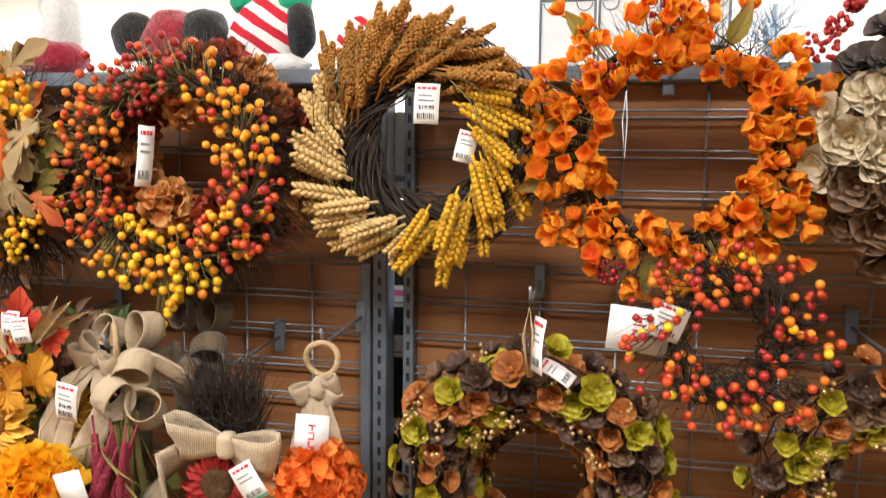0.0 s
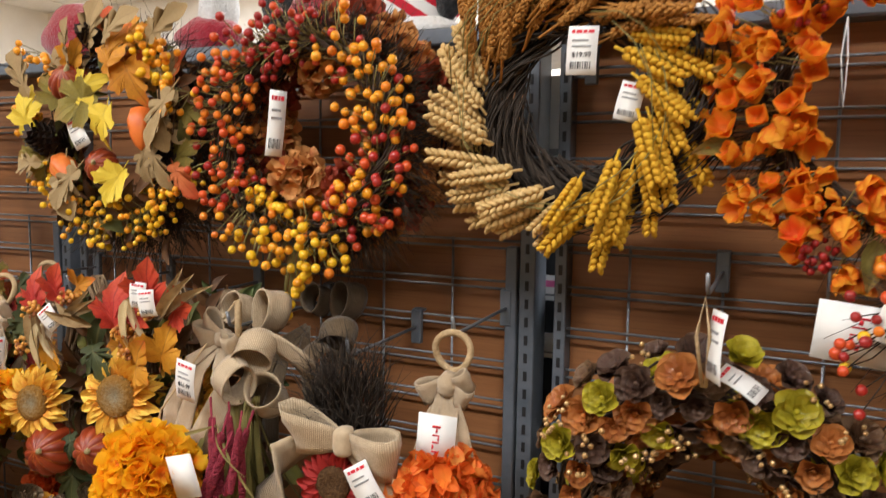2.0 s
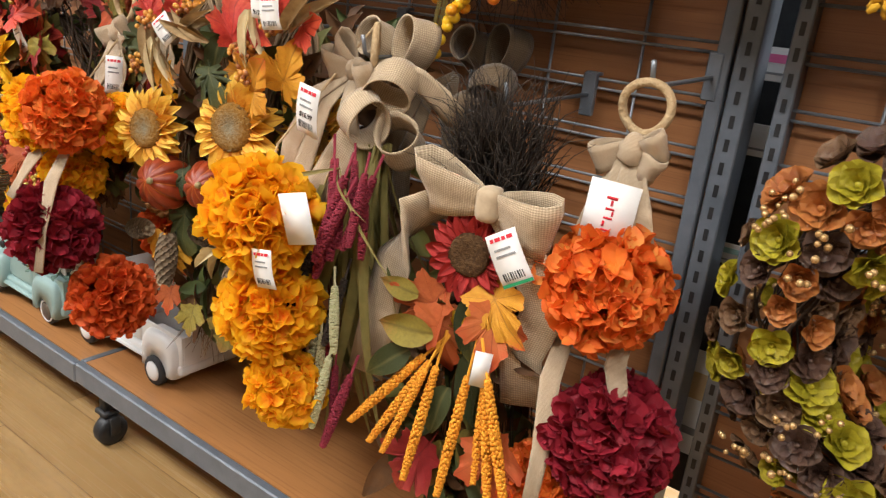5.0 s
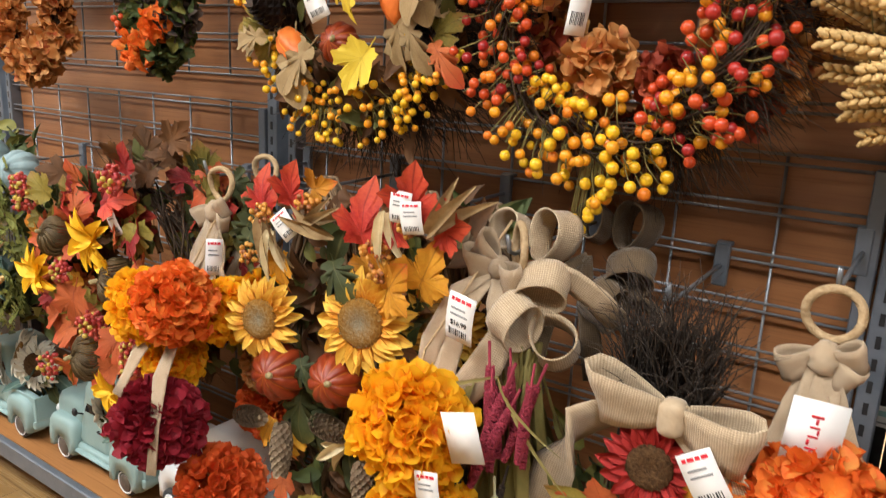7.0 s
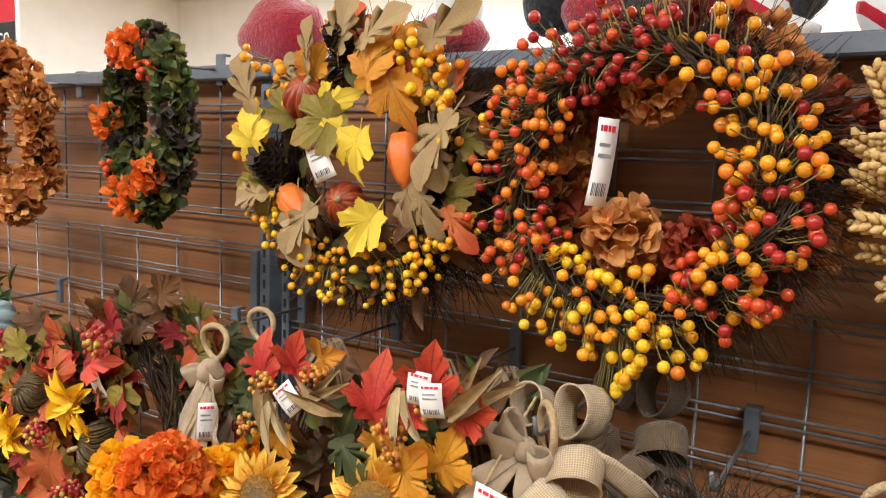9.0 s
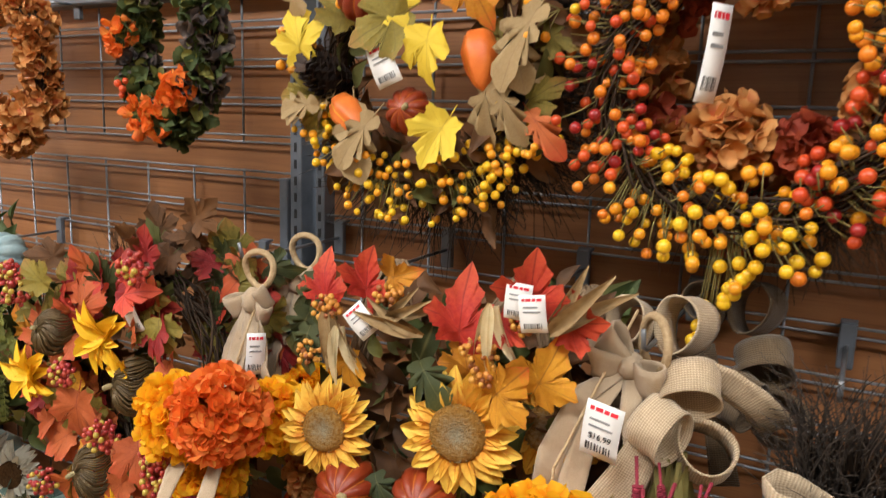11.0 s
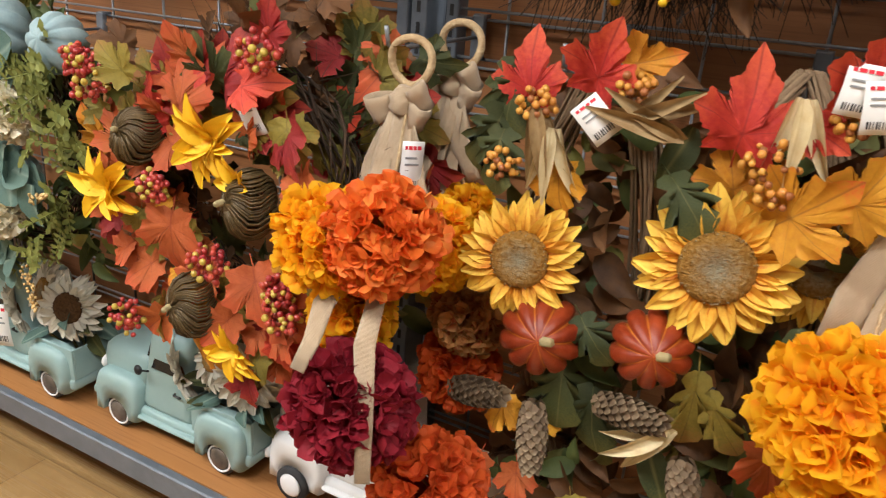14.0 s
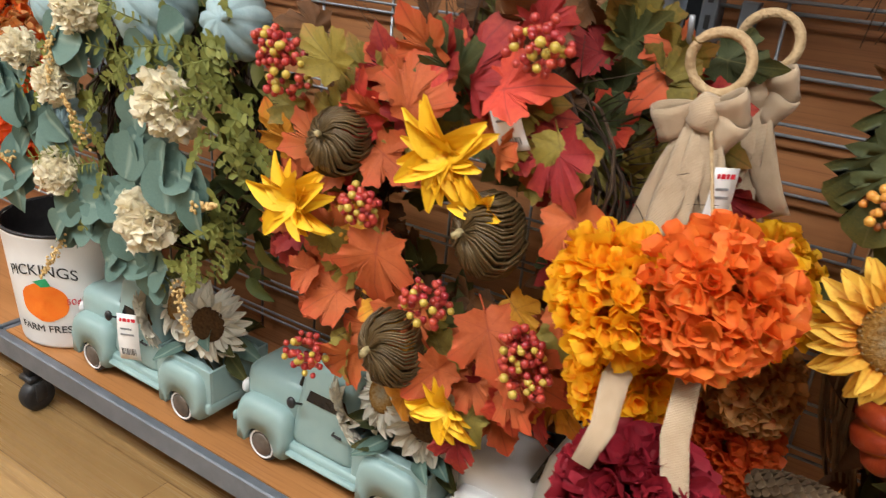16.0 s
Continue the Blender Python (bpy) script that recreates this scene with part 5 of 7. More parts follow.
def maple_wreath(at):
    o = Vector(at)
    w = wreath("maple_leaf_wreath", "maple leaf wreath with coil pumpkins, yellow flowers and berries", at)

    def p_(x, z, y=1.1):
        return Vector((x, y, z)) - o
    g = Geo()
    vine_ring(g, 0.17, 0.03, 70, 0.0022, 0.05)
    part("vine_ring", g, VINE, w, "dark wound grapevine ring")
    for i in range(38):
        m = random.choice((LEAF_OLIVE, LEAF_OLIVE, LEAF_GREEN, LEAF_CRIMSON, LEAF_RUST))
        leaf(w, MAPLES, "maple", p_(rnd(-1.65, -1.5), rnd(0.66, 0.95), rnd(1.225, 1.27)), (rnd(-0.5, 1), -0.2, rnd(-0.8, 0.9)), (rnd(-0.5, 0.6), -1, rnd(-0.3, 0.5)), rnd(0.06, 0.09), m)
    rows = (
        (-1.737, 0.915, 0.1, 1, 0.13, LEAF_CRIMSON), (-1.70, 0.93, 0.9, 0.4, 0.1, LEAF_RED), (-1.775, 0.95, -0.6, 0.8, 0.1, LEAF_RUST), (-1.80, 0.845, 0.1, 1, 0.125, LEAF_RUST),
        (-1.63, 0.90, 0.3, -0.5, 0.09, LEAF_OLIVE), (-1.58, 0.94, 0.6, 0.7, 0.1, LEAF_OLIVE), (-1.63, 0.86, 0.4, -0.6, 0.11, LEAF_CRIMSON), (-1.60, 0.80, 0.2, -0.3, 0.12, LEAF_RUST),
        (-2.0, 0.63, -0.8, -0.3, 0.075, LEAF_CRIMSON), (-1.83, 0.70, 0.0, -1, 0.13, LEAF_RUST), (-1.92, 0.68, -0.1, -1, 0.075, LEAF_OLIVE), (-1.90, 0.60, -0.7, -0.6, 0.11, LEAF_RUST),
        (-1.68, 0.65, 0.5, -0.9, 0.12, LEAF_RUST), (-1.65, 0.55, 0.3, -1, 0.085, LEAF_RED), (-1.64, 0.61, 0.9, -0.4, 0.11, LEAF_RUST), (-1.78, 0.50, -0.4, -1, 0.09, LEAF_GOLD),
        (-1.53, 0.92, 0.9, 0.3, 0.09, LEAF_CRIMSON), (-1.54, 0.86, 1, -0.2, 0.1, LEAF_OLIVE), (-1.94, 0.77, -0.5, 0.9, 0.11, LEAF_RUST), (-1.98, 0.82, -0.9, 0.5, 0.09, LEAF_OLIVE),
        (-1.86, 0.80, 0.8, -0.3, 0.1, LEAF_RUST), (-1.56, 0.76, 0.9, -0.7, 0.1, LEAF_CRIMSON), (-1.90, 0.92, -0.7, 0.7, 0.09, LEAF_OLIVE), (-1.73, 0.56, -0.5, -0.6, 0.1, LEAF_RUST),
        (-1.86, 0.53, -0.8, -0.8, 0.1, LEAF_RUST), (-1.60, 0.69, 0.8, -0.2, 0.09, LEAF_RUST), (-1.67, 0.99, 0.2, 1, 0.09, LEAF_CRIMSON), (-1.57, 0.81, 0.6, 0.6, 0.085, LEAF_OLIVE),
        (-1.70, 0.48, 0.2, -1, 0.085, LEAF_CRIMSON), (-1.80, 0.90, 0.5, 0.8, 0.1, LEAF_RED), (-1.96, 0.72, -1, 0.2, 0.1, LEAF_RUST), (-1.80, 0.62, -0.2, -0.8, 0.1, LEAF_RUST))
    for x, z, dx, dz, s, m in rows:
        z -= 0.035 if z > 0.88 else 0.0
        s *= 0.76
        leaf(w, MAPLES, "maple", p_(x, z, rnd(1.09, 1.125) + (0.13 if x > -1.6 and z > 0.72 else 0)), (dx, -0.2, dz), (rnd(-0.4, 0.5), -1, rnd(-0.1, 0.5)), s, m)
    for i in range(150):
        a = rnd(0, 6.283)
        rr = rnd(0.11, 0.25) if math.sin(a) < 0.4 else rnd(0.1, 0.18)
        d = ring_point(1, a) + Vector((rnd(-0.8, 0.8), -0.2, rnd(-0.8, 0.8)))
        low = math.sin(a) < 0.2
        m = random.choice((LEAF_RUST, LEAF_RUST, LEAF_RUST, LEAF_CRIMSON, LEAF_OLIVE, LEAF_GOLD) if low else (LEAF_CRIMSON, LEAF_OLIVE, LEAF_RUST, LEAF_OLIVE, LEAF_GREEN, LEAF_RED))
        back = 0.11 if rr * math.cos(a) > 0.11 and math.sin(a) > -0.1 else 0
        leaf(w, MAPLES, "maple", ring_point(rr, a) + Vector((0, rnd(-0.085, -0.03) + back, 0)), d, (rnd(-0.6, 0.6), -1, rnd(-0.3, 0.6)), rnd(0.048, 0.08), m)
    for x, z, dx, dz, r in ((-1.745, 0.822, 0.35, 0.0, 0.07), (-1.962, 0.712, 0.1, 0.05, 0.075), (-1.71, 0.52, 0.0, -0.6, 0.06), (-1.69, 0.775, -0.5, -0.5, 0.05)):
        g = Geo()
        k = [petal(1.0, rnd(0.42, 0.52), 0.5, rnd(0.2, 0.9), 0.9, 6, 0.08, 0.6, 5) for _ in range(5)]
        for i in range(22):
            a = rnd(0, 6.283)
            d = Vector((math.cos(a), -0.55, math.sin(a))) + Vector((dx, -0.3, dz)) * 0.9
            g.add(random.choice(k), put(p_(x, z, 1.09), d, FRONTWARD, r * rnd(0.55, 0.9)))
        part("yellow_flower", g, SUN_BRIGHT, w)
    for x, z, ax, az, r in ((-1.905, 0.80, -0.2, 0.4, 0.046), (-1.69, 0.742, -0.6, 0.15, 0.052), (-1.805, 0.556, -0.4, 0.15, 0.054)):
        r *= 0.88
        coil_pumpkin(w, p_(x, z, 1.10), (ax, -1, az), r)
    for x, z, s in ((-1.967, 0.877, 0.042), (-1.65, 0.95, 0.035), (-1.851, 0.739, 0.03), (-1.747, 0.649, 0.036), (-1.925, 0.51, 0.036), (-1.61, 0.605, 0.034), (-1.62, 0.64, 0.026), (-1.99, 0.9, 0.03)):
        berry_cluster(w, p_(x, z, 1.075), s, 52, 0.005, B_MIX, stretch=(1, 0.7, 0.85))
    pts = [ring_point(0.2 + rnd(-0.06, 0.06), rnd(0, 6.283)) + Vector((0, rnd(-0.04, 0.05), 0)) for _ in range(160)]
    pts = [p + Vector((0, 0.1, 0)) if p.x > 0.08 and p.z > -0.08 else p for p in pts]
    leaf_filler(w, pts, 210, 0.065, LEAF_DARK, MAPLES, jit=0.04)
    leaf_filler(w, pts, 60, 0.07, LEAF_FOLIAGE, OVALS, "green_foliage", jit=0.04)
    fuzz = Geo()
    for i in range(50):
        a = rnd(0, 6.283)
        twig_spray(fuzz, ring_point(0.2, a), ring_point(1, a) + Vector((0, -0.3, 0)), 3, 0.1, 0.6, 0.0009)
    tagged(part("twig_fringe", fuzz, VINE, w), kind="stuff")
    price_tag(w, p_(-1.69, 0.895, 1.09), (-0.35, -0.2, 1), (-0.2, -1, 0.3), 0.035, 0.06)
    return w


def eucalyptus_wreath(at):
    o = Vector(at)
    w = wreath("eucalyptus_wreath", "eucalyptus wreath with cream flowers and dusty blue pumpkins", at)

    def p_(x, z, y=1.13):
        return Vector((x, y, z)) - o
    g = Geo()
    vine_ring(g, 0.18, 0.04, 90, 0.0024, 0.1)
    part("vine_ring", g, VINE, w, "dark wound grapevine ring")
    for x, z, r, ax, az in ((-2.285, 0.91, 0.066, -0.1, 0.5), (-2.12, 0.905, 0.05, 0.3, 0.3), (-2.521, 0.885, 0.045, -0.3, 0.5), (-2.25, 0.672, 0.032, 0.1, -0.1), (-2.50, 0.70, 0.04, 0.4, 0.1), (-2.37, 0.57, 0.034, 0.1, -0.3)):
        pumpkin(w, p_(x, z, 1.14), (ax, -1, az), r, PUMPKIN_BLUE, 0.75, 9, PUMPKIN_BLUE)
    for x, z, r in ((-2.20, 0.79, 0.052), (-2.262, 0.605, 0.054), (-2.485, 0.625, 0.042), (-2.56, 0.815, 0.035), (-2.47, 0.775, 0.036), (-2.40, 0.895, 0.04)):
        g = Geo()
        pom(g, p_(x, z, 1.09), r * 0.84, 60, 5, 0.56, 0.8, 0.78)
        tagged(part("cream_flower", g, CREAM, w), kind="stuff")
    spots = ((-2.204, 0.725), (-2.304, 0.745), (-2.475, 0.535), (-2.323, 0.536), (-2.374, 0.605), (-2.62, 0.59), (-2.511, 0.71), (-2.43, 0.83), (-2.24, 0.85), (-2.33, 0.64), (-2.17, 0.69), (-2.58, 0.68), (-2.6, 0.75), (-2.42, 0.6), (-2.28, 0.50), (-2.45, 0.86))
    for x, z in spots:
        for k in range(5):
            a = rnd(0, 6.283)
            leaf(w, ROUNDS, "round", p_(x, z, 1.095) + Vector((rnd(-0.02, 0.02), rnd(-0.01, 0.02), rnd(-0.02, 0.02))), (math.cos(a), -0.15, math.sin(a) - 0.2), (rnd(-0.3, 0.3), -1, rnd(0, 0.4)), rnd(0.056, 0.078), EUCALYPTUS)
    sprigs = Geo()
    kind = petal(1.0, 0.75, 0.1, 0.1, 0.8, 2)
    for x, z, n in ((-2.24, 0.87, 9), (-2.1, 0.86, 10), (-2.42, 0.74, 4), (-2.26, 0.83, 6), (-2.12, 0.80, 8), (-2.08, 0.74, 7), (-2.13, 0.62, 6), (-2.43, 0.63, 5), (-2.17, 0.87, 6), (-2.09, 0.68, 6), (-2.2, 0.55, 5), (-2.5, 0.8, 5), (-2.35, 0.86, 4)):
        for _ in range(n):
            b = p_(x, z, 1.11) + Vector((rnd(-0.04, 0.04), rnd(-0.02, 0.02), rnd(-0.04, 0.04)))
            d = Vector((rnd(-1, 1), rnd(-0.8, 0), rnd(-1, 0.7))).normalized()
            for k in range(6):
                q = b + d * 0.0115 * k
                for s in (-1, 1):
                    t = d.cross(FRONTWARD).normalized() * s + d * 0.4 + Vector((0, rnd(-0.4, 0.1), 0))
                    sprigs.add(kind, put(q, t, FRONTWARD + d * 0.3, 0.016))
            sprigs.add(tube([b, b + d * 0.066], 0.001, 3))
    tagged(part("leaf_spray", sprigs, BOXWOOD, w), kind="stuff")
    spikes = Geo()
    grain = ball(1.0, 5, 3)
    for x, z, dx, dz in ((-2.40, 0.69, -0.2, 1), (-2.16, 0.65, 1, 0.4), (-2.2, 0.52, 0.6, -0.9), (-2.47, 0.86, 0.3, -1), (-2.5, 0.5, -0.4, -0.9), (-2.2, 0.84, 0.1, -1), (-2.62, 0.62, -1, 0.1)):
        d = Vector((dx, -0.3, dz)).normalized()
        for k in range(60):
            spikes.add(grain, Matrix.Translation(p_(x, z, 1.09) + d * 0.0014 * k + Vector((rnd(-1, 1), rnd(-1, 1), rnd(-1, 1))) * 0.010 * (1 - k / 75)) @ Matrix.Scale(0.0028, 4))
    tagged(part("seed_spray", spikes, EAR_TAN, w), kind="stuff")
    pts = [ring_point(0.19 + rnd(-0.06, 0.06), rnd(0, 6.283)) + Vector((0, rnd(-0.02, 0.05), 0)) for _ in range(160)]
    leaf_filler(w, pts, 330, 0.06, LEAF_FOLIAGE, OVALS, jit=0.045)
    return w


def pom_hanger(at, poms, label, tails, small=1.0, tag=None, turn=0.0, card=None):
    """A jute ring, a tied ribbon bow with tails, and silk flower balls strung below."""
    w = thing("flower_ball_hanger", label, "hanging decoration", at, "flower ball hangers", turn=turn)
    R = 0.03 * small
    pts = [(R * math.cos(6.283 * i / 28), 0.004 * math.sin(6.283 * i / 14), R * math.sin(6.283 * i / 28)) for i in range(28)]
    part("jute_ring", Geo().add(tube(pts, 0.0055, 8, 1.0, True)), JUTE, w, "jute-wrapped ring")
    kz = -R - 0.012
    for side, out, across in ((-1, (-0.85, -0.25, -0.45), (-0.3, -0.35, 0.9)), (1, (0.8, -0.35, 0.25), (-0.2, -0.5, 0.85)), (1, (0.75, -0.2, -0.6), (0.5, -0.3, 0.8))):
        b = Geo()
        bow_loop((0.006 * side, -0.014, kz - 0.004), out, 0.046 if side < 0 else 0.04, 0.036, across, b, 0.4, 0.26)
        part("bow_loop", b, SHEER, w)
    v, f, at_ = ball(1.0, 16, 10)
    v = v * np.array((0.018, 0.02, 0.021)) * (1 + 0.1 * np.sin(9 * v[:, 2:3] + 2 * v[:, 0:1]))
    part("knot", Geo().add((v, f, np.stack((v[:, 2], v[:, 0]), 1)), pose(0, -0.016, kz - 0.008)), SHEER, w)
    for x0, x1, l, y1 in ((-0.008, -0.05, 0.16, -0.035), (-0.006, -0.024, 0.17, -0.055), (0.0, 0.003, 0.175, -0.05), (0.006, 0.03, 0.165, -0.035), (0.008, 0.055, 0.12, -0.02)):
        pts = []
        for i in range(7):
            t = i / 6
            pts.append((x0 + (x1 - x0) * t ** 1.2 + 0.003 * math.sin(5 * t + 40 * x1), -0.022 + y1 * t + 0.004 * math.sin(6 * t), kz - 0.01 - l * t))
        part("ribbon_tail", Geo().add(ribbon(pts, 0.03, [(1, 0.5 * math.sin(1.5 * i + 50 * x1), 0) for i in range(7)], spread=[0.4, 0.7, 0.9, 1.0, 0.95, 1.0, 1.05])), SHEER, w)
    for x0, x1, z0, z1, y0, y1 in tails:
        part("ribbon_tail", Geo().add(ribbon([(x0, y0, z0), (x0 * 0.75 + x1 * 0.25 - 0.004, y0 * 0.65 + y1 * 0.35 - 0.008, z0 * 0.7 + z1 * 0.3), (x0 * 0.4 + x1 * 0.6 + 0.005, y0 * 0.3 + y1 * 0.7 - 0.008, z0 * 0.35 + z1 * 0.65), (x1, y1, z1)], 0.026, [(1, 0.2, 0), (1, 0.5, 0), (1, 0.0, 0), (1, 0.4, 0)], spread=[0.8, 1.0, 0.9, 0.7])), SHEER, w)
    core = Geo()
    last = (0, 0, kz)
    for x, y, z, r, m in poms:
        core.add(tube([last, (x, y, z)], 0.002, 5))
        last = (x, y, z)
        g = Geo()
        pom(g, (x, y, z), r, 170, 5, 0.35)
        tagged(part("flower_ball", g, m, w), kind="stuff")
    part("cord", core, JUTE, w)
    if tag:
        price_tag(w, tag[0], (0.1, 0, 1), tag[1], tag[2], tag[3])
    if card:
        plain_card(w, card[0], (0.08, 0, 1), card[1], card[2], card[3])
    return w


def sunflower_swag(at, sun, rs, extra):
    """A grapevine teardrop with a sunflower, maple leaves, husks, a pumpkin and pinecones."""
    o = Vector(at)
    w = swag("sunflower_swag", "sunflower swag on grapevine with maple leaves, pumpkin and pinecones", at)

    def p_(x, z, y=1.16):
        return Vector((x, y, z)) - o
    g = Geo()
    for i in range(70):
        ph, k = rnd(0, 6.283), rnd(0.85, 1.15)
        pts = []
        for j in range(14):
            t = j / 13
            wd = 0.075 * math.sin(math.pi * min(1, t * 1.15)) ** 0.7 * k
            s = 1 if i % 2 else -1
            pts.append((s * wd + 0.012 * math.sin(ph + 5 * t), 0.03 + 0.02 * math.cos(ph + 6 * t), 0.0 - 0.63 * t * rnd(0.97, 1.0)))
        g.add(tube(pts, rnd(0.0015, 0.003), 4, 0.6))
    part("vine_teardrop", g, VINE_TAN, w, "long teardrop of bundled grapevine")
    disc_head(w, p_(*sun), (0.18, -1, 0.12), rs, SUN_PETAL, DISC, "sunflower", disc_r=0.44)
    for kinds, key, rows, m in extra["leaves"]:
        for x, z, dx, dz, s in rows:
            leaf(w, kinds, key, p_(x, z - (0.012 if m is LEAF_RED else 0), rnd(1.13, 1.165)), (dx, -0.25, dz), (rnd(-0.2, 0.45), -1, rnd(-0.1, 0.4)), s * (0.88 if m is LEAF_RED else 0.8), m)
    for x, z, dx, dz, l, m in extra["husks"]:
        h = petal(1.0, 0.2, 0.9, 0.35, 0.7, 8, 0.08, 0.7, 5)
        part("corn_husk", Geo().add(h, put(p_(x, z, 1.12), (dx, -0.35, dz), (0.3, -1, 0.2), l * 0.9)).add(h, put(p_(x + 0.008, z, 1.125), (dx + 0.22, -0.2, dz), (-0.2, -1, 0.2), l * 0.9)).add(h, put(p_(x - 0.006, z, 1.13), (dx - 0.2, -0.3, dz + 0.1), (0.5, -1, 0.2), l * 0.8)), m, w)
    for x, z, r in extra["pumpkins"]:
        pumpkin(w, p_(x, z, 1.125), (0.25, -1, 0.25), r, PUMPKIN, 0.8)
    for x, z, dx, dz, l in extra["cones"]:
        pinecone(w, p_(x, z, 1.12), (dx, -0.2, dz), l * 0.85, 0.024)
    for x, z, s in extra["berries"]:
        berry_cluster(w, p_(x, z, 1.125), s, 34, 0.0045, B_TAN, stretch=(1, 0.7, 0.8))
    pts = [Vector((rnd(-0.06, 0.06), rnd(0.0, 0.05), -rnd(0.03, 0.6))) for _ in range(120)]
    leaf_filler(w, pts, 120, 0.07, LEAF_DARK, OVALS, jit=0.04)
    leaf_filler(w, pts, 45, 0.06, LEAF_FOLIAGE, OVALS, "green_foliage", jit=0.04)
    fuzz = Geo()
    for i in range(26):
        twig_spray(fuzz, (rnd(-0.03, 0.03), 0.02, -0.56), (rnd(-0.4, 0.4), -0.1, -1), 3, 0.12, 0.2, 0.0012)
    tagged(part("vine_fringe", fuzz, VINE_TAN, w), kind="stuff")
    for x, z, ax, az, fy in extra.get("tags", ()):
        price_tag(w, p_(x, z, 1.105), (ax, -0.1, az), (0.2, -1, fy), 0.032, 0.046)
    return w


def mum_string(at):
    w = swag("golden_flower_string", "string of three golden silk flower balls", at)
    for x, y, z, r in ((0.003, 0, 0, 0.083), (0.026, 0.006, -0.138, 0.076), (0.058, 0.012, -0.258, 0.06)):
        g = Geo()
        pom(g, (x, y, z), r, 165, 5, 0.36)
        tagged(part("flower_ball", g, MUM_YELLOW, w), kind="stuff")
    part("cord", Geo().add(tube([(0.05, 0.16, 0.27), (0, 0.03, 0.1), (0, 0, 0), (0.026, 0.006, -0.138), (0.058, 0.012, -0.258)], 0.002, 5)), JUTE, w)
    plain_card(w, (0.096, -0.03, 0.06), (-0.25, -0.1, 1), (0.1, -1, 0.1), 0.047, 0.07, False)
    price_tag(w, (0.07, -0.055, -0.02), (-0.15, -0.1, 1), (0.1, -1, 0.1), 0.034, 0.055)
    return w


def burlap_swag(at, front=True):
    """A many-looped burlap bow on a jute ring over hanging heather and grass blades."""
    o = Vector(at)
    w = swag("burlap_bow_swag", "burlap bow swag with hanging heather and grass" if front else "burlap bow swag hung behind another on its hook", at)
    R = 0.033
    pts = [(0.003 - 0.64 * R * math.cos(6.283 * i / 28), 0.035 + 0.77 * R * math.cos(6.283 * i / 28), 0.013 + R * math.sin(6.283 * i / 28)) for i in range(28)]
    if front:
        part("jute_ring", Geo().add(tube(pts, 0.0055, 8, 1.0, True)), JUTE, w, "jute-wrapped ring")
    knot = Vector((-0.021, 0.025, -0.017))
    for at_loop, axis, r, wd in (((0.049, 0.021, -0.028), (0.25, -0.75, -0.6), 0.037, 0.052), ((0.025, -0.002, -0.075), (0.85, -0.4, -0.3), 0.038, 0.054), ((0.071, 0.02, -0.1), (0.2, -0.7, 0.6), 0.038, 0.054), ((0.024, 0.095, 0.023), (-0.4, -0.85, 0.2), 0.04, 0.05), ((-0.04, 0.085, 0.021), (-0.2, -0.85, 0.4), 0.032, 0.045)):
        b = Geo()
        c, ax = Vector(at_loop), Vector(axis).normalized()
        u = (knot - c) - ax * (knot - c).dot(ax)
        u.normalize()
        v = ax.cross(u)
        pts = [c + u * r * 0.92 * math.cos(t) + v * r * 0.76 * math.sin(t) * (1 - 0.2 * math.cos(t)) for t in [6.6 * i / 24 for i in range(25)]]
        b.add(ribbon(pts, wd * 0.9, ax, spread=[0.9 + 0.14 * (0.5 - 0.5 * math.cos(6.6 * i / 24)) for i in range(25)]))
        # The rear swag takes the darker weave, its shade painted in.
        part("bow_loop", b, BURLAP if front else BURLAP_SHADED, w)
    if front:
        part("ribbon_tail", Geo().add(ribbon([(0.05, 0.04, -0.01), (0.085, 0.04, -0.02), (0.115, 0.05, -0.04), (0.145, 0.06, -0.07)], 0.048, (0.3, -0.4, 0.85), spread=[0.8, 0.95, 1, 1.05])), BURLAP, w)
        part("ribbon_tail", Geo().add(ribbon([(0.01, -0.01, -0.1), (-0.005, -0.02, -0.14), (-0.03, -0.02, -0.18), (-0.065, -0.02, -0.22)], 0.048, (0.8, 0.2, -0.4), spread=[0.8, 1, 1, 1])), BURLAP, w)
        for side, out, across in ((-1, (-0.85, -0.2, 0.1), (-0.1, -0.35, 0.9)), (1, (0.8, -0.45, -0.2), (0.1, -0.4, 0.9)), (-1, (-0.55, -0.1, 0.6), (0.5, -0.3, 0.8))):
            b = Geo()
            bow_loop(knot, out, 0.05, 0.045, across, b, 0.3, 0.24)
            part("sheer_bow_loop", b, SHEER, w)
        part("sheer_knot", Geo().add(ball(1.0, 12, 8), Matrix.Translation(knot) @ Matrix.Diagonal((0.016, 0.018, 0.018, 1))), SHEER, w)
    for x1, z1, y1 in ((-0.105, -0.19, -0.02), (-0.07, -0.235, -0.025), (0.02, -0.2, 0.0)):
        part("ribbon_tail", Geo().add(ribbon([knot, (x1 * 0.5 - 0.02, 0.0, z1 * 0.3), (x1 * 0.85 - 0.01, y1, z1 * 0.7), (x1, y1, z1)], 0.034, (0.9, 0.1, 0.2), spread=[0.4, 0.8, 1, 1.1])), SHEER if front else BURLAP_SHADED, w)
    if not front:
        return w
    blades = Geo()
    kind = petal(1.0, 0.036, 0.3, 0.35, 0.8, 8)
    for i in range(44):
        b = Vector((rnd(-0.02, 0.06), rnd(-0.01, 0.03), -0.11))
        d = Vector((rnd(-0.36, 0.28), rnd(-0.3, 0.1), -1))
        blades.add(kind, put(b, d, FRONTWARD + Vector((rnd(-1, 1), 0, 0)), rnd(0.25, 0.56)))
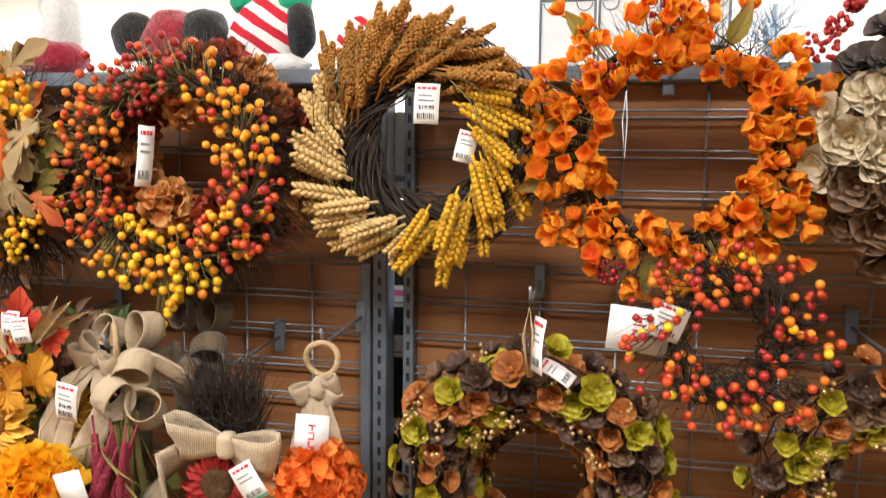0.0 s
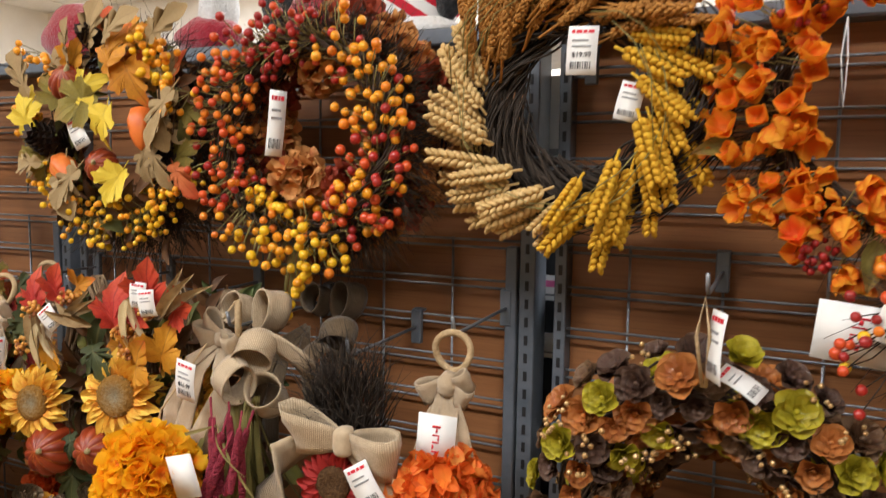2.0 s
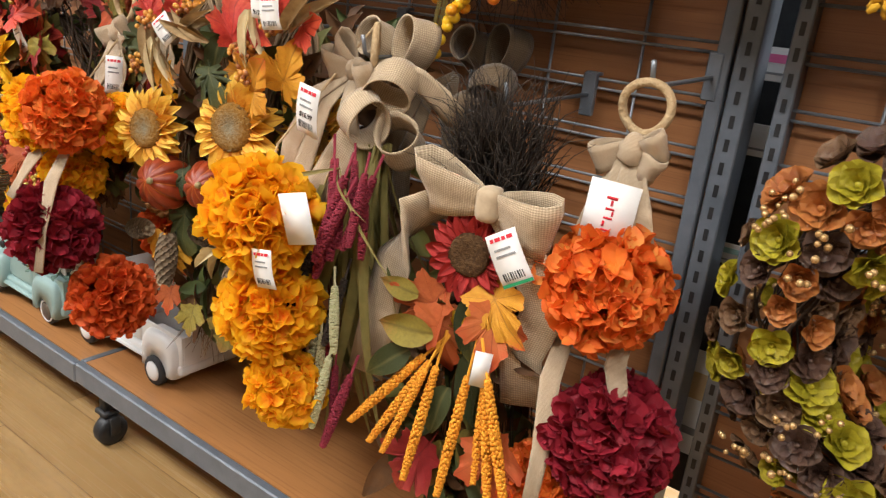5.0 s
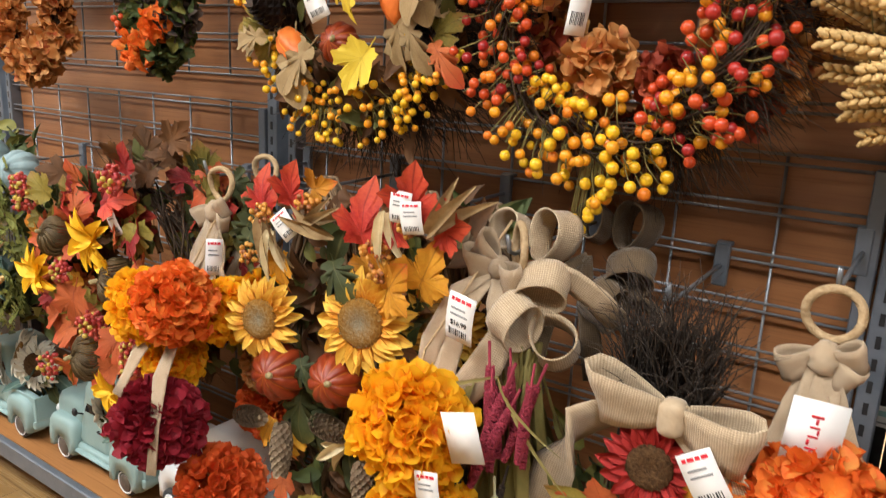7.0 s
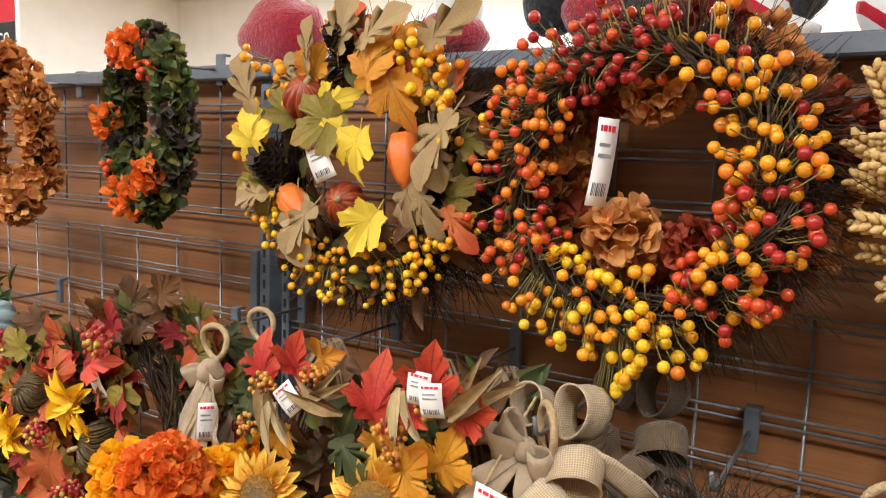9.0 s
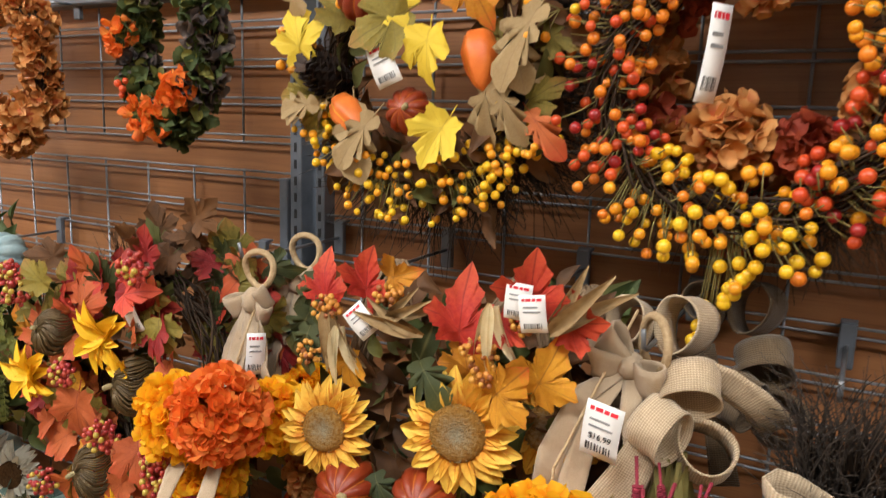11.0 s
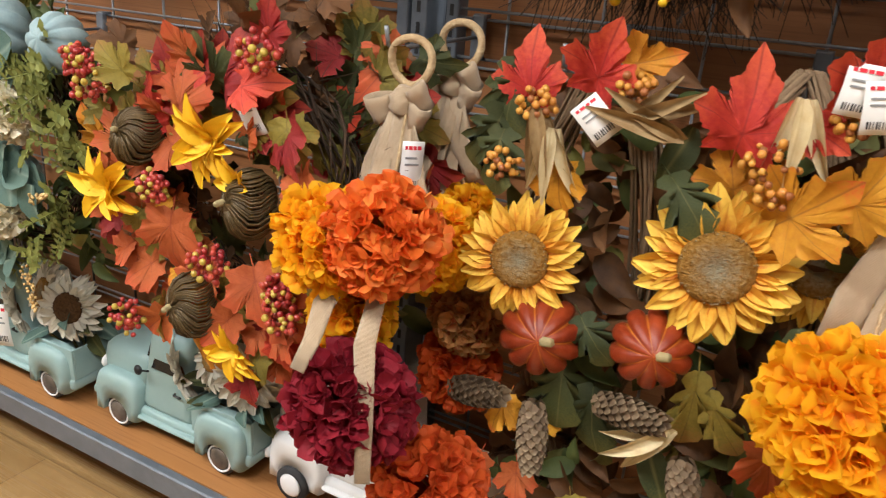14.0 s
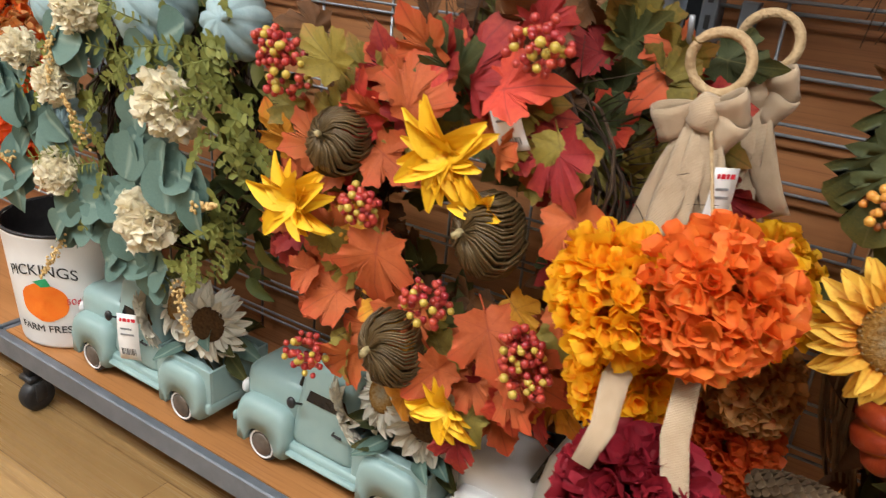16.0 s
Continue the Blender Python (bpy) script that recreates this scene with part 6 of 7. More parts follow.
    for dx, dz in ((-0.35, -0.12), (0.14, -0.02), (0.3, -0.3)):
        blades.add(kind, put((0.03, -0.05, -0.14), (dx, -0.2, dz), FRONTWARD, 0.17))
    tagged(part("grass_tuft", blades, GRASS, w), kind="stuff")
    spike = [ear(0.11, 0.0078, 9, 36), ear(0.13, 0.0085, 9, 40)]
    for i in range(22):
        x, z = rnd(0.0, 0.085), -0.13 - rnd(0.0, 0.06)
        m = HEATHER
        if i > 10:
            x, z = rnd(-0.035, 0.07), -rnd(0.24, 0.46)
            m = (HEATHER_PALE, HEATHER, TWIG)[i % 3]
        piece("heather_spike", shared("heather_spike" + str(i % 2), spike[i % 2], m), w, put((x, rnd(-0.07, -0.02), z), (rnd(-0.35, 0.25), rnd(-0.3, 0.0), -1), FRONTWARD, rnd(0.75, 1.0)))
    price_tag(w, (-0.022, -0.062, -0.038), (0.12, -0.1, 1), (-0.1, -1, 0.05), 0.045, 0.068, "$16.99")
    return w


def brush_swag(at):
    """A dark bristle bundle with a wide burlap bow, a red sunflower and hanging leaves."""
    o = Vector(at)
    w = swag("bristle_swag", "dark bristle swag with burlap bow and red sunflower", at)

    def p_(x, z, y=1.14):
        return Vector((x, y, z)) - o
    g = Geo()
    for i in range(620):
        b = Vector((rnd(-0.05, 0.05), rnd(-0.025, 0.04), rnd(-0.16, -0.05)))
        d = Vector((b.x * 6 + rnd(-0.35, 0.35), rnd(-0.4, 0.3), 1))
        l = rnd(0.04, 0.115)
        q = Vector((rnd(-1, 1), rnd(-1, 0.5), rnd(-0.6, 0.6))) * 0.025
        g.add(tube([b, b + d * l * 0.5, b + d * l * 0.8 + q * 0.5, b + d * l + q * 1.5], 0.0012, 3, 0.3))
    for i in range(160):
        b = Vector((rnd(-0.05, 0.05), rnd(0.0, 0.04), -0.12))
        d = Vector((rnd(-0.2, 0.2), rnd(-0.05, 0.1), -1))
        g.add(tube([b, b + d * rnd(0.2, 0.5)], 0.0015, 3, 0.5))
    tagged(part("bristle_brush", g, TWIG, w, "black brush bristles"), kind="stuff")
    for s in (-1, 1):
        b = Geo()
        bow_loop((0.026, -0.04, -0.112), (s, -0.15, 0.14 if s < 0 else -0.1), 0.1, 0.076, (0.28 * s, -0.35, 1), b, 0.26, 0.19)
        part("bow_loop", b, BURLAP, w)
    part("knot", Geo().add(box(0.01, 0.042, -0.062, -0.026, -0.136, -0.09, 0.012)), BURLAP, w)
    for x1, z1 in ((-0.165, -0.43), (0.105, -0.37)):
        s = 1 if x1 > 0 else -1
        part("ribbon_tail", Geo().add(ribbon([(0.02 * s, -0.035, -0.11), (0.085 * s, -0.05, -0.15), (0.12 * s, -0.04, -0.23), (x1 * 0.9, -0.035, z1 * 0.8), (x1, -0.03, z1)], 0.06, [(0.2, 0, 1), (0.6, 0, 0.8), (1, 0, 0.3), (1, 0.1, 0.1), (1, 0.2, 0)], spread=[0.6, 0.9, 1, 1, 1.0])), BURLAP, w)
    disc_head(w, p_(-0.633, 0.715, 1.145), (0.12, -1, 0.1), 0.068, SUN_RED, DISC_DARK, "red_sunflower", "dark red sunflower head", 0.42)
    disc_head(w, p_(-0.623, 0.6, 1.15), (0.1, -1, -0.3), 0.045, SUN_BRIGHT, DISC_DARK, "small_sunflower", "small yellow sunflower head", 0.35)
    for x, z, dx, dz, s, m in ((-0.67, 0.65, -0.5, -0.9, 0.11, LEAF_RUST), (-0.60, 0.68, 0.6, -0.5, 0.095, LEAF_GOLD), (-0.585, 0.66, 0.2, -1, 0.085, LEAF_RUST), (-0.66, 0.63, 0.1, -1, 0.1, LEAF_RUST), (-0.56, 0.48, 0.5, -1, 0.1, LEAF_RUST), (-0.66, 0.42, -0.5, -1, 0.1, LEAF_CRIMSON)):
        leaf(w, MAPLES, "maple", p_(x, z, rnd(1.135, 1.16)), (dx, -0.15, dz), (rnd(-0.2, 0.3), -1, 0.2), s, m)
    for x, z, dx, dz, s, m in ((-0.62, 0.66, 0.15, -1, 0.13, LEAF_GREEN), (-0.66, 0.6, -0.9, -0.1, 0.13, LEAF_OLIVE), (-0.7, 0.56, -0.6, -0.5, 0.12, LEAF_GREEN), (-0.63, 0.53, -0.3, -1, 0.12, LEAF_GREEN), (-0.6, 0.54, 0.3, -1, 0.11, LEAF_GREEN), (-0.65, 0.47, -0.9, -0.6, 0.11, LEAF_GREEN), (-0.6, 0.47, 0.2, -1, 0.11, LEAF_OLIVE), (-0.64, 0.43, -0.1, -1, 0.12, LEAF_OLIVE), (-0.58, 0.42, 0.6, -0.8, 0.1, LEAF_GREEN), (-0.68, 0.4, -0.7, -0.7, 0.1, LEAF_GREEN), (-0.63, 0.37, 0, -1, 0.11, LEAF_GREEN), (-0.7, 0.64, -0.9, 0.1, 0.09, LEAF_OLIVE), (-0.61, 0.58, 0.05, -1, 0.15, LEAF_GREEN)):
        leaf(w, OVALS, "oval", p_(x, z, rnd(1.12, 1.15)), (dx, -0.2, dz), (rnd(-0.3, 0.3), -1, 0.2), s * 0.72, m)
    spike = ear(0.165, 0.0068, 6, 34)
    for x, z, dx in ((-0.665, 0.555, -0.5), (-0.66, 0.55, -0.32), (-0.65, 0.555, -0.1), (-0.58, 0.57, 0.1), (-0.575, 0.57, 0.25), (-0.565, 0.575, 0.42), (-0.6, 0.56, -0.05), (-0.675, 0.56, -0.75)):
        piece("orange_ear", shared("orange_ear", spike, EAR_ORANGE), w, put(p_(x, z, rnd(1.11, 1.14)), (dx, -0.15, -1), FRONTWARD, rnd(0.85, 1.1)))
    pts = [Vector((rnd(-0.09, 0.09), rnd(-0.02, 0.04), -rnd(0.2, 0.62))) for _ in range(90)]
    leaf_filler(w, pts, 90, 0.075, LEAF_DARK, OVALS, jit=0.03)
    leaf_filler(w, pts, 70, 0.08, LEAF_FOLIAGE, OVALS, "green_foliage", jit=0.03)
    price_tag(w, p_(-0.58, 0.765, 1.12), (-0.62, -0.05, 1), (0.1, -1, 0.1), 0.042, 0.068, "", True)
    plain_card(w, p_(-0.572, 0.61, 1.11), (0.1, 0, 1), (0.6, -1, 0), 0.022, 0.05, False)
    return w


# ---- on the deck ----
def fender_shape(fx, y0, s):
    """A pontoon fender with a wheel arch, rounded toward its outer side."""
    outer, inner = [], []
    for k in range(17):
        t = math.pi * k / 16
        c, q = math.cos(t), math.sin(t)
        outer.append((0.06 * math.copysign(abs(c) ** 0.42, c), 0.03 + 0.09 * q ** 0.42))
        inner.append((0.035 * c, 0.03 + 0.036 * q))
    v, f = [], []
    layers = ((0.0, 0.72), (0.003, 0.86), (0.009, 0.96), (0.018, 1.0), (0.042, 1.0))
    for y, k in layers:
        for (ox, oz), (ix, iz) in zip(outer, inner):
            v.append((fx + ix + (ox - ix) * k, y0 + s * y, iz + (oz - iz) * k))
        for ix, iz in inner:
            v.append((fx + ix, y0 + s * (y if y > 0 else 0.0), iz))
    n = 17
    for j in range(len(layers) - 1):
        a, b = j * 2 * n, (j + 1) * 2 * n
        for k in range(n - 1):
            f.append((a + k, a + k + 1, b + k + 1, b + k))
            f.append((a + n + k, b + n + k, b + n + k + 1, a + n + k + 1))
        f.append((a, b, b + n, a + n))
        f.append((a + n - 1, a + 2 * n - 1, b + 2 * n - 1, b + n - 1))
    for k in range(n - 1):
        f.append((k, n + k, n + k + 1, k + 1))
    return shape_of(v, f)


def flower_truck(x, y, body_mat, label, bunch=True):
    """A toy pickup planter that faces the aisle's far end: body, open bed, fenders, wheels, windows, mirror."""
    w = thing("toy_truck", label, "toy truck", (x, y, DECK_Z + 0.001), "toy trucks")
    W = 0.175
    g = Geo()
    g.add(box(-0.2, 0.205, 0.012, W - 0.012, 0.035, 0.062, 0.008))
    part("chassis", g, body_mat, w)
    part("hood", Geo().add(box(-0.2, -0.06, 0.026, W - 0.026, 0.055, 0.168, 0.03)), body_mat, w)
    bm = box(-0.082, 0.055, 0.018, W - 0.018, 0.055, 0.234, 0.02)
    v = bm[0].copy()
    up = np.clip((v[:, 2] - 0.145) / 0.085, 0, 1)
    v[:, 0] = v[:, 0] + up * np.where(v[:, 0] < 0, 0.03, -0.008)
    v[:, 1] = W / 2 + (v[:, 1] - W / 2) * (1 - 0.14 * up)
    cab = part("cab", Geo().add((v, bm[1], bm[2])), body_mat, w)
    for s, yy in ((1, 0.0235), (-1, W - 0.0235)):
        q = [(-0.044, 0.156), (0.03, 0.156), (0.026, 0.212), (-0.028, 0.212)]
        lean = 0.0105
        vv = [(px, yy - s * 0.0035 + s * lean * (pz - 0.156) / 0.056, pz) for px, pz in q] + [(px, yy + s * 0.002 + s * lean * (pz - 0.156) / 0.056, pz) for px, pz in q]
        ff = [(0, 1, 2, 3), (7, 6, 5, 4), (0, 4, 5, 1), (1, 5, 6, 2), (2, 6, 7, 3), (3, 7, 4, 0)]
        part("side_window", Geo().add(shape_of(vv, ff)), WINDOW, cab, "black window opening", False)
    part("windscreen", Geo().add(box(-0.004, 0.004, 0.04, W - 0.04, -0.028, 0.026, 0.002), pose(-0.066, 0, 0.186, 0, 22, 0)), WINDOW, cab, "black windscreen", False)
    t = 0.005
    g = Geo()
    for q in ((0.058, 0.205, 0.016, 0.016 + t), (0.058, 0.205, W - 0.016 - t, W - 0.016), (0.2, 0.205, 0.016 + t, W - 0.016 - t), (0.058, 0.063, 0.016 + t, W - 0.016 - t)):
        g.add(box(*q, 0.06, 0.128, 0.0015))
    g.add(box(0.063, 0.2, 0.02, W - 0.02, 0.06, 0.066))
    part("cargo_bed", g, body_mat, w, "open cargo bed", False)
    for fx in (-0.132, 0.135):
        for yy in (0.0, W - 0.04):
            near = yy < 0.05
            part("fender", Geo().add(fender_shape(fx, 0.0 if near else W, 1 if near else -1)), body_mat, w)
            cy = (0.008 if body_mat is TEAL else -0.008) if near else W - 0.026
            rot = pose(fx, cy, 0.0335, -90, 0, 0)
            wh = part("wheel", Geo().add(lathe([(0.0005, 0.0), (0.031, 0.0), (0.0335, 0.003), (0.0335, 0.016), (0.031, 0.018), (0.0005, 0.018)], 28), rot), TYRE, w, "dark rubber wheel")
            if near and body_mat is TEAL:
                part("whitewall", Geo().add(lathe([(0.024, -0.0005), (0.0245, -0.0022), (0.0272, -0.0022), (0.0278, -0.0005)], 28, closed=False), rot), ENAMEL, wh, "white tyre ring")
            if near:
                part("hubcap", Geo().add(lathe([(0.0225, -0.0008), (0.02, -0.003), (0.012, -0.005), (0.0005, -0.0055)], 24), rot), HUB if body_mat is TEAL else ENAMEL, wh)
    part("running_board", Geo().add(box(-0.075, 0.078, 0.002, 0.03, 0.04, 0.05, 0.004)), body_mat, w)
    part("front_bumper", Geo().add(box(-0.212, -0.2, 0.012, W - 0.012, 0.045, 0.066, 0.005)), body_mat, w)
    for yy in (0.045, W - 0.045):
        part("headlight", Geo().add(lathe([(0.014, 0), (0.014, 0.006), (0.009, 0.011), (0.0005, 0.012)], 16), pose(-0.198, yy, 0.108, 0, -90, 0)), ENAMEL, w)
    part("grille", Geo().add(box(-0.2035, -0.199, 0.066, W - 0.066, 0.07, 0.125, 0.001)), BLACK, w, smooth=False)
    for k in range(4):
        part("louvre", Geo().add(box(-0.102, -0.084, 0.027, 0.0302, 0.088 + 0.009 * k, 0.0925 + 0.009 * k, 0.001)), body_mat, w, smooth=False)
    part("wing_mirror", Geo().add(ball(1.0, 12, 8), Matrix.Translation((-0.062, 0.004, 0.152)) @ Matrix.Diagonal((0.009, 0.006, 0.0105, 1))).add(tube([(-0.055, 0.022, 0.143), (-0.062, 0.006, 0.15)], 0.002, 6)), BLACK, w, "round black wing mirror")
    part("door_handle", Geo().add(tube([(0.018, 0.018, 0.122), (0.02, 0.012, 0.122), (0.038, 0.012, 0.122)], 0.0022, 6)), BLACK, w)
    if bunch:
        b = thing("sunflower_bunch", "bunch of cream sunflowers standing in a toy truck bed", "flowers", (x + 0.145, y + 0.09, DECK_Z + 0.068), "flower bunches")
        disc_head(b, (-0.05, -0.045, 0.15), (-0.3, -1, 0.4), 0.072, SUN_WHITE, DISC, "cream_sunflower")
        disc_head(b, (0.04, -0.055, 0.145), (0.3, -1, 0.2), 0.075, SUN_WHITE, DISC_DARK, "cream_sunflower")
        disc_head(b, (-0.12, -0.06, 0.1), (-0.7, -0.7, -0.3), 0.065, SUN_WHITE, DISC_DARK, "cream_sunflower", disc_r=0.25)
        for px, py, pz in ((-0.05, -0.04, 0.145), (0.04, -0.05, 0.14), (-0.12, -0.055, 0.095), (0, 0.02, 0.12)):
            part("stem", Geo().add(tube([(px * 0.4, 0, 0), (px * 0.8, py * 0.7, pz * 0.6), (px, py, pz)], 0.003, 5)), STEM, b)
        for k in range(14):
            a = rnd(0, 6.283)
            leaf(b, OVALS, "oval", (0.05 * math.cos(a), -0.02 + 0.04 * math.sin(a), rnd(0.05, 0.12)), (math.cos(a), math.sin(a) - 0.4, rnd(-0.4, 0.6)), (0, -0.7, 0.7), rnd(0.05, 0.075), LEAF_GREEN if k % 3 else EUCALYPTUS)
    return w


def bucket(at):
    w = thing("metal_bucket", "white enamel bucket with a painted pumpkin and lettering", "bucket", at)
    r0, r1, h = 0.112, 0.132, 0.262
    rows = [(0.001, 0.002), (r0, 0.0), (r0 + 0.002, 0.006), (r0 + 0.016, 0.2), (r1, h - 0.012), (r1 + 0.003, h - 0.006), (r1 + 0.002, h), (r1 - 0.003, h)]
    part("shell", Geo().add(lathe(rows, 48, closed=False)), ENAMEL, w)
    part("lining", Geo().add(lathe([(r1 - 0.0032, h - 0.001), (r1 - 0.006, h - 0.02), (r0 - 0.003, 0.012), (0.001, 0.008)], 48, closed=False)), BLACK, w, "black painted inside")
    part("rim", Geo().add(tube([((r1 + 0.001) * math.cos(6.283 * i / 48), (r1 + 0.001) * math.sin(6.283 * i / 48), h) for i in range(48)], 0.004, 7, 1.0, True)), BLACK, w, "black rolled rim")

    def on_shell(bend, z, size, text, material, turn):
        r = r0 + 0.002 + (r1 - r0) * z / h + 0.0012
        cu = words(text, size, material, None, w)
        for v in cu.data.vertices:
            a = v.co.x / r + turn
            zz = z + v.co.y - bend * (v.co.x * v.co.x)
            rr = r0 + 0.0022 + 0.079 * zz * 0.99 + 0.001 + v.co.z
            v.co = Vector((rr * math.sin(a), -rr * math.cos(a), zz))
        return cu
    F = 0.5
    on_shell(2.6, 0.176, 0.034, "PICKINGS", INK_BLACK, F)
    on_shell(0.0, 0.04, 0.024, "FARM FRESH", INK_BLACK, F)
    on_shell(0.0, 0.108, 0.02, "50¢/LB", INK_RED, F + 0.58)
    v, f = [], []
    for k in range(40):
        t = 6.283 * k / 40
        rad = 0.044 * (1 + 0.05 * abs(math.sin(3 * t)))
        v.append((rad * 1.1 * math.cos(t), rad * math.sin(t)))
    pts = []
    for px, pz in [(0, 0)] + v:
        zz = 0.112 + pz
        rr = r0 + 0.0022 + 0.079 * zz + 0.0012
        a = F + px / rr
        pts.append((rr * math.sin(a), -rr * math.cos(a), zz))
    part("painted_pumpkin", Geo().add(shape_of(pts, [(0, 1 + k, 1 + (k + 1) % 40) for k in range(40)])), INK_ORANGE, w, "painted orange pumpkin", False)
    pts = []
    for px, pz in ((0, 0), (-0.016, 0.012), (0.012, 0.022), (0.02, 0.004)):
        zz = 0.148 + pz
        rr = r0 + 0.0022 + 0.079 * zz + 0.0018
        a = F + px / rr
        pts.append((rr * math.sin(a), -rr * math.cos(a), zz))
    part("painted_leaf", Geo().add(shape_of(pts, [(0, 3, 2, 1)])), INK_GREEN, w, "painted green leaf", False)
    return w


# ---- on the top shelf ----
TOP = 1.467


def plush(name, label, at, pieces):
    w = thing(name, label, "plush toy", at, "plush toys")
    for nm, material, px, py, pz, sx, sy, sz in pieces:
        v, f, a = ball(1.0, 20, 14)
        v = np.array([Vector(q) * (1 + 0.12 * noise.noise(Vector(q) * 1.7 + Vector((px * 9, 0, pz * 9)))) for q in v])
        part(nm, Geo().add((v, f, np.stack((v[:, 0] * 0.25 + v[:, 2] * 0.35, a[:, 1]), 1)), Matrix.Translation((px, py, pz)) @ Matrix.Diagonal((sx, sy, sz, 1))), material, w)
    return w


wheat_wreath((-0.33, 1.335, 1.305))
physalis_wreath((0.125, 1.33, 1.31))
berry_wreath((-0.80, 1.30, 1.262))
hydrangea_wreath((-0.772, 1.40, 1.27), 0.185, extra=((-0.045, -0.09, -0.08, 0.045, HYDRANGEA), (0.04, -0.075, -0.09, 0.036, HYDRANGEA_RED), (0.11, -0.05, -0.03, 0.038, HYDRANGEA), (-0.02, -0.05, 0.115, 0.04, HYDRANGEA)))
leaf_wreath((-1.25, 1.29, 1.275))
green_wreath((-1.80, 1.30, 1.33), -18)
hydrangea_wreath((-2.385, 1.33, 1.3), 0.16, (HYDRANGEA, HYDRANGEA, WOOD_ORANGE), 0.042, "orange and rust petal wreath on the wire rack", "petal_wreath", -6, 24)
rose_wreath((0.55, 1.32, 1.32), 0.14, 15, 0, 0.045, (WOOD_CREAM, WOOD_CREAM, WOOD_BLACK, WOOD_TAUPE), "cream and charcoal curled wood shaving wreath", False, 0.07)
w = rose_wreath((-0.1, 1.29, 0.72), 0.186, 27, tube_r=0.066)
part("tag_loop", Geo().add(tube([(0.0, -0.09, 0.21), (-0.008, -0.11, 0.28), (0.0, -0.1, 0.33), (0.008, -0.11, 0.28), (0.004, -0.09, 0.21)], 0.0025, 5)), JUTE, w, "jute hanging loop")
price_tag(w, (0.02, -0.115, 0.315), (0.05, 0, 1), (-0.85, -0.5, 0), 0.04, 0.09)
price_tag(w, (0.02, -0.09, 0.235), (-0.8, 0.2, 0.4), (0.2, -0.6, 0.8), 0.03, 0.06)
rose_wreath((-0.095, 1.41, 0.675), 0.175, 20, 0, 0.028, label="glossy wood rose wreath hung behind another of its kind")
rose_wreath((0.5, 1.30, 0.74), 0.186, 27, tube_r=0.066)
red_berry_wreath((0.215, 1.27, 1.0))
for x, z, reach in ((-0.33, 1.40, 0.15), (0.125, 1.455, 0.15), (-0.80, 1.43, 0.16), (-1.25, 1.44, 0.17), (-1.80, 1.47, 0.17), (-2.33, 1.45, 0.15), (0.52, 1.44, 0.15), (-0.105, 1.06, 0.22), (0.47, 1.0, 0.2), (0.215, 1.1, 0.2), (-0.661, 0.915, 0.25), (-0.476, 0.968, 0.235), (-1.549, 0.975, 0.27), (-1.306, 0.979, 0.27), (-2.448, 0.898, 0.25), (-1.75, 0.914, 0.26), (-1.05, 0.975, 0.26), (-0.87, 0.95, 0.3)):
    peg_hook(x, z, reach)
maple_wreath((-1.76, 1.20, 0.73))
eucalyptus_wreath((-2.36, 1.22, 0.71))
hydrangea_wreath((-3.0, 1.27, 0.68), 0.16, (MUM_ORANGE, MUM_RUST, HYDRANGEA, MUM_YELLOW), 0.05, "orange and rust silk flower wreath", "flower_wreath", 0.0, 18)
pom_hanger((-1.515, 1.215, 0.945), ((0.075, -0.165, -0.178, 0.07, MUM_ORANGE), (-0.005, -0.165, -0.2, 0.066, MUM_YELLOW), (0.09, -0.07, -0.21, 0.06, MUM_YELLOW), (0.005, -0.12, -0.315, 0.06, MUM_YELLOW), (0.055, -0.19, -0.395, 0.078, MUM_RED), (0.14, -0.13, -0.52, 0.074, MUM_RUST)), "jute ring hanger with orange, gold and burgundy flower balls", ((0.02, 0.01, -0.24, -0.34, -0.16, -0.24), (0.07, 0.115, -0.24, -0.45, -0.16, -0.25)), tag=((0.04, -0.05, -0.09), (0.8, -0.6, 0), 0.03, 0.07))
pom_hanger((-1.488, 1.30, 0.965), ((0.06, -0.06, -0.24, 0.06, MUM_YELLOW), (0.08, -0.06, -0.36, 0.058, HYDRANGEA), (0.07, -0.06, -0.45, 0.06, MUM_RUST)), "second jute ring hanger with golden and rust flower balls", ())
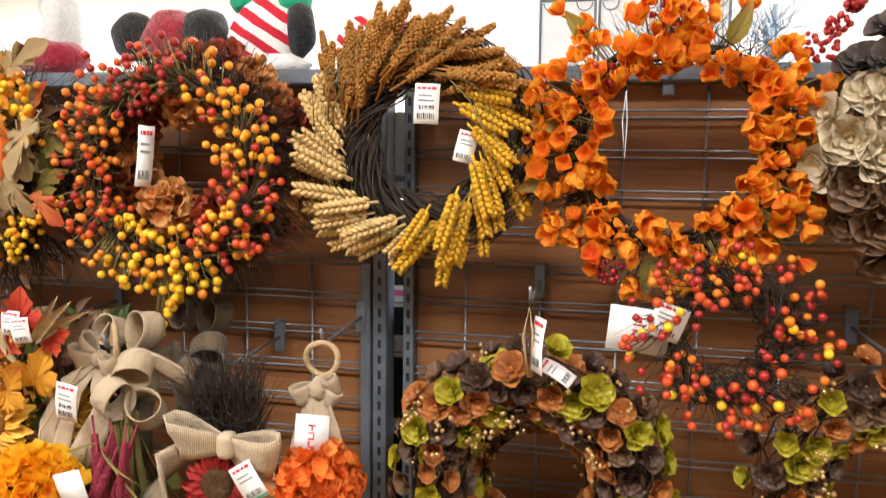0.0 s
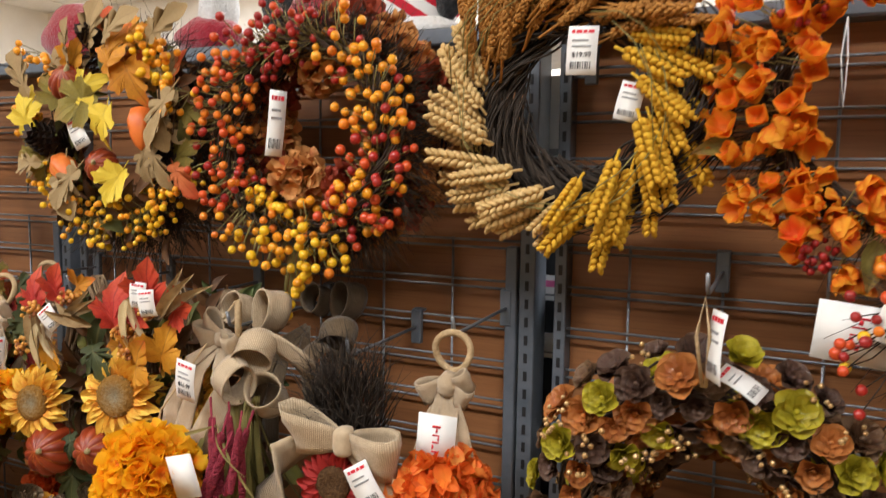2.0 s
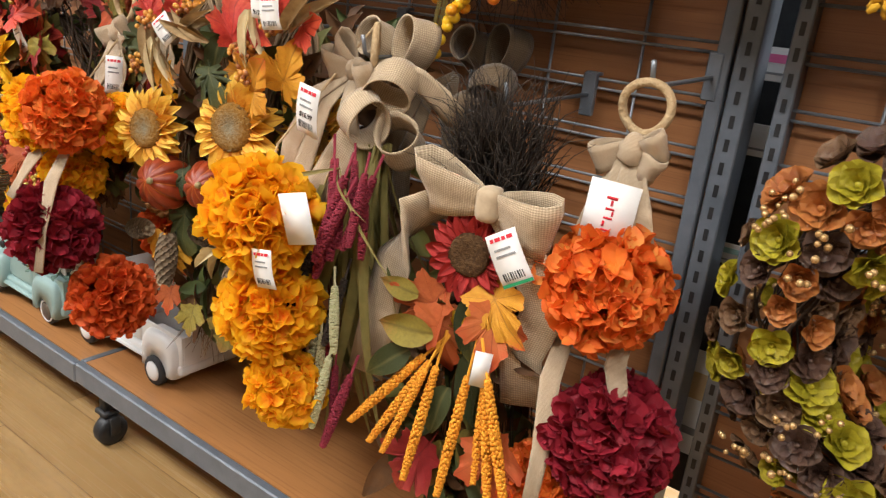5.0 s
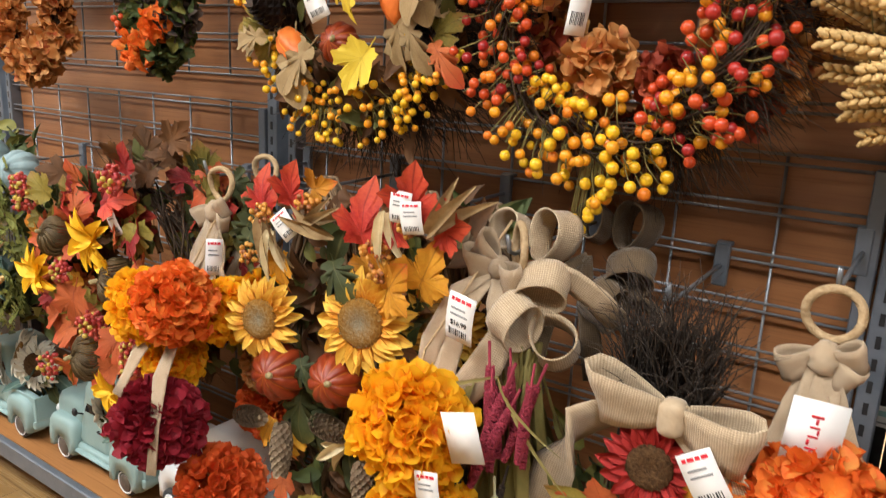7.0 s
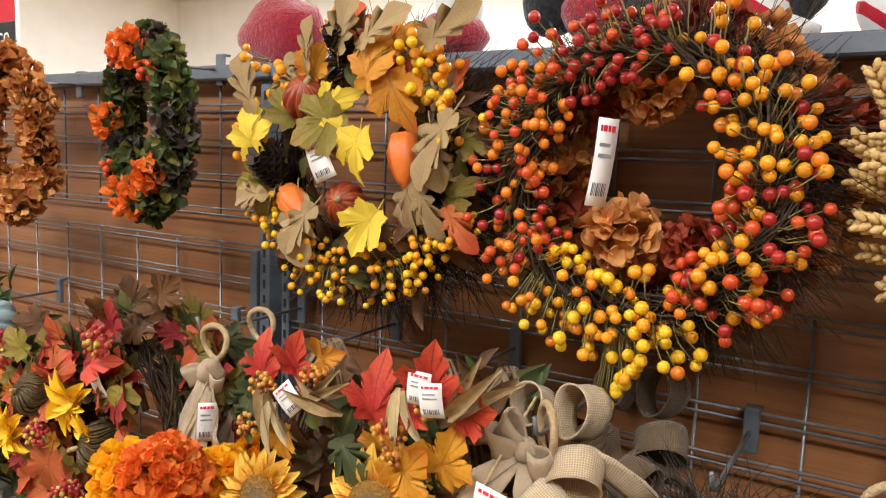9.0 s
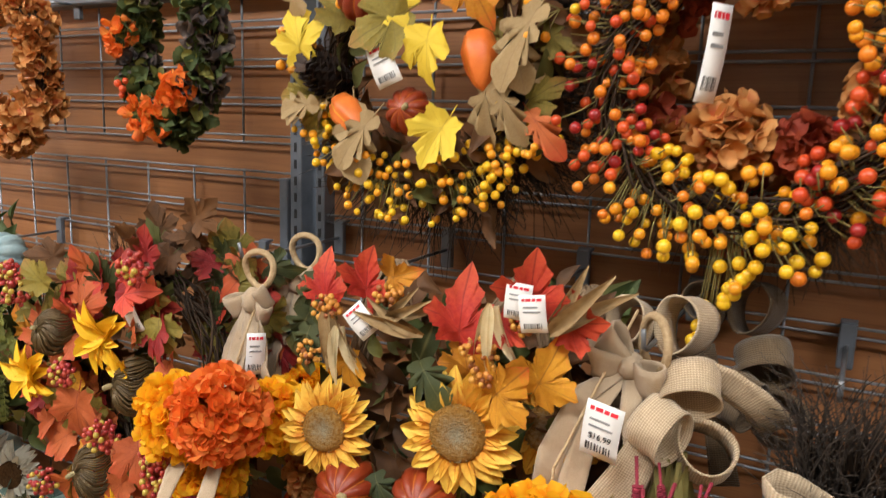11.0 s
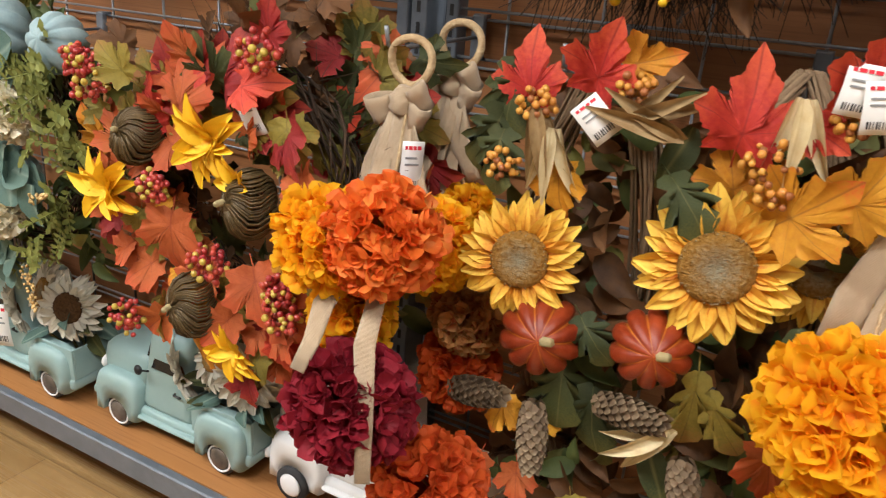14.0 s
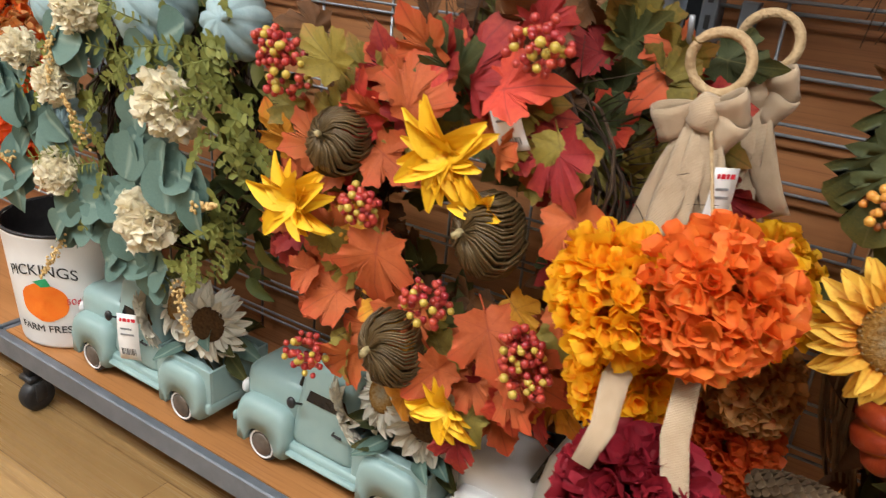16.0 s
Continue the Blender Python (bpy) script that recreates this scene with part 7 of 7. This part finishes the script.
SWAG_S = dict(
    leaves=((MAPLES, "maple", ((-1.315, 0.94, -0.1, 1, 0.09),), LEAF_RED), (MAPLES, "maple", ((-1.245, 0.965, 0.3, 1, 0.095),), LEAF_RED), (CRINKLES, "crinkle", ((-1.335, 0.97, -0.1, -1, 0.115), (-1.345, 0.92, -0.3, -1, 0.1), (-1.15, 0.88, 0.6, -0.6, 0.09), (-1.24, 0.63, 0.1, -1, 0.12), (-1.22, 0.70, 0.6, -0.6, 0.08), (-1.2, 0.6, 0.2, -1, 0.11), (-1.34, 0.9, -0.1, -1, 0.1)), LEAF_GREEN), (MAPLES, "maple", ((-1.27, 0.87, 0.1, -1, 0.08), (-1.30, 0.56, -0.3, -1, 0.075), (-1.27, 0.55, 0.2, -1, 0.08), (-1.22, 0.98, 0.6, 0.2, 0.08)), LEAF_GOLD), (MAPLES, "maple", ((-1.33, 0.46, -0.4, -1, 0.08), (-1.28, 0.46, 0.2, -1, 0.07)), LEAF_RUST), (MAPLES, "maple", ((-1.2, 0.45, 0.2, -1, 0.07),), LEAF_OLIVE)),
    husks=((-1.30, 0.93, 0.35, -1, 0.1, HUSK), (-1.2, 0.93, 0.9, 0.5, 0.085, HUSK), (-1.28, 0.91, 0.1, -1, 0.09, HUSK_PALE)),
    pumpkins=((-1.262, 0.668, 0.05),), cones=((-1.335, 0.565, 0.9, 0.25, 0.1), (-1.255, 0.53, 0.15, -1, 0.105)), berries=((-1.3, 0.93, 0.026), (-1.335, 0.86, 0.022), (-1.2, 0.965, 0.02)), tags=((-1.245, 0.945, -0.7, 0.7, 0.3),))
sunflower_swag((-1.25, 1.19, 0.99), (-1.296, 0.757, 1.115), 0.076, SWAG_S)
SWAG_L = dict(
    leaves=((MAPLES, "maple", ((-1.095, 0.93, 0.15, 1, 0.105), (-1.0, 0.985, 0.2, 1, 0.1), (-0.96, 0.975, 0.9, 0.2, 0.085), (-1.04, 0.965, 0.6, -0.3, 0.06)), LEAF_RED), (MAPLES, "maple", ((-1.045, 0.85, 0.6, 0.6, 0.125), (-0.99, 0.87, 0.5, 0.9, 0.11), (-1.09, 0.86, -0.2, 1, 0.09)), LEAF_GOLD), (OVALS, "oval", ((-1.14, 0.93, -0.3, -1, 0.09), (-1.12, 0.7, -0.3, -1, 0.1), (-1.12, 0.56, 0.4, -1, 0.1)), LEAF_GREEN), (OAKS, "oak", ((-1.085, 0.66, 0.05, -1, 0.12), (-1.07, 0.64, 0.5, -0.8, 0.1)), LEAF_OLIVE), (MAPLES, "maple", ((-1.09, 0.47, -0.3, -1, 0.1), (-1.06, 0.45, 0.5, -1, 0.08)), LEAF_OLIVE)),
    husks=((-1.045, 0.975, 0.1, -1, 0.09, HUSK_PALE), (-0.965, 0.955, 0.8, 0.8, 0.11, HUSK), (-1.10, 0.6, -0.8, -0.7, 0.1, HUSK_PALE), (-1.15, 0.92, -0.6, 0.2, 0.1, HUSK)),
    pumpkins=((-1.135, 0.69, 0.046),), cones=((-1.145, 0.605, 1, 0.1, 0.1), (-1.07, 0.53, 0.3, -1, 0.09)), berries=((-1.06, 0.915, 0.03), (-1.05, 0.885, 0.025), (-1.0, 0.96, 0.02)), tags=((-1.0, 1.012, 0.1, 1, 0.1), (-0.985, 1.0, -0.1, 1, 0.1)))
sunflower_swag((-1.05, 1.20, 0.99), (-1.088, 0.796, 1.13), 0.087, SWAG_L)
SWAG_B = dict(leaves=((OVALS, "oval", ((-1.0, 0.75, 0.3, -1, 0.1), (-0.98, 0.7, 0.6, -1, 0.1)), LEAF_GREEN), (MAPLES, "maple", ((-1.0, 0.6, 0.3, -1, 0.1), (-0.97, 0.52, 0.3, -1, 0.1)), LEAF_RUST)), husks=(), pumpkins=(), cones=(), berries=())
sunflower_swag((-0.985, 1.29, 0.97), (-0.995, 0.795, 1.21), 0.075, SWAG_B)
mum_string((-0.94, 1.06, 0.703))
burlap_swag((-0.862, 1.155, 0.93))
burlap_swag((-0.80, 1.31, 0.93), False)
brush_swag((-0.64, 1.19, 0.90))
pom_hanger((-0.475, 1.24, 0.925), ((0.02, -0.07, -0.205, 0.076, MUM_ORANGE), (0.06, -0.07, -0.39, 0.08, MUM_RED), (-0.02, -0.07, -0.5, 0.06, MUM_ORANGE)), "jute ring hanger with orange and burgundy flower balls", ((-0.02, 0.0, -0.26, -0.5, -0.06, -0.14), (0.05, 0.075, -0.26, -0.37, -0.06, -0.09)), card=((0.012, -0.075, -0.078), (0.25, -1, 0), 0.058, 0.085))
w = flower_truck(-2.455, 1.172, TEAL, "sage teal metal toy pickup truck on the rack deck")
price_tag(w, (0.012, -0.006, 0.185), (0.05, -0.05, 1), (0.55, -1, 0.15), 0.04, 0.1)
flower_truck(-1.995, 1.185, TEAL, "sage teal metal toy pickup truck on the rack deck")
flower_truck(-1.575, 1.215, ENAMEL, "white metal toy pickup truck on the rack deck", False)
bucket((-2.78, 1.275, DECK_Z + 0.001))
plush("elf_plush", "striped red and white elf hat with white trim", (-0.74, 1.62, TOP), (("striped_hat", STRIPE, 0, 0, 0.09, 0.1, 0.07, 0.085), ("fur_trim", PLUSH_WHITE, 0.02, -0.03, 0.025, 0.09, 0.05, 0.028), ("mitten", PLUSH_BLACK, 0.085, -0.03, 0.1, 0.035, 0.03, 0.06), ("bobble", PLUSH_GREEN, 0.06, 0.0, 0.165, 0.04, 0.035, 0.026), ("bobble", PLUSH_GREEN, -0.06, 0.0, 0.17, 0.035, 0.035, 0.026)))
plush("elf_plush", "striped red and white elf legs lying on the top shelf", (-0.52, 1.64, TOP), (("striped_leg", STRIPE, 0, 0, 0.065, 0.07, 0.06, 0.07), ("red_body", PLUSH_RED, 0.08, 0.02, 0.07, 0.09, 0.07, 0.06)))
plush("plush_hat", "black and red plush hat lying on the top shelf", (-0.99, 1.62, TOP), (("brim", PLUSH_BLACK, -0.09, 0, 0.1, 0.06, 0.05, 0.055), ("crown", PLUSH_RED, 0.01, 0, 0.09, 0.08, 0.06, 0.07), ("band", PLUSH_BLACK, 0.09, 0, 0.09, 0.06, 0.06, 0.07)))
plush("plush_gnome", "white fluffy plush gnome with red scarf", (-1.3, 1.62, TOP), (("beard", PLUSH_WHITE, 0.02, 0, 0.13, 0.045, 0.05, 0.1), ("hat", PLUSH_WHITE, 0.0, 0.0, 0.2, 0.035, 0.04, 0.06), ("scarf", PLUSH_RED, 0, -0.01, 0.05, 0.09, 0.065, 0.05)))
plush("plush_pillow", "dark red velvet plush pillow", (-1.76, 1.62, TOP), (("cushion", PLUSH_RED, 0, 0, 0.085, 0.12, 0.07, 0.085),))
PINK_INK = mat("pink_ink", (0.75, 0.12, 0.3), (0.8, 0.2, 0.38), 0.5, None, bump=0)
TEAL_INK = mat("pale_teal_ink", (0.3, 0.55, 0.55), (0.4, 0.62, 0.6), 0.5, None, bump=0)
BEIGE_CARD = mat("beige_card", (0.6, 0.42, 0.22), (0.68, 0.5, 0.28), 0.6, None, bump=0.05)


def carded_pack(x, y, z, w, h, band, label):
    """A hang-sell pack on the far face of the rack: backing card with a band of colour and a blister."""
    p = thing("product_pack", label, "product pack", (x, y, z), "packs on the far side")
    part("backing_card", Geo().add(box(-w / 2, w / 2, 0, 0.003, 0, h, 0.001)), PAPER, p, smooth=False)
    part("colour_band", Geo().add(box(-w / 2 + 0.002, w / 2 - 0.002, -0.0022, -0.0012, h * 0.55, h * 0.8)), band, p, smooth=False)
    part("printed_bar", Geo().add(box(-w * 0.3, w * 0.3, -0.0022, -0.0012, h * 0.2, h * 0.27)), INK_GREY, p, smooth=False)
    part("blister", Geo().add(box(-w * 0.4, w * 0.4, 0.0032, 0.03, h * 0.08, h * 0.5, 0.006)), PAPER, p)
    return p


for z, h, band in ((1.2, 0.19, PAPER), (0.955, 0.05, PINK_INK), (0.84, 0.05, PAPER), (0.66, 0.035, TEAL_INK), (0.3, 0.2, BEIGE_CARD)):
    carded_pack(-0.425, 1.6, z, 0.11, h, band, "white carded product pack on the rack's far side")
w = thing("sign_holder", "red and black clearance sign on the rack top", "sign", (-3.25, 1.70, TOP))
part("board", Geo().add(box(-0.22, 0.2, 0, 0.012, 0.0, 0.3, 0.002)), PAPER, w, smooth=False)
part("red_field", Geo().add(box(-0.215, 0.195, -0.002, -0.0005, 0.22, 0.295)), INK_RED, w, smooth=False)
part("black_band", Geo().add(box(-0.215, 0.195, -0.002, -0.0005, 0.12, 0.218)), INK_BLACK, w, smooth=False)
part("red_field", Geo().add(box(-0.215, 0.195, -0.002, -0.0005, 0.02, 0.118)), INK_RED, w, smooth=False)
words("clearance", 0.085, PAPER, pose(0.0, -0.0025, 0.145, 90, 0, 0), w)
w = thing("tinsel_tree", "pale blue tinsel branch tree beyond the rack", "decoration", (0.36, 1.75, TOP))
g = Geo()
for k in range(70):
    twig_spray(g, (rnd(-0.02, 0.02), 0, 0.02 + 0.0015 * k), (rnd(-1, 1), rnd(-1, 1), 0.4), 2, 0.13, 0.3, 0.0012)
g.add(tube([(0, 0, 0), (0, 0, 0.16)], 0.006, 6))
tagged(part("branch_spray", g, BLUE_TINSEL, w), kind="stuff")
for k, (x, s) in enumerate(((-0.08, 0.12), (0.06, 0.13), (0.21, 0.13))):
    w = thing("picture_frame", "white panel in a thin grey filigree frame", "picture frame", (x, 1.80, TOP), "picture frames")
    part("panel", Geo().add(box(-s / 2, s / 2, 0, 0.006, 0.0, 0.19)), PAPER, w, smooth=False)
    for q in ((-s / 2 - 0.006, -s / 2, 0.0, 0.196), (s / 2, s / 2 + 0.006, 0.0, 0.196), (-s / 2, s / 2, 0.19, 0.196)):
        part("frame_bar", Geo().add(box(q[0], q[1], -0.004, 0.008, q[2], q[3], 0.001)), STEEL, w, smooth=False)
    for sx in (-1, 1):
        c = [(sx * (s / 2 - 0.004 - 0.018 * (1 - math.cos(t * 0.4))), -0.002, 0.186 - 0.018 * math.sin(t * 0.4)) for t in range(9)]
        part("scroll", Geo().add(tube(c, 0.0012, 5)), STEEL, w)
